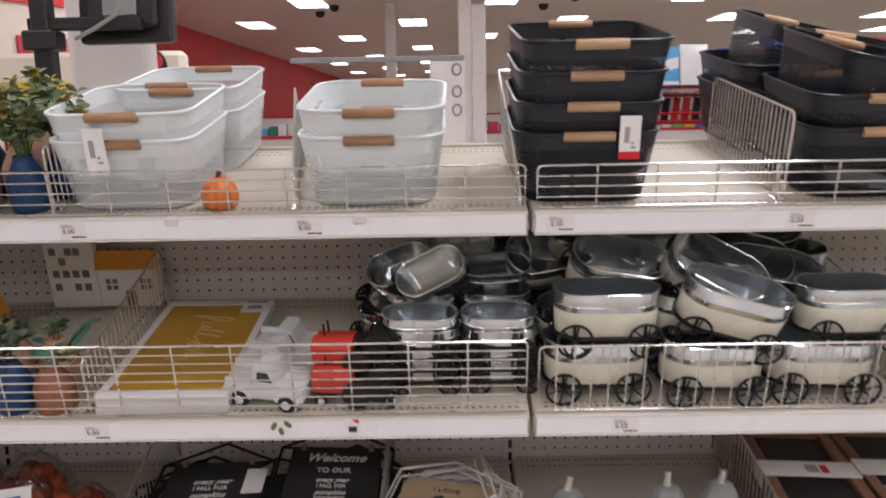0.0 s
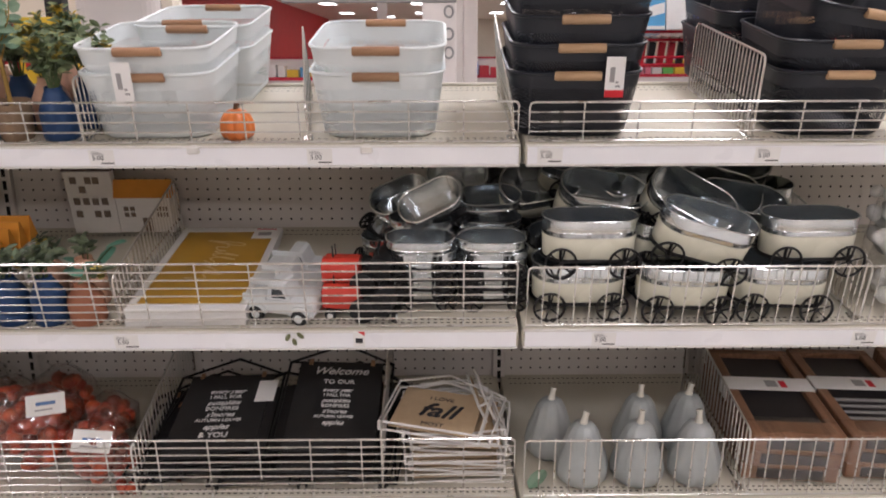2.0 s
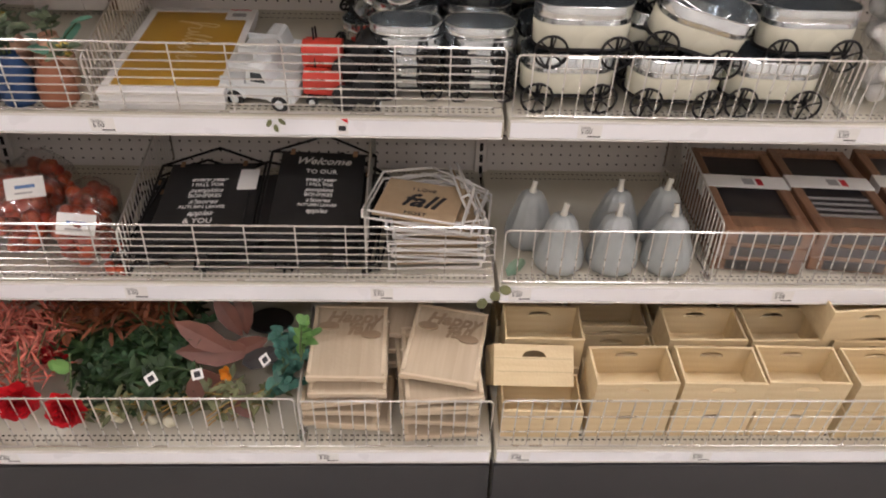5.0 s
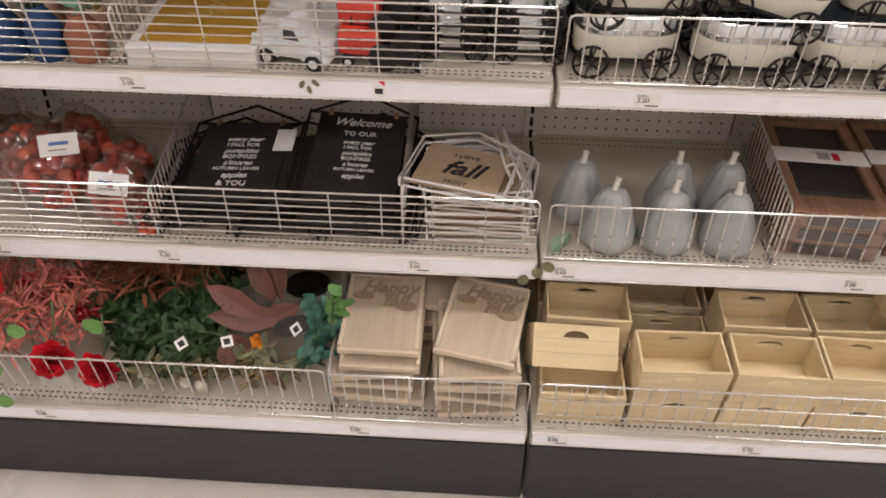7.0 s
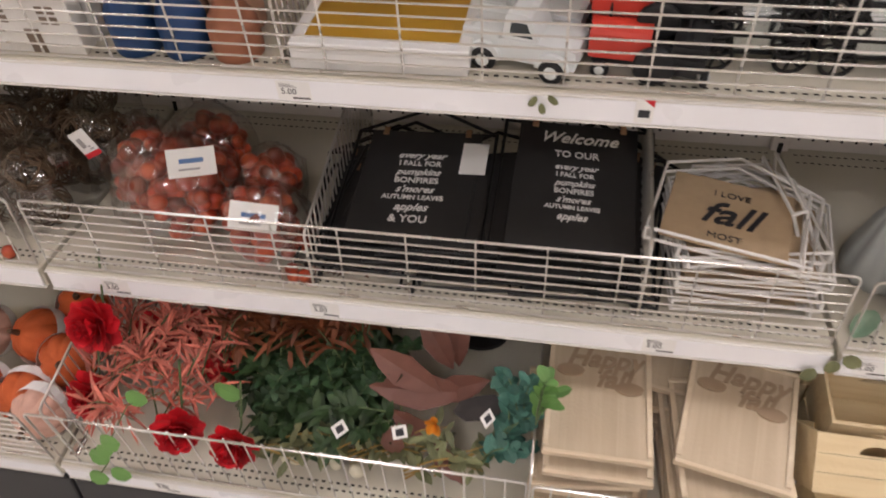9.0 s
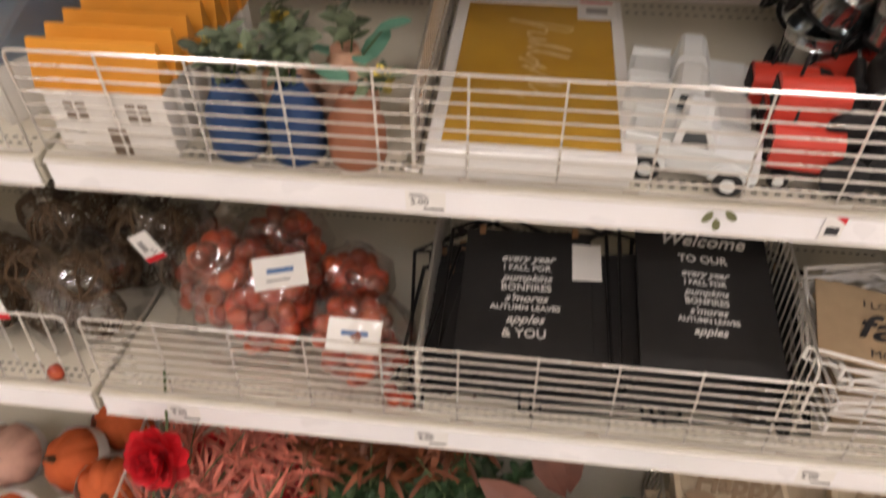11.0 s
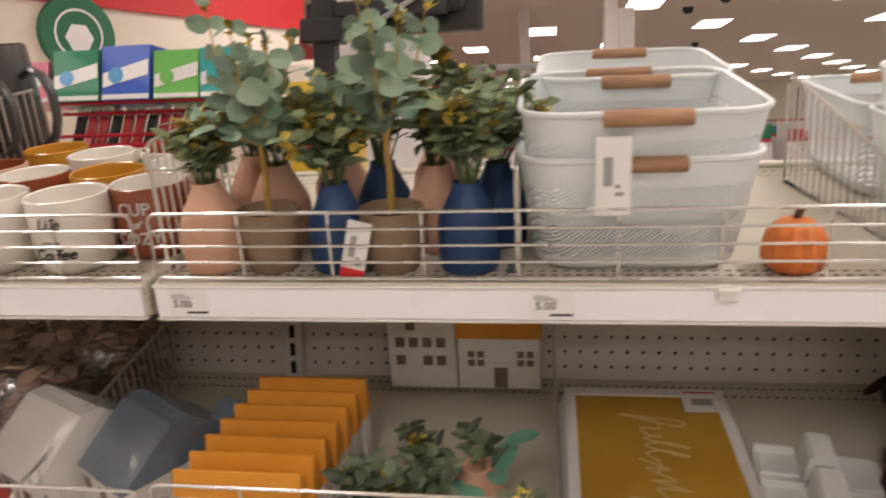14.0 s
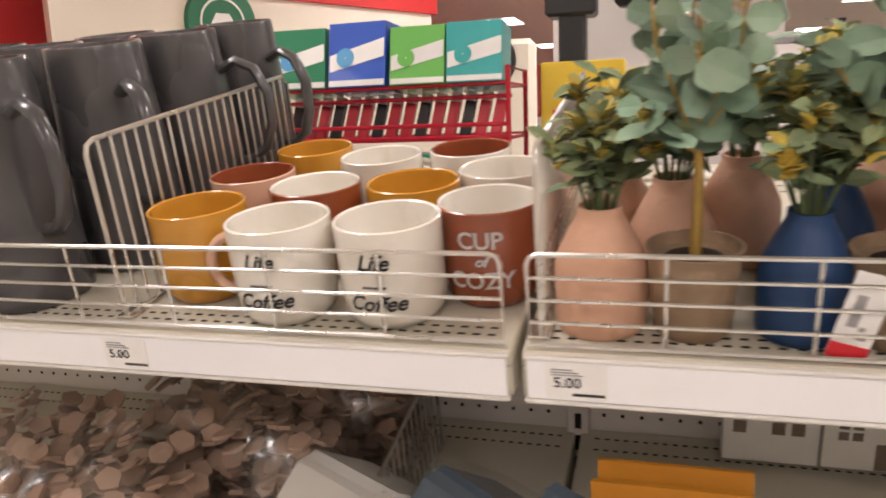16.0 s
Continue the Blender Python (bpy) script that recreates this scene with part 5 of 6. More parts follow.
def house_sign(m, w, d, words, label, paper=False):
    t = thing("house_sign", label, "sign", m, "chalkboard house signs")
    part("board", Geo().box(-w * 0.40, w * 0.40, 0.012, d * 0.80, 0.002, 0.008, 0.0008), M_CHALK, t)
    r = 0.0034
    fr = [(-w / 2, 0, 0.005), (w / 2, 0, 0.005), (w / 2, d * 0.80, 0.005), (0, d, 0.005), (-w / 2, d * 0.80, 0.005)]
    part("house_frame", Geo().tube(fr, r, 6, True), M_IRON, t, "black house-shaped wire frame")
    part("cross_bar", Geo().tube([(-w / 2, d * 0.80, 0.005), (w / 2, d * 0.80, 0.005)], r * 0.8, 6), M_IRON, t)
    for s in (-1, 1):
        part("stand_foot", Geo().tube([(s * w * 0.42, 0.0, 0.005), (s * w * 0.42, 0.0, -0.012), (s * w * 0.42, 0.03, -0.012)], r * 0.8, 6), M_IRON, t)
        part("leather_tab", Geo().box(s * w * 0.30 - 0.005, s * w * 0.30 + 0.005, d * 0.765, d * 0.825, 0.008, 0.0105, 0.001), M_GRIP, t, "brown leather tab")
    for i, (txt, size, y, sh) in enumerate(words):
        write("lettering", txt, size, M_CHALKTXT, t, pose(0, y * d / 0.25, 0.0092), sh, 0.0003)
    if paper:
        part("paper_label", Geo().box(w * 0.28, w * 0.46, d * 0.5, d * 0.72, 0.009, 0.0098), M_PAPER, t, "curled white paper label")
    return t


LH = "black chalkboard sign in a house-shaped wire frame, lying in a stack"
W2 = (("Welcome", 0.031, 0.176, 0.4), ("TO OUR", 0.018, 0.150, 0)) + tuple((a, b * 0.74, c * 0.66 + 0.008, s) for a, b, c, s in SIGN[:7])
SIGN = tuple((a, b * 0.88, c * 0.80 + 0.006, s) for a, b, c, s in SIGN)
for i in range(3):
    house_sign(on(3, -0.628 - 0.018 * i, 0.045 + 0.006 * i, 0.012 + 0.017 * (2 - i) if i else 0.068, 11 + i, -2, 3 * i), 0.235, 0.315, SIGN if i == 0 else (), LH, i == 0)
for i in range(3):
    house_sign(on(3, -0.382 + 0.010 * i, 0.044 + 0.006 * i, 0.080 if i == 0 else 0.010 + 0.017 * (2 - i), 14 + i, 2, -4 * i), 0.235, 0.330, W2 if i == 0 else (), LH, False)
for x, dd, h, rz in ((-0.69, 0.034, 0.030, -3), (-0.40, 0.036, 0.036, -2), (-0.52, 0.034, 0.012, 4), (-0.355, 0.040, 0.010, 3), (-0.660, 0.060, 0.052, -9), (-0.455, 0.062, 0.066, 13), (-0.585, 0.052, 0.042, 8)):
    house_sign(on(3, x, dd, h, 11, 0, rz), 0.215, 0.26, (), LH)

# kraft cards in white wire house frames
M_KRAFT = mat("kraft_board", (0.50, 0.37, 0.23), 0.7, vary=0.08, scale=50, bump=0.15)
M_WWIRE = mat("white_painted_wire", (0.78, 0.76, 0.73), 0.4, vary=0.03)


def kraft_sign(m, w, d, top, label):
    t = thing("house_sign", label, "sign", m, "kraft house signs")
    part("board", Geo().box(-w * 0.42, w * 0.42, 0.010, d * 0.76, 0.002, 0.006, 0.0006), M_KRAFT, t)
    for dz in (0.0, 0.018):
        fr = [(-w / 2, 0, dz), (w / 2, 0, dz), (w / 2, d * 0.76, dz), (0, d, dz), (-w / 2, d * 0.76, dz)]
        part("house_frame", Geo().tube(fr, 0.0028, 6, True), M_WWIRE, t, "white house-shaped wire frame")
    for sx in (-1, 1):
        part("corner_post", Geo().tube([(sx * w / 2, 0, 0), (sx * w / 2, 0, 0.018)], 0.0028, 6), M_WWIRE, t)
    if top:
        write("lettering", "I LOVE", 0.018, M_INK, t, pose(0, d * 0.60, 0.0068))
        write("lettering", "fall", 0.070, M_INK, t, pose(0, d * 0.38, 0.0068), 0.35, 0.0006)
        write("lettering", "MOST", 0.018, M_INK, t, pose(0, d * 0.15, 0.0068))
    return t


LK = "kraft board sign in a white wire house frame, in a pile"
for i, (x, dd, h, rx, ry, rz) in enumerate(((-0.128, 0.05, 0.008, 2, 0, 3), (-0.122, 0.052, 0.030, 2, 0, -4), (-0.130, 0.05, 0.052, 2, 2, 5), (-0.120, 0.055, 0.074, 2, -2, -8), (-0.135, 0.058, 0.094, 0, 4, 2), (-0.118, 0.070, 0.086, 2, -2, 9), (-0.150, 0.075, 0.092, 1, 2, -16), (-0.180, 0.040, 0.121, 1, 2, -13))):
    kraft_sign(on(3, x, dd, h, rx, ry, rz), 0.205 if i == 7 else 0.195, 0.215, i == 7, LK)
for i, (x, dd, ry, rz) in enumerate(((-0.046, 0.13, 66, 8),)):
    kraft_sign(on(3, x, dd, 0.072, 0, ry, rz), 0.14, 0.19, False, "kraft board sign in a white wire frame, standing on edge")

# ceramic gourds
M_GREYG = mat("pale_grey_glass_glaze", (0.35, 0.375, 0.37), 0.30, vary=0.08, scale=30, coat=0.35, second=(0.42, 0.445, 0.44))
M_GSTEMW = mat("ivory_stem_glaze", (0.66, 0.64, 0.56), 0.4)
gourd_mesh = mesh_of("body", gourd_geo(0.0555, 0.136, 11, 0.09, tall=1), M_GREYG, True)
gourd_stem = mesh_of("stem", Geo().tube([(0, 0, 0.127), (0.001, 0, 0.138), (0.003, 0, 0.149), (0.005, 0.001, 0.157)], [0.010, 0.0065, 0.0055, 0.0068], 10), M_GSTEMW, True)
for x, d, rz in ((0.136, 0.069, 0), (0.251, 0.069, 40), (0.370, 0.069, 80), (0.084, 0.165, 20), (0.278, 0.175, 60), (0.385, 0.182, 10)):
    t = thing("gourd", "tall pale grey ribbed ceramic gourd with an ivory stem", "gourd", on(3, x, d, 0.0, 0, 0, rz), "grey gourds")
    part("body", gourd_mesh, None, t)
    part("stem", gourd_stem, None, t)
g = Geo()
leaf(g, (0, 0, 0), (0.5, 0.6, 0.25), (0, 0, 1), 0.06, 0.032, 0.2, 0.1, True)
solo("loose_leaf", g, M_EUC, "fallen grey-green leaf lying on the shelf", "leaf", on(3, 0.025, 0.028, 0.003))

# framed chalkboards in film
M_WOODF = wood("brown_oak_frame", (0.33, 0.175, 0.10), (0.20, 0.10, 0.055), 0.45, 14, 1)
M_SLATEB = mat("dark_slate_board", (0.030, 0.026, 0.026), 0.4, vary=0.15)
for col, x in ((0, 0.583), (1, 0.790), (2, 0.997)):
    for i in range(3):
        t = thing("framed_board", "brown wood-framed chalkboard wrapped in film, in a stack", "framed board",
                  on(3, x + random.uniform(-0.006, 0.006), 0.232, 0.004 + 0.0375 * i, 1.0 * i, 0, -6 + random.uniform(-2, 2)), "framed boards")
        w, d, th = 0.190, 0.37, 0.034
        for nm, x0, x1, y0, y1 in (("rail", -w / 2, w / 2, -d / 2, -d / 2 + 0.060), ("rail", -w / 2, w / 2, d / 2 - 0.024, d / 2), ("stile", -w / 2, -w / 2 + 0.024, -d / 2 + 0.06, d / 2 - 0.024), ("stile", w / 2 - 0.024, w / 2, -d / 2 + 0.06, d / 2 - 0.024)):
            part(nm, Geo().box(x0, x1, y0, y1, 0, th, 0.002), M_WOODF, t)
        part("panel", Geo().box(-w / 2 + 0.022, w / 2 - 0.022, -d / 2 + 0.058, d / 2 - 0.022, 0.006, th - 0.012), M_SLATEB, t, "dark chalkboard panel")
        part("plate", Geo().box(-w * 0.34, w * 0.34, -d / 2 - 0.003, -d / 2, 0.006, th - 0.006), M_SLATEB, t, "dark front plate")
        if i == 2:
            b = part("label_band", Geo().box(-w / 2 - 0.001, w / 2 + 0.001, -0.005, 0.050, th, th + 0.0012).box(-w / 2 - 0.002, -w / 2 - 0.0005, -0.005, 0.050, 0.002, th), M_PAPER, t, "white paper band with red print")
            part("print", Geo().box(-0.005, 0.020, 0.010, 0.036, th + 0.0012, th + 0.0016), M_INKG, b)
            part("red_print", Geo().box(0.026, 0.040, 0.008, 0.036, th + 0.0012, th + 0.0016), M_TAGRED, b)
            if col == 1:
                for j in range(9):
                    part("slat", Geo().box(-w / 2 + 0.024, w / 2 - 0.024, -d / 2 + 0.064 + 0.012 * j, -d / 2 + 0.072 + 0.012 * j, th - 0.012, th - 0.008), M_INKG if j % 2 else M_SLATEB, t)
            film = Geo()
            n = 10
            v = []
            for a in range(n + 1):
                for bb in range(4):
                    v.append((-w * 0.4 + w * 0.8 * a / n, -d / 2 + 0.01 + 0.018 * bb, th + 0.002 + random.uniform(0, 0.007)))
            film.add(v, [(a * 4 + bb, a * 4 + bb + 1, a * 4 + bb + 5, a * 4 + bb + 4) for a in range(n) for bb in range(3)])
            part("film", film, M_FILM, t, "crinkled clear film", smooth=True)
        wrap = Geo()
        wrap.add([(-w * 0.49 + w * 0.98 * a / 14, -d / 2 - 0.004 - random.uniform(0, 0.007), th * bb / 3) for a in range(15) for bb in range(4)],
                 [(a * 4 + bb, a * 4 + 4 + bb, a * 4 + 5 + bb, a * 4 + 1 + bb) for a in range(14) for bb in range(3)])
        part("front_film", wrap, M_FILM, t, "crinkled clear film", smooth=True)

# ---- bottom shelf ----
random.seed(41)
M_PINE = wood("pale_pine", (0.76, 0.62, 0.38), (0.68, 0.53, 0.31), 0.6, 10, 0, 0.10)
M_PINEL = wood("light_pine", (0.72, 0.61, 0.45), (0.63, 0.51, 0.36), 0.6, 10, 0, 0.06)
M_PLY = wood("plywood_face", (0.57, 0.47, 0.34), (0.49, 0.39, 0.27), 0.6, 9, 1, 0.10)
M_DARK = mat("dark_slot", (0.05, 0.03, 0.02), 0.8)


def plate_with_notch(w, h, th, notch):
    """Upright end board with a half-round finger notch below its top edge."""
    g = Geo()
    n = 10
    zc = h - 0.012
    arc = [(notch * math.cos(math.pi * i / n), zc + 0.55 * notch * (math.sin(math.pi * i / n) - 1)) for i in range(n + 1)]
    v, f = [], []
    pts = arc
    left, right = -w / 2, w / 2
    for y in (0, th):
        v += [(x, y, z) for x, z in pts]
        v += [(left, y, pts[0][1]), (right, y, pts[0][1]), (left, y, h), (right, y, h), (left, y, 0), (right, y, 0)]
    m = n + 1
    o = m + 6
    L, R, TL, TR, BL, BR = m, m + 1, m + 2, m + 3, m + 4, m + 5
    front = [(BL, BR, R, 0, n, L)]
    up = [TR, TL, L] + list(range(n, -1, -1)) + [R]
    f.append(tuple(front[0]))
    f.append(tuple(up))
    f += [tuple(i + o for i in q[::-1]) for q in (front[0], up)]
    for i in range(n):
        f.append((i, i + 1, o + i + 1, o + i))
    f.append((0, o, o + n, n))
    f += [(BL, BL + o, BR + o, BR), (TR, TR + o, TL + o, TL), (BL, L, TL, TL + o, L + o, BL + o), (BR + o, R + o, TR + o, TR, R, BR)]
    g.add(v, f)
    return g


def crate_meshes(w, d, h):
    th = 0.006
    end = plate_with_notch(w, h, th, 0.026)
    side = Geo().box(-0.0025, 0.0025, 0, d - 2 * th, 0, h, 0.0006)
    base = Geo().box(-w / 2 + 0.006, w / 2 - 0.006, 0, d - 2 * th, 0.002, 0.007)
    lip = Geo().box(-w / 2 + 0.003, w / 2 - 0.003, -0.0006, 0, h * 0.34, h * 0.345).box(-w / 2 + 0.003, w / 2 - 0.003, -0.0006, 0, h * 0.66, h * 0.665)
    return [mesh_of(n, g, m) for n, g, m in (("end_board", end, M_PINE), ("side_board", side, M_PINE), ("base_board", base, M_PINE), ("groove", lip, M_DARK))] + [w, d, h, th]


CRATE = crate_meshes(0.172, 0.104, 0.087)


def crate(m, label="pale pine crate with half-round finger holes", grooves=False):
    end, side, base, lip, w, d, h, th = CRATE
    t = thing("wooden_crate", label, "crate", m, "pine crates")
    part("end_board", end, None, t)
    part("end_board", end, None, t, m=pose(0, d - th, 0))
    for s in (-1, 1):
        part("side_board", side, None, t, m=pose(s * (w / 2 - 0.003), th, 0))
    part("base_board", base, None, t, m=pose(0, th, 0))
    if grooves:
        part("groove", lip, None, t)
    return t


for row, d in ((0, 0.030), (1, 0.150), (2, 0.275)):
    for i in range(6):
        x = 0.102 + 0.182 * i + random.uniform(-0.004, 0.004) + 0.004 * row
        crate(on(4, x, d + random.uniform(0, 0.006), 0.0, 0, 0, random.uniform(-1.5, 1.5)))
        if (row == 0 and i > 0) or (row == 1 and i in (0, 2, 3, 4, 5)) or (row == 2 and i > 3):
            crate(on(4, x + random.uniform(-0.005, 0.005), d + random.uniform(0, 0.010), 0.088, 0, 0, random.uniform(-2, 2)))
crate(on(4, 0.082, 0.070, 0.124, -50, 4, 2), "pale pine crate tipped forward on the others", True)
crate(on(4, 0.80, 0.16, 0.176, 0, 0, 4))

# plywood wall signs in stacks
M_LASER = mat("laser_cut_ply", (0.36, 0.26, 0.17), 0.6, vary=0.1)
for x, n, dd, top_turn in ((-0.312, 6, 0.040, 0), (-0.122, 6, 0.036, -11), (-0.225, 5, 0.19, -8)):
    for i in range(n):
        last = i == n - 1
        t = thing("wood_sign", "square plywood wall sign with raised lettering, in a stack", "wood sign",
                  on(4, x + random.uniform(-0.020, 0.020) * (not last), dd + (0.026 if last else random.uniform(-0.012, 0.014)), 0.001 + 0.0272 * i, 0, random.uniform(-1.5, 1.5), top_turn if last else random.uniform(-5.5, 5.5)), "plywood signs")
        part("face", Geo().box(-0.080, 0.080, 0.0, 0.205, 0.0165, 0.0205, 0.0005), M_PLY, t)
        for s in (-1, 1):
            part("batten", Geo().box(s * 0.071 - 0.009, s * 0.071 + 0.009, 0.001, 0.204, 0.0, 0.0165), M_PLY, t)
            part("side_edge", Geo().box(s * 0.0765 - 0.0045, s * 0.0765 + 0.0045, 0.006, 0.198, 0.0206, 0.0245, 0.001), M_PINEL, t)
        part("front_edge", Geo().box(-0.081, 0.081, -0.006, 0.0, 0.0125, 0.0245, 0.0008), M_PINEL, t)
        part("back_edge", Geo().box(-0.081, 0.081, 0.199, 0.206, 0.0206, 0.0245, 0.0008), M_PINEL, t)
        if last:
            for j in range(2):
                write("raised_word", ("Happy", "fall")[j], 0.046, M_LASER, t, pose(0.006 + 0.014 * j, 0.168 - 0.036 * j, 0.0225), 0.35, 0.0012)
            for cx, cy in ((0.046, 0.118), (-0.046, 0.142)):
                part("leaf_cutout", Geo().lathe([(0.001, 0.0206), (0.017, 0.0206), (0.017, 0.0250), (0.001, 0.0250)], 12, Matrix.Translation((cx, cy, 0)) @ Matrix.Diagonal((1.3, 0.65, 1, 1)), cap1=True), M_LASER, t)

# artificial flowers and leaf picks
M_REDF = mat("red_silk_petal", (0.55, 0.010, 0.018), 0.6, vary=0.2, scale=60, island=0.35)
M_CORAL = mat("coral_spike", (0.58, 0.17, 0.12), 0.6, vary=0.2, island=0.5)
M_RUSTL = mat("rust_leaf", (0.155, 0.046, 0.016), 0.55, vary=0.25, island=0.4)
M_MAGN = mat("brown_pink_magnolia_leaf", (0.150, 0.060, 0.042), 0.45, vary=0.12, scale=40, island=0.25)
M_DGREEN = mat("dark_green_leaf", (0.026, 0.055, 0.016), 0.55, vary=0.25, island=0.4)
M_BOXW = mat("boxwood_leaf", (0.030, 0.072, 0.026), 0.55, vary=0.2, island=0.4)
M_TEALF = mat("teal_leaf", (0.06, 0.17, 0.13), 0.55, vary=0.2, island=0.35)
M_LIME = mat("lime_leaf", (0.14, 0.29, 0.075), 0.5, vary=0.15, island=0.25)
M_OLIVE = mat("olive_leaf", (0.17, 0.18, 0.085), 0.55, vary=0.2, island=0.3)


def rose(x, d, h, r, tilt):
    t = thing("silk_flower", "large red silk dahlia bloom on a stem", "flower", on(4, x, d, h, *tilt), "red silk flowers")
    g = Geo()
    for ring, (nn, el, L) in enumerate(((9, -5, 1.0), (9, 22, 0.95), (8, 45, 0.85), (6, 65, 0.7), (4, 82, 0.55))):
        for i in range(nn):
            a = 2 * math.pi * (i + 0.5 * (ring % 2)) / nn + random.uniform(-0.12, 0.12)
            e = radians(el + random.uniform(-8, 8))
            leaf(g, (0, 0, 0.004 * ring), (math.cos(a) * math.cos(e), math.sin(a) * math.cos(e), math.sin(e)), (0, 0, 1), r * L, r * 0.80, 0.35, -0.25, True)
    tagged(part("bloom", g, M_REDF, t, "red silk petals"), kind="stuff")
    part("stem", Geo().tube([(0, 0, 0), (0.01, 0.03, -0.01), (0.02, 0.12, -0.02)], 0.002, 5), M_GSTEM, t)


for x, d, h, r, tl in ((-0.884, 0.045, 0.088, 0.044, (78, 0, 0)), (-0.978, 0.045, 0.112, 0.044, (75, 6, 20)), (-1.124, 0.150, 0.228, 0.050, (60, -12, 0)), (-1.077, 0.210, 0.125, 0.046, (50, 0, 0)),
                       (-1.015, 0.230, 0.120, 0.044, (50, 15, 0)), (-0.955, 0.180, 0.110, 0.040, (55, 0, 0)), (-1.165, 0.100, 0.085, 0.046, (60, -10, 0))):
    rose(x, d, h, r, tl)


def pick(name, label, x, d, h, m_leaf, n, L, W, spread, length, aim, rounded=False, stem=None):
    """A leafy pick lying on the shelf: a curved stem set with blades."""
    t = thing(name, label, "artificial foliage", on(4, x, d, h), "leaf picks")
    g, st = Geo(), Geo()
    for b in range(3):
        a0 = radians(aim + random.uniform(-spread, spread))
        pts = []
        for i in range(6):
            f = i / 5
            pts.append(Vector((math.cos(a0) * length * f, math.sin(a0) * length * f, 0.008 + 0.055 * math.sin(f * 2.2) + 0.014 * b)))
        st.tube(pts, [0.0018 - 0.0002 * i for i in range(6)], 5)
        for i in range(n):
            f = 0.15 + 0.85 * i / max(1, n - 1)
            p = pts[min(4, int(f * 5))].lerp(pts[min(5, int(f * 5) + 1)], f * 5 % 1)
            dv = Vector((math.cos(a0), math.sin(a0), 0)) * 0.6 + rand_dir(0.25)
            leaf(g, p, dv, (0, 0, 1), L * random.uniform(0.75, 1.2), W * random.uniform(0.8, 1.15), 0.2, random.uniform(0, 0.5), rounded)
    tagged(part("foliage", g, m_leaf, t), kind="stuff")
    part("stem", st, stem or M_GSTEM, t)
    return t


for i in range(8):
    pick("coral_pick", "coral pink spiky artificial grass pick", -1.17 + 0.034 * i, 0.07 + 0.03 * (i % 4), 0.05 + 0.022 * (i % 4), M_CORAL, 30, 0.052, 0.0056, 60, 0.12, 40 + 12 * i)
for i in range(11):
    pick("fern_pick", "dark green artificial fern pick", -0.92 + 0.030 * i, 0.12 + 0.030 * (i % 5), 0.04 + 0.020 * (i % 4), M_DGREEN, 34, 0.036, 0.014, 60, 0.14, 50 + 12 * i)
for i in range(7):
    pick("fern_pick", "dark green artificial fern pick", -0.90 + 0.034 * i, 0.080 + 0.020 * (i % 3), 0.004 + 0.02 * (i % 3), M_DGREEN, 34, 0.036, 0.016, 50, 0.12, 15 + 14 * i)
for i in range(7):
    pick("boxwood_pick", "deep green small-leaved artificial pick", -0.86 + 0.036 * i, 0.10 + 0.03 * (i % 4), 0.06 + 0.015 * (i % 3), M_BOXW, 34, 0.022, 0.013, 60, 0.11, 40 + 14 * i, True)
for i in range(12):
    pick("rust_pick", "rust brown artificial autumn leaf pick", -0.94 + 0.027 * i, 0.17 + 0.030 * (i % 4), 0.125 + 0.018 * (i % 4), M_RUSTL, 32, 0.050, 0.010, 50, 0.10, 60 + 7 * i)
for x, d, h, dv, L in ((-0.675, 0.14, 0.150, (1.0, 0.05, -0.05), 0.140), (-0.548, 0.20, 0.135, (-0.45, 0.25, 0.8), 0.100), (-0.540, 0.21, 0.130, (-0.1, 0.4, 0.9), 0.100), (-0.620, 0.07, 0.160, (-0.1, -0.1, -1.0), 0.085),
                       (-0.560, 0.15, 0.140, (-0.9, 0.1, 0.6), 0.120), (-0.590, 0.16, 0.110, (0.9, 0.0, 0.5), 0.105), (-0.640, 0.12, 0.120, (0.8, -0.3, -0.5), 0.090), (-0.575, 0.10, 0.080, (0.5, -0.5, -0.2), 0.080)):
    g = Geo()
    leaf(g, (0, 0, 0), dv, (0.1, -1, 0.9), L * 1.12, L * 0.46, 0.2, 0.12)
    t = solo("magnolia_leaf", g, M_MAGN, "large brown-pink artificial magnolia leaf", "artificial leaf", on(4, x, d, h), "magnolia leaves")
    sol = t.modifiers.new("thick", "SOLIDIFY")
    sol.thickness = 0.0012
g = Geo()
leaf(g, (0, 0, 0), (0.9, 0.1, 0.3), (0.1, -1, 0.6), 0.085, 0.045, 0.15, 0.15, True)
solo("grey_leaf", g, M_SLATEB, "dull grey artificial leaf among the picks", "artificial leaf", on(4, -0.535, 0.12, 0.135))
orange = thing("silk_flower", "small orange silk blossom among brown leaves", "flower", on(4, -0.562, 0.095, 0.136, 60))
g = Geo()
for i in range(16):
    leaf(g, (0, 0, 0), rand_dir(0.5), (0, 0, 1), 0.020, 0.013, 0.3, -0.2, True)
part("bloom", g, M_ORANGE, orange, "orange petals")
for i in range(5):
    pick("teal_pick", "teal blue-green artificial eucalyptus pick", -0.490 + 0.015 * i, 0.072 + 0.010 * i, 0.040 + 0.016 * i, M_TEALF, 10, 0.026, 0.019, 30, 0.062, 10 + 20 * i, True)
pick("lime_pick", "bright green artificial leaf pick behind the teal one", -0.405, 0.095, 0.165, M_LIME, 7, 0.026, 0.018, 30, 0.035, 60, True)
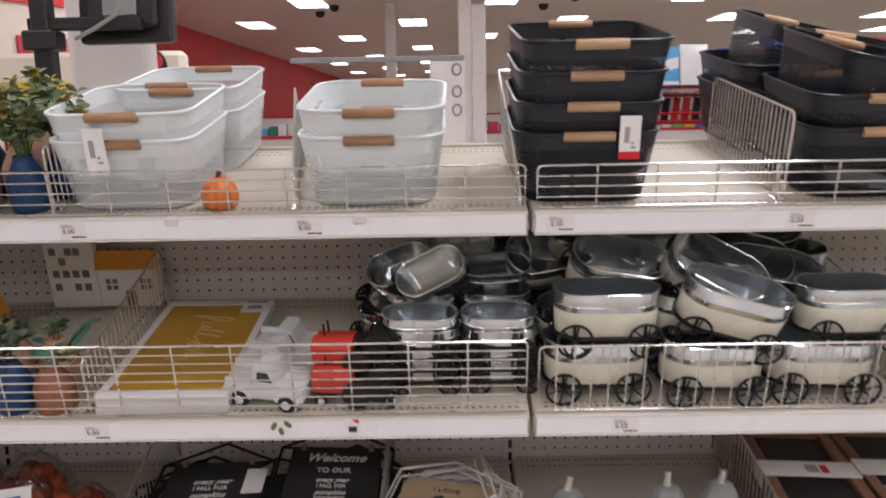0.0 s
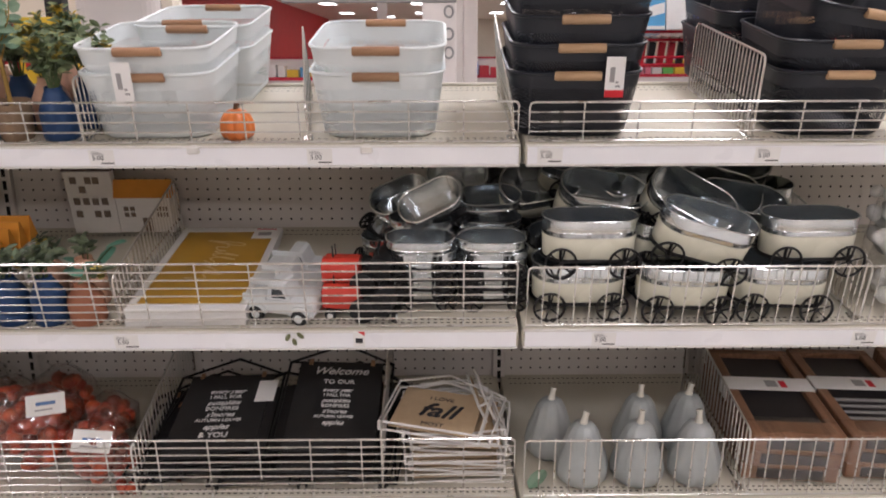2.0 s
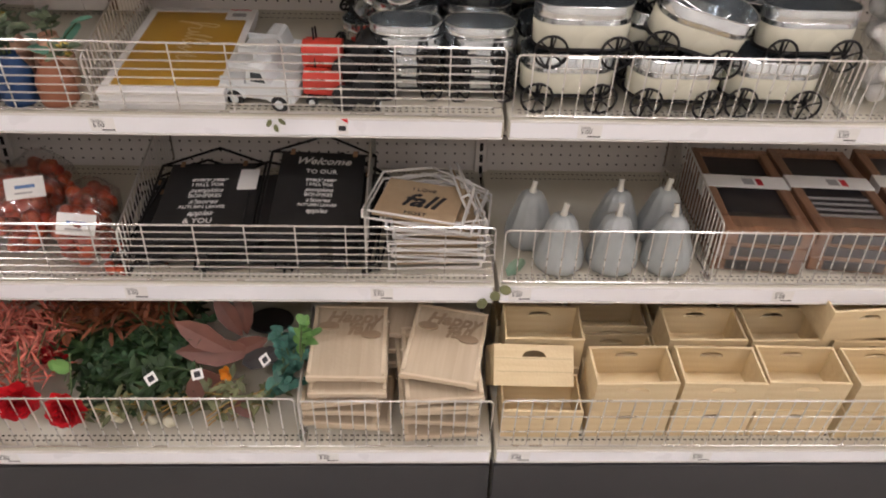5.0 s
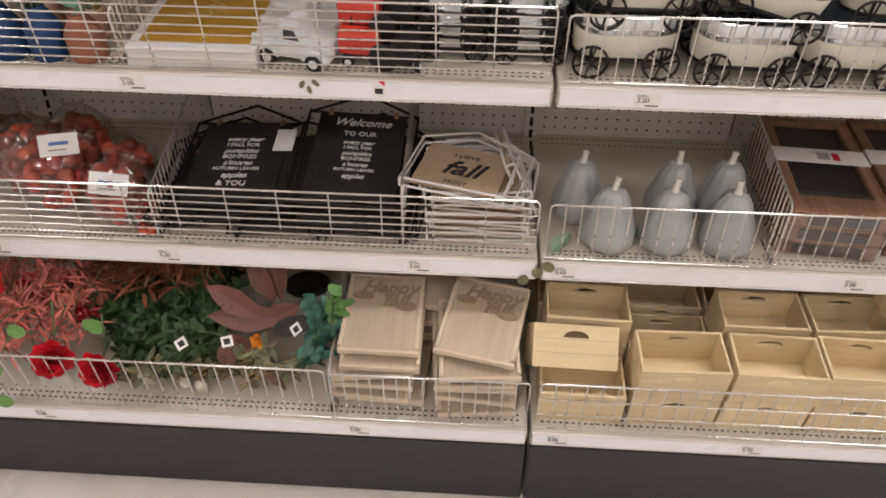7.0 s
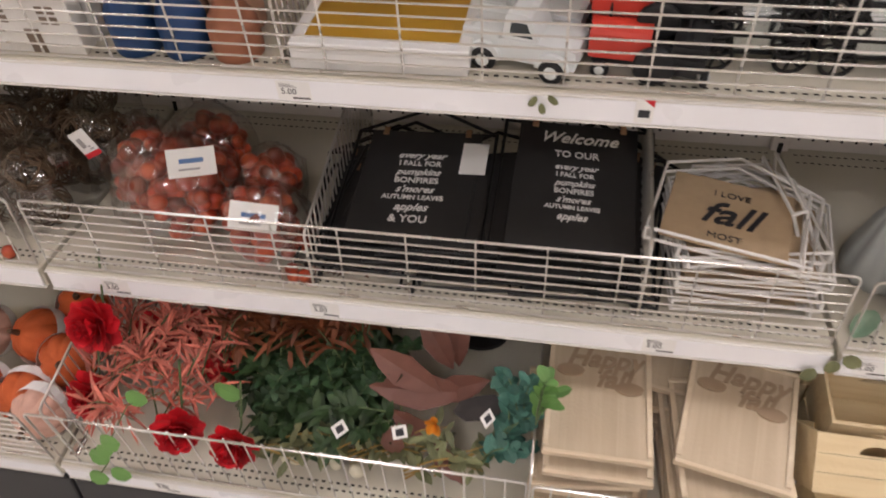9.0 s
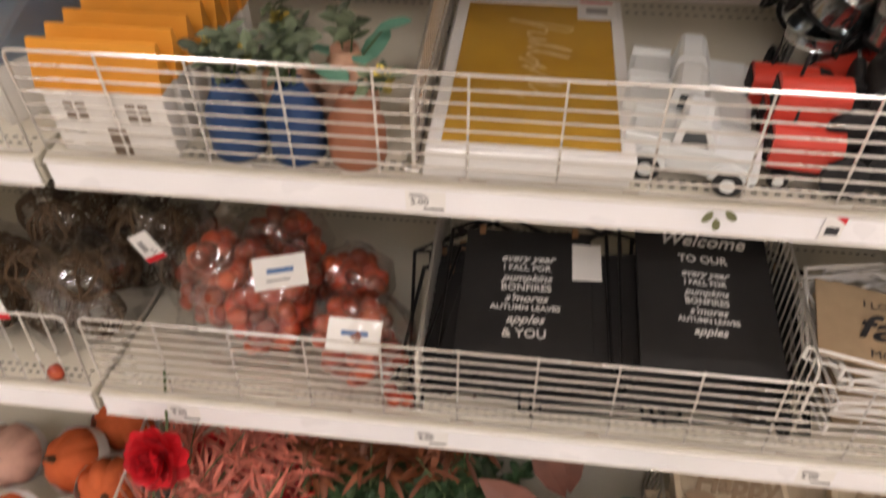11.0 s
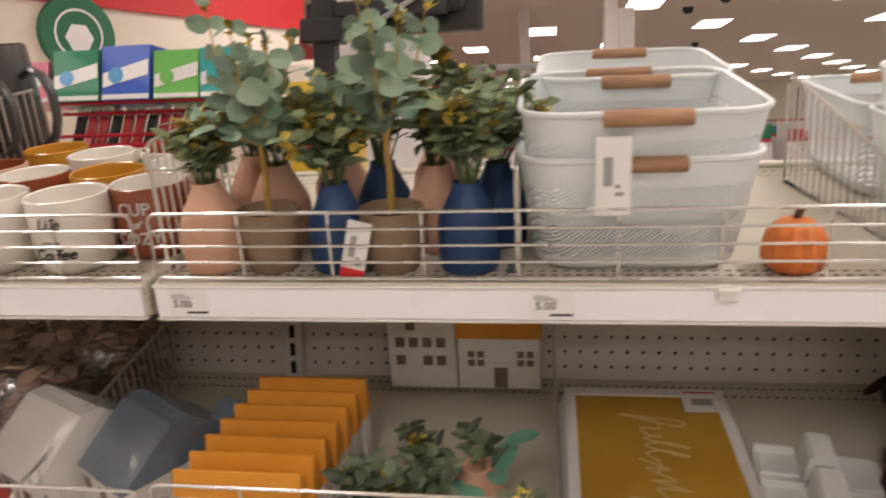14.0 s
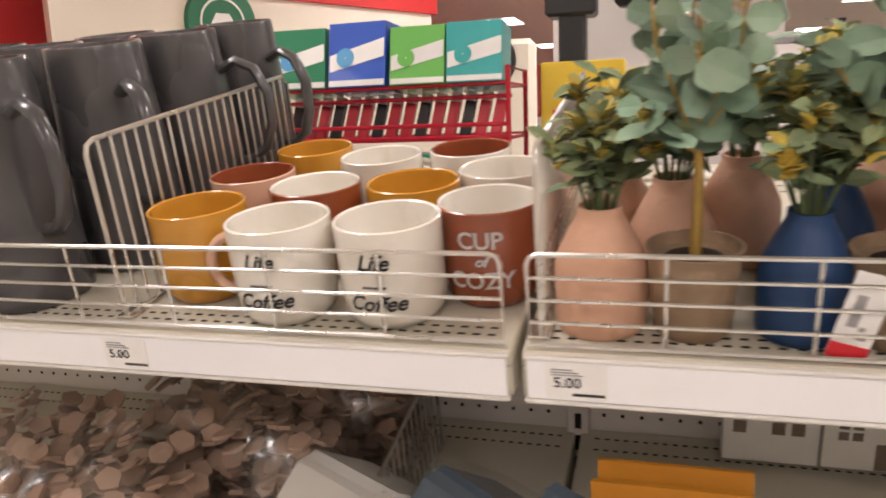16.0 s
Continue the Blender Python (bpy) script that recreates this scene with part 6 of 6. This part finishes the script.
for x, d, h, L in ((-1.064, -0.006, 0.128, 0.040), (-1.130, -0.014, 0.012, 0.036), (-1.077, -0.014, 0.044, 0.036), (-1.100, -0.010, 0.085, 0.038), (-1.019, 0.045, 0.200, 0.036), (-0.892, 0.095, 0.165, 0.040), (-0.910, 0.100, 0.150, 0.032), (-1.085, -0.008, 0.105, 0.030)):
    g = Geo()
    leaf(g, (-L / 2, 0, 0), (0.9, -0.15, random.uniform(-0.5, 0.3)), (0, -1, 0.5), L, L * 0.85, 0.12, 0.1, True)
    solo("lime_leaf", g, M_LIME, "round green artificial leaf at the shelf fence", "artificial leaf", on(4, x, d, h), "round green leaves")
g = Geo().tube([(-1.130, -0.012, 0.010), (-1.095, -0.012, 0.060), (-1.070, -0.002, 0.125), (-1.030, 0.030, 0.190), (-1.010, 0.090, 0.140)], 0.0013, 5)
solo("trailing_vine", g, M_GSTEM, "thin green vine trailing over the fence", "vine", on(4, 0, 0, 0))
M_BUD = mat("cream_cotton_bud", (0.62, 0.58, 0.44), 0.8, vary=0.12, scale=60, bump=0.3)
for x, d, h, rr in ((-0.800, 0.045, 0.066, 0.014), (-0.792, 0.050, 0.044, 0.012), (-0.690, 0.050, 0.030, 0.013), (-0.730, 0.060, 0.024, 0.011)):
    g = Geo()
    ball(g, (0, 0, 0), rr, 9, 1.2)
    solo("cotton_bud", g, M_BUD, "cream artificial bud lying among olive stems", "flower bud", on(4, x, d, h), "cream buds", smooth=True)
for i in range(8):
    pick("olive_pick", "olive green artificial stem pick lying low", -0.90 + 0.048 * i, 0.055 + 0.012 * (i % 3), 0.002, M_OLIVE, 9, 0.034, 0.013, 14, 0.13, -4 + 10 * (i % 4), False, M_TWIG)
for i, (x, d, h, rz) in enumerate(((-0.696, 0.045, 0.176, 20), (-0.602, 0.045, 0.190, -10), (-0.477, 0.09, 0.182, 25))):
    t = thing("pick_tag", "small white square price tag on a leaf pick", "price tag", on(4, x, d, h, 60, 0, rz + 30), "pick tags")
    part("card", Geo().box(-0.011, 0.011, -0.011, 0.011, 0, 0.0008), M_PAPER, t)
    part("code", Geo().box(-0.006, 0.006, -0.006, 0.006, 0.0008, 0.0012), M_INK, t)
pl = Geo().lathe([(0.001, 0.0), (0.052, 0.0), (0.057, 0.004), (0.052, 0.008), (0.001, 0.008)], 24, Matrix.Diagonal((1.0, 0.8, 1, 1)))
solo("black_plate", pl, M_CHALK, "small black oval plate lying on the shelf", "plate", on(4, -0.528, 0.375, 0.001))

# fabric pumpkins in the mug bay
M_FABRIC = mat("rust_velvet", (0.50, 0.10, 0.025), 0.8, vary=0.15, scale=70, bump=0.2)
M_FABRICP = mat("pink_velvet", (0.60, 0.36, 0.28), 0.8, vary=0.12, scale=70, bump=0.2)
for x, d, h, mt, rx, ry in ((-1.305, 0.085, 0.012, M_FABRIC, 60, 20), (-1.335, 0.20, 0.04, M_FABRIC, 30, -20), (-1.265, 0.060, 0.010, M_FABRICP, 70, 0), (-1.40, 0.09, 0.012, M_FABRIC, 40, 0), (-1.45, 0.2, 0.03, M_FABRICP, 40, 10), (-1.29, 0.29, 0.03, M_FABRIC, 20, 10), (-1.255, 0.16, 0.03, M_FABRIC, 40, 20)):
    t = thing("fabric_pumpkin", "soft velvet pumpkin with a white paper band", "fabric pumpkin", on(4, x, d, h + 0.045) @ pose(0, 0, -0.0, rx, ry, 0) @ pose(0, 0, -0.045), "fabric pumpkins")
    part("body", gourd_geo(0.052, 0.085, 8, 0.14), mt, t, smooth=True)
    part("stem", Geo().tube([(0, 0, 0.078), (0.002, 0, 0.095), (0.008, 0, 0.106)], [0.007, 0.005, 0.004], 8), M_STEM, t, smooth=True)
    part("paper_band", Geo().lathe([(0.0535, 0.020), (0.0545, 0.045)], 24), M_PAPER, t, "white paper band")

# bag of wooden cut-outs and film bundles on the second shelf
random.seed(51)
M_BISC = mat("biscuit_wood_cutout", (0.37, 0.25, 0.185), 0.7, vary=0.10, island=0.12)
for bi, (x, d) in enumerate(((-1.66, 0.12), (-1.545, 0.27), (-1.82, 0.16), (-1.66, 0.32), (-1.50, 0.40))):
    t = thing("bag_of_cutouts", "clear bag of pale brown wooden leaf cut-outs", "bag of decor", on(2, x, d), "bags of cut-outs")
    g = Geo()
    for i in range(230):
        mm = pose(random.uniform(-0.075, 0.075), random.uniform(-0.085, 0.085), random.uniform(0.015, 0.165), random.uniform(-35, 35), random.uniform(-35, 35), random.uniform(0, 360))
        n = 10
        pts = [(0.0135 * (1 if k % 2 else 0.86) * math.cos(2 * math.pi * k / n), 0.0135 * (1 if k % 2 else 0.86) * math.sin(2 * math.pi * k / n)) for k in range(n)]
        v = [mm @ Vector((a, b, z)) for z in (0, 0.004) for a, b in pts]
        g.add(v, [tuple(range(n))[::-1], tuple(range(n, 2 * n))] + [(k, (k + 1) % n, n + (k + 1) % n, n + k) for k in range(n)])
    tagged(part("cutout_fill", g, M_BISC, t, "wooden leaf cut-outs"), kind="stuff")
    part("bag", film_bag(0.19, 0.21, 0.20, 0.08), M_SLEEVE, t, "clear plastic bag", smooth=True)
for x, d, h in ((0.76, 0.09, 0.0), (0.80, 0.18, 0.05), (0.86, 0.08, 0.03)):
    t = thing("wrapped_bundle", "film-wrapped bundle of white cotton decor with a red mark", "bag of decor", on(2, x, d, h), "wrapped bundles")
    g = Geo()
    for i in range(26):
        ball(g, (random.uniform(-0.045, 0.045), random.uniform(-0.045, 0.045), random.uniform(0.02, 0.15)), random.uniform(0.014, 0.024), 8, 0.8)
    tagged(part("cotton", g, M_PAPER, t, smooth=True), kind="stuff")
    part("bag", film_bag(0.125, 0.125, 0.19, 0.16), M_FILM, t, "clear plastic film", smooth=True)
    part("red_mark", Geo().box(-0.035, -0.022, -0.068, -0.066, 0.085, 0.115), M_TAGRED, t)

# loose bits on the price strips
g = Geo()
for p, dv in (((0, 0, 0), (0.2, -0.1, -1)), ((0.008, 0, 0.012), (0.7, -0.2, -0.6)), ((-0.006, 0, 0.01), (-0.5, -0.2, -0.9))):
    leaf(g, p, dv, (0, -1, 0.2), 0.017, 0.009, 0.2, 0.1, True)
solo("loose_leaf", g, M_OLIVE, "dry olive leaf sprig caught on the price strip", "leaf", on(2, -0.435, -0.010, -0.012))
g = Geo()
for p, dv in (((0, 0, 0), (0.1, -0.1, -1)), ((-0.02, 0, -0.02), (-0.4, -0.2, -0.9)), ((0.01, 0, 0.01), (0.8, -0.3, -0.3))):
    leaf(g, p, dv, (0, -1, 0.2), 0.026, 0.022, 0.1, 0.1, True)
solo("loose_leaf", g, M_OLIVE, "dry olive leaf sprig hanging at the bay joint", "leaf", on(3, -0.005, -0.010, -0.008))
for k, x in ((2, -0.310),):
    t = thing("strip_tag", "small white tag with red corner clipped to the strip", "price tag", on(k, x, -0.006, -0.018, 90))
    part("card", Geo().box(-0.011, 0.011, -0.016, 0.018, 0, 0.001), M_PAPER, t)
    part("red_corner", Geo().add([(-0.002, 0.018, 0.0014), (0.011, 0.018, 0.0014), (0.011, 0.008, 0.0014)], [(0, 2, 1)]), M_TAGRED, t)
    part("print", Geo().box(-0.007, 0.007, -0.008, 0.003, 0.001, 0.0014), M_INK, t)
for x, k in ((-0.288, 1), (-0.605, 1)):
    t = thing("strip_clip", "small clear plastic clip on the shelf edge", "clip", on(k, x, -0.008, -0.008, 0, 0, 4))
    part("jaw", Geo().box(-0.011, 0.011, -0.004, 0.004, -0.006, 0.008, 0.002), M_RAIL, t)
    part("lever", Geo().box(-0.006, 0.006, 0.004, 0.016, 0.004, 0.008, 0.001), M_RAIL, t)
# ---- checkout side and store beyond ----
random.seed(61)
M_COUNTER = mat("grey_checkout_laminate", (0.50, 0.48, 0.46), 0.4, vary=0.04, scale=8)
M_REDW = mat("red_enamel_wire", (0.45, 0.012, 0.03), 0.35, vary=0.06)
M_BLACKP = mat("black_plastic", (0.020, 0.020, 0.022), 0.4, vary=0.08)
M_CABLE = mat("grey_cable", (0.28, 0.28, 0.28), 0.5)
PACK = [mat("carton_" + n, c, 0.3, vary=0.06, coat=0.3) for n, c in (("green", (0.02, 0.22, 0.11)), ("blue", (0.03, 0.10, 0.50)), ("lime", (0.14, 0.46, 0.10)), ("teal", (0.03, 0.36, 0.36)), ("sky", (0.10, 0.35, 0.62)), ("white", (0.75, 0.74, 0.72)), ("red", (0.55, 0.03, 0.05)), ("pink", (0.70, 0.22, 0.30)), ("yellow", (0.70, 0.48, 0.04)))]

counter = thing("checkout_counter", "grey laminate checkout counter behind the shelving", "counter", pose(0, 0, 0), kind="structure")
part("carcass", Geo().box(-2.40, 1.20, 0.70, 1.06, 0.0, 1.30, 0.004), M_COUNTER, counter)
part("top", Geo().box(-2.42, 1.22, 0.68, 1.08, 1.30, 1.325, 0.004), M_SHELF, counter)


def gum_rack(x0, x1, z, boxes):
    t = thing("wire_rack", "red enamelled wire checkout rack holding small packs", "wire rack", pose(0, 0.76, z), "red wire racks")
    for zz, yy in ((0.0, 0.0), (0.085, 0.0), (0.02, 0.0), (0.065, 0.03), (0.085, 0.16), (-0.075, -0.02), (0.0, 0.16)):
        part("rail", Geo().tube([(x0, yy, zz), (x1, yy, zz)], 0.0035, 6), M_REDW, t, smooth=True)
    for x in (x0, x1):
        part("end_frame", Geo().tube([(x, 0, -0.10), (x, 0, 0.11), (x, 0.16, 0.11), (x, 0.16, -0.10)], 0.0045, 6, True), M_REDW, t, smooth=True)
    part("tray", Geo().box(x0, x1, 0.0, 0.16, -0.006, 0.0).box(x0, x1, -0.002, 0.16, 0.083, 0.087), M_REDW, t)
    n = int((x1 - x0) / 0.027)
    for i in range(n):
        p = thing("gum_pack", "small dark red gum pack leaning in the wire rack", "gum pack", pose(x0 + 0.016 + i * (x1 - x0 - 0.02) / n, 0.795, z + 0.002, -14, 10, 0), "small gum packs")
        part("wrapper", Geo().box(-0.009, 0.009, 0, 0.012, 0, 0.076, 0.001), PACK[6] if i % 3 else M_BLACKP, p)
        part("foil_edge", Geo().box(-0.009, 0.009, -0.0008, 0, 0.060, 0.076), M_RAIL, p)
    for bx, w, h, ci, tilt in boxes:
        c = thing("gum_carton", "small printed gum display carton on the red rack", "carton", pose(bx, 0.752, z + 0.0885, -10, 0, tilt), "gum cartons")
        g = Geo()
        d = 0.085
        g.add([(-w / 2, 0, 0), (w / 2, 0, 0), (w / 2, d, 0), (-w / 2, d, 0), (-w / 2, 0, h * 0.92), (w / 2, 0, h * 0.92), (w / 2, d, h), (-w / 2, d, h)],
              [(0, 3, 2, 1), (4, 5, 6, 7), (0, 1, 5, 4), (1, 2, 6, 5), (2, 3, 7, 6), (3, 0, 4, 7)])
        part("box", g, PACK[ci], c)
        part("slash", Geo().add([(-w * 0.48, -0.0008, h * 0.22), (w * 0.48, -0.0008, h * 0.42), (w * 0.48, -0.0008, h * 0.68), (-w * 0.48, -0.0008, h * 0.46)], [(0, 1, 2, 3)]), M_PAPER if ci in (0, 1) else PACK[5], c, "pale slanted flash")
        part("emblem", Geo().lathe([(0.001, 0), (w * 0.16, 0)], 16, pose(-w * 0.2, -0.0016, h * 0.42, 90)), PACK[4] if ci < 2 else PACK[ci], c)
        part("foot_band", Geo().box(-w * 0.49, w * 0.49, -0.0012, 0, 0.002, h * 0.10), PACK[5], c)
    return t


gum_rack(-1.772, -1.352, 1.398, ((-1.716, 0.096, 0.112, 0, 2), (-1.610, 0.104, 0.118, 1, -3), (-1.503, 0.094, 0.104, 2, 0), (-1.406, 0.092, 0.106, 3, 2), (-1.815, 0.075, 0.09, 7, 0)))
gum_rack(0.320, 1.05, 1.385, ((0.395, 0.085, 0.105, 4, 0), (0.475, 0.07, 0.110, 5, 3), (0.58, 0.09, 0.10, 1, 0), (0.72, 0.10, 0.14, 1, 0), (0.83, 0.10, 0.13, 2, 0), (0.94, 0.09, 0.12, 6, 0)))
for x, ci in ((-1.70, 0), (-1.625, 0), (-1.55, 3), (-1.475, 0)):
    p = thing("gum_carton", "flat green gum carton lying below the rack", "carton", pose(x, 0.75, 1.327, 0, 0, 3), "gum cartons")
    part("box", Geo().box(-0.035, 0.035, 0, 0.09, 0, 0.045, 0.001), PACK[ci], p)
    part("slash", Geo().box(-0.02, 0.02, -0.001, 0, 0.012, 0.03), M_PAPER, p)
p = thing("snack_box", "tall yellow snack box standing on the counter", "carton", pose(-1.245, 0.86, 1.327))
part("box", Geo().box(-0.07, 0.07, 0, 0.10, 0, 0.19, 0.002), PACK[8], p)
part("print", Geo().box(-0.05, 0.05, -0.001, 0, 0.05, 0.11), PACK[6], p)

mon = thing("register_monitor", "black register monitor on a pole arm, seen from behind", "monitor", pose(0, 0, 0))
part("pole", Geo().box(-1.305, -1.255, 1.02, 1.07, 1.325, 2.30, 0.004), M_BLACKP, mon)
part("arm", Geo().box(-1.32, -1.00, 1.03, 1.065, 1.665, 1.700, 0.004), M_BLACKP, mon)
part("clamp", Geo().box(-1.33, -1.235, 1.01, 1.08, 1.610, 1.665, 0.006), M_BLACKP, mon)
scr = part("screen_case", Geo().box(-0.142, 0.142, -0.02, 0.02, 0.0, 0.30, 0.008).box(-0.105, 0.105, -0.04, -0.02, 0.04, 0.22, 0.012), M_BLACKP, mon, m=pose(-1.065, 1.105, 1.632, -4, 0, -6))
part("mount_plate", Geo().box(-0.05, 0.05, -0.05, -0.04, 0.07, 0.17, 0.003), M_CABLE, scr)
part("vent_strip", Geo().box(-0.09, -0.02, -0.0415, -0.04, 0.045, 0.06), M_CABLE, scr)
part("cable", Geo().tube([(-1.18, 1.02, 1.64), (-1.12, 1.01, 1.665), (-1.06, 1.01, 1.70), (-1.03, 1.02, 1.76), (-1.035, 1.04, 1.83)], 0.006, 6), M_CABLE, mon, "grey cable", smooth=True)

post = thing("lane_post", "white rounded checkout lane post", "post", pose(-1.225, 1.36, 0))
part("shaft", Geo().rings([oval(0.27, 0.10, 0.04, z, 4) for z in (0.0, 2.75)], True, True), M_COL, post, smooth=False)

# cafe corner: cream wall with a red top band and a round green sign
wall_m = Matrix.Translation((-5.6, 4.4, 0)) @ pose(0, 0, 0, 0, 0, math.degrees(math.atan2(3.6, 2.0)))
cafe = thing("cafe_wall", "cream cafe wall with a red band along its top", "wall", wall_m, kind="structure")
part("panel", Geo().box(0.0, 4.05, 0.0, 0.12, 0.0, 2.58), M_WALL, cafe)
part("red_band", Geo().box(-0.02, 4.10, -0.05, 0.14, 2.58, 2.98), M_RED, cafe)
M_GREENS = mat("green_sign_face", (0.02, 0.16, 0.08), 0.4, vary=0.05)
sg = thing("round_sign", "round green and white cafe sign on the wall", "sign", wall_m @ pose(1.42, -0.03, 2.32, 90))
part("disc", Geo().lathe([(0.001, 0.03), (0.33, 0.03), (0.34, 0.02), (0.34, -0.03)], 40, cap1=True), M_GREENS, sg)
part("ring", Geo().lathe([(0.20, 0.032), (0.205, 0.034), (0.215, 0.034), (0.22, 0.032)], 40), M_PAPER, sg)
part("centre_shape", Geo().lathe([(0.001, 0.034), (0.13, 0.034)], 6, pose(0, -0.03, 0)), M_PAPER, sg)
for u, c in ((2.55, 6), (2.9, 7)):
    s2 = thing("menu_sign", "small red poster on the cafe wall", "sign", wall_m @ pose(u, -0.012, 2.1, 90))
    part("board", Geo().box(-0.14, 0.14, -0.16, 0.16, 0, 0.02, 0.005), PACK[c], s2)
tagged(part("wall_cafe_low", Geo().box(-6.2, -1.77, 3.60, 3.72, 0, 1.83, 0.03), M_WALL, None), "cream low wall round the cafe seating", "wall", kind="structure")
ov = thing("oval_sign", "dark oval sign with a red top on the low wall", "sign", pose(-1.93, 3.585, 1.72, 90))
part("plaque", Geo().lathe([(0.001, 0.012), (0.062, 0.012), (0.066, 0.0)], 28, Matrix.Diagonal((1, 1.65, 1, 1))), M_BLACKP, ov)
part("red_top", Geo().lathe([(0.001, 0.014), (0.045, 0.014)], 20, Matrix.Translation((0, 0.045, 0))), M_RED, ov)
part("pale_print", Geo().box(-0.035, 0.035, -0.055, -0.015, 0.012, 0.0145), M_RAIL, ov)

col = thing("store_column", "white boxed store column reaching the ceiling", "column", pose(0.15, 11.0, 0), kind="structure")
part("shaft", Geo().box(-0.10, 0.10, 0, 0.4, 0, CEIL, 0.01), M_COL, col)
part("cladding", Geo().box(0.10, 0.33, -0.03, 0.42, 0.9, 3.1, 0.02), M_COL, col)
tagged(part("store_column", Geo().box(-1.3, -1.12, 13.5, 13.8, 0, CEIL, 0.01), M_COL, None), "white painted store column", "column", kind="structure")
rail = thing("lane_rail", "grey metal lane rail with a drilled end panel", "rail", pose(0, 6.0, 0))
part("top_bar", Geo().box(-1.60, 0.02, -0.03, 0.03, 1.90, 1.95, 0.008), M_CABLE, rail)
part("panel", Geo().box(-0.30, 0.02, -0.02, 0.02, 0.0, 1.90, 0.008), M_COL, rail)
for z in (1.82, 1.62, 1.45):
    part("ring", Geo().tube([(-0.05 + 0.04 * math.cos(a * math.pi / 8), -0.024, z + 0.05 * math.sin(a * math.pi / 8)) for a in range(16)], 0.011, 6, True), M_CABLE, rail)

cam_dome = mesh_of("dome", Geo().lathe([(0.10, 0.0), (0.10, -0.03), (0.085, -0.08), (0.05, -0.11), (0.004, -0.12)], 16, cap1=True), M_BLACKP, True)
for x, y in ((1.77, 14.1), (3.1, 20.6), (2.0, 10.0), (-2.3, 13.8), (-2.7, 14.6), (2.2, 13.0)):
    t = thing("ceiling_camera", "black dome security camera under the ceiling", "camera", pose(x, y, CEIL), "ceiling cameras")
    part("dome", cam_dome, None, t)

# low displays far off
M_TRIM = mat("red_display_trim", (0.50, 0.02, 0.05), 0.4)
for gx, gy, wdt in ((1.2, 12.2, 3.2), (4.6, 12.4, 3.0), (8.0, 13.0, 3.0), (-2.6, 11.0, 2.6), (3.0, 16.5, 4.0), (7.5, 17.5, 4.0), (-1.5, 16.0, 3.0), (1.5, 22.0, 5.0), (7.5, 24.0, 5.0), (-3.0, 22.0, 3.0)):
    t = thing("display_unit", "low white store display with a red trim and packs", "display unit", pose(gx, gy, 0), "store displays")
    part("plinth", Geo().box(-wdt / 2, wdt / 2, 0, 0.6, 0, 1.08, 0.01), M_COL, t)
    part("trim", Geo().box(-wdt / 2, wdt / 2, -0.02, 0.0, 1.06, 1.11), M_TRIM, t)
    part("header", Geo().box(-wdt / 2, wdt / 2, 0.5, 0.6, 1.08, 1.42), M_COL, t)
    part("header_trim", Geo().box(-wdt / 2, wdt / 2, 0.48, 0.5, 1.39, 1.42), M_TRIM, t)
    x = -wdt / 2 + 0.1
    while x < wdt / 2 - 0.15:
        w = random.uniform(0.12, 0.24)
        p = thing("store_pack", "coloured pack standing on a far display", "pack", pose(gx + x, gy, 1.085), "far packs")
        part("box", Geo().box(0, w - 0.03, 0.05, 0.3, 0, random.uniform(0.14, 0.27), 0.005), random.choice(PACK), p)
        x += w
for x, y in ((2.6, 20.0), (6.2, 22.0), (0.6, 25.0), (4.6, 15.0), (9.0, 19.0)):
    p = thing("sign_pole", "thin metal sign pole standing on the floor", "pole", pose(x, y, 0), "sign poles")
    part("shaft", Geo().box(-0.03, 0.03, -0.03, 0.03, 0, 2.3, 0.004), M_CABLE, p)
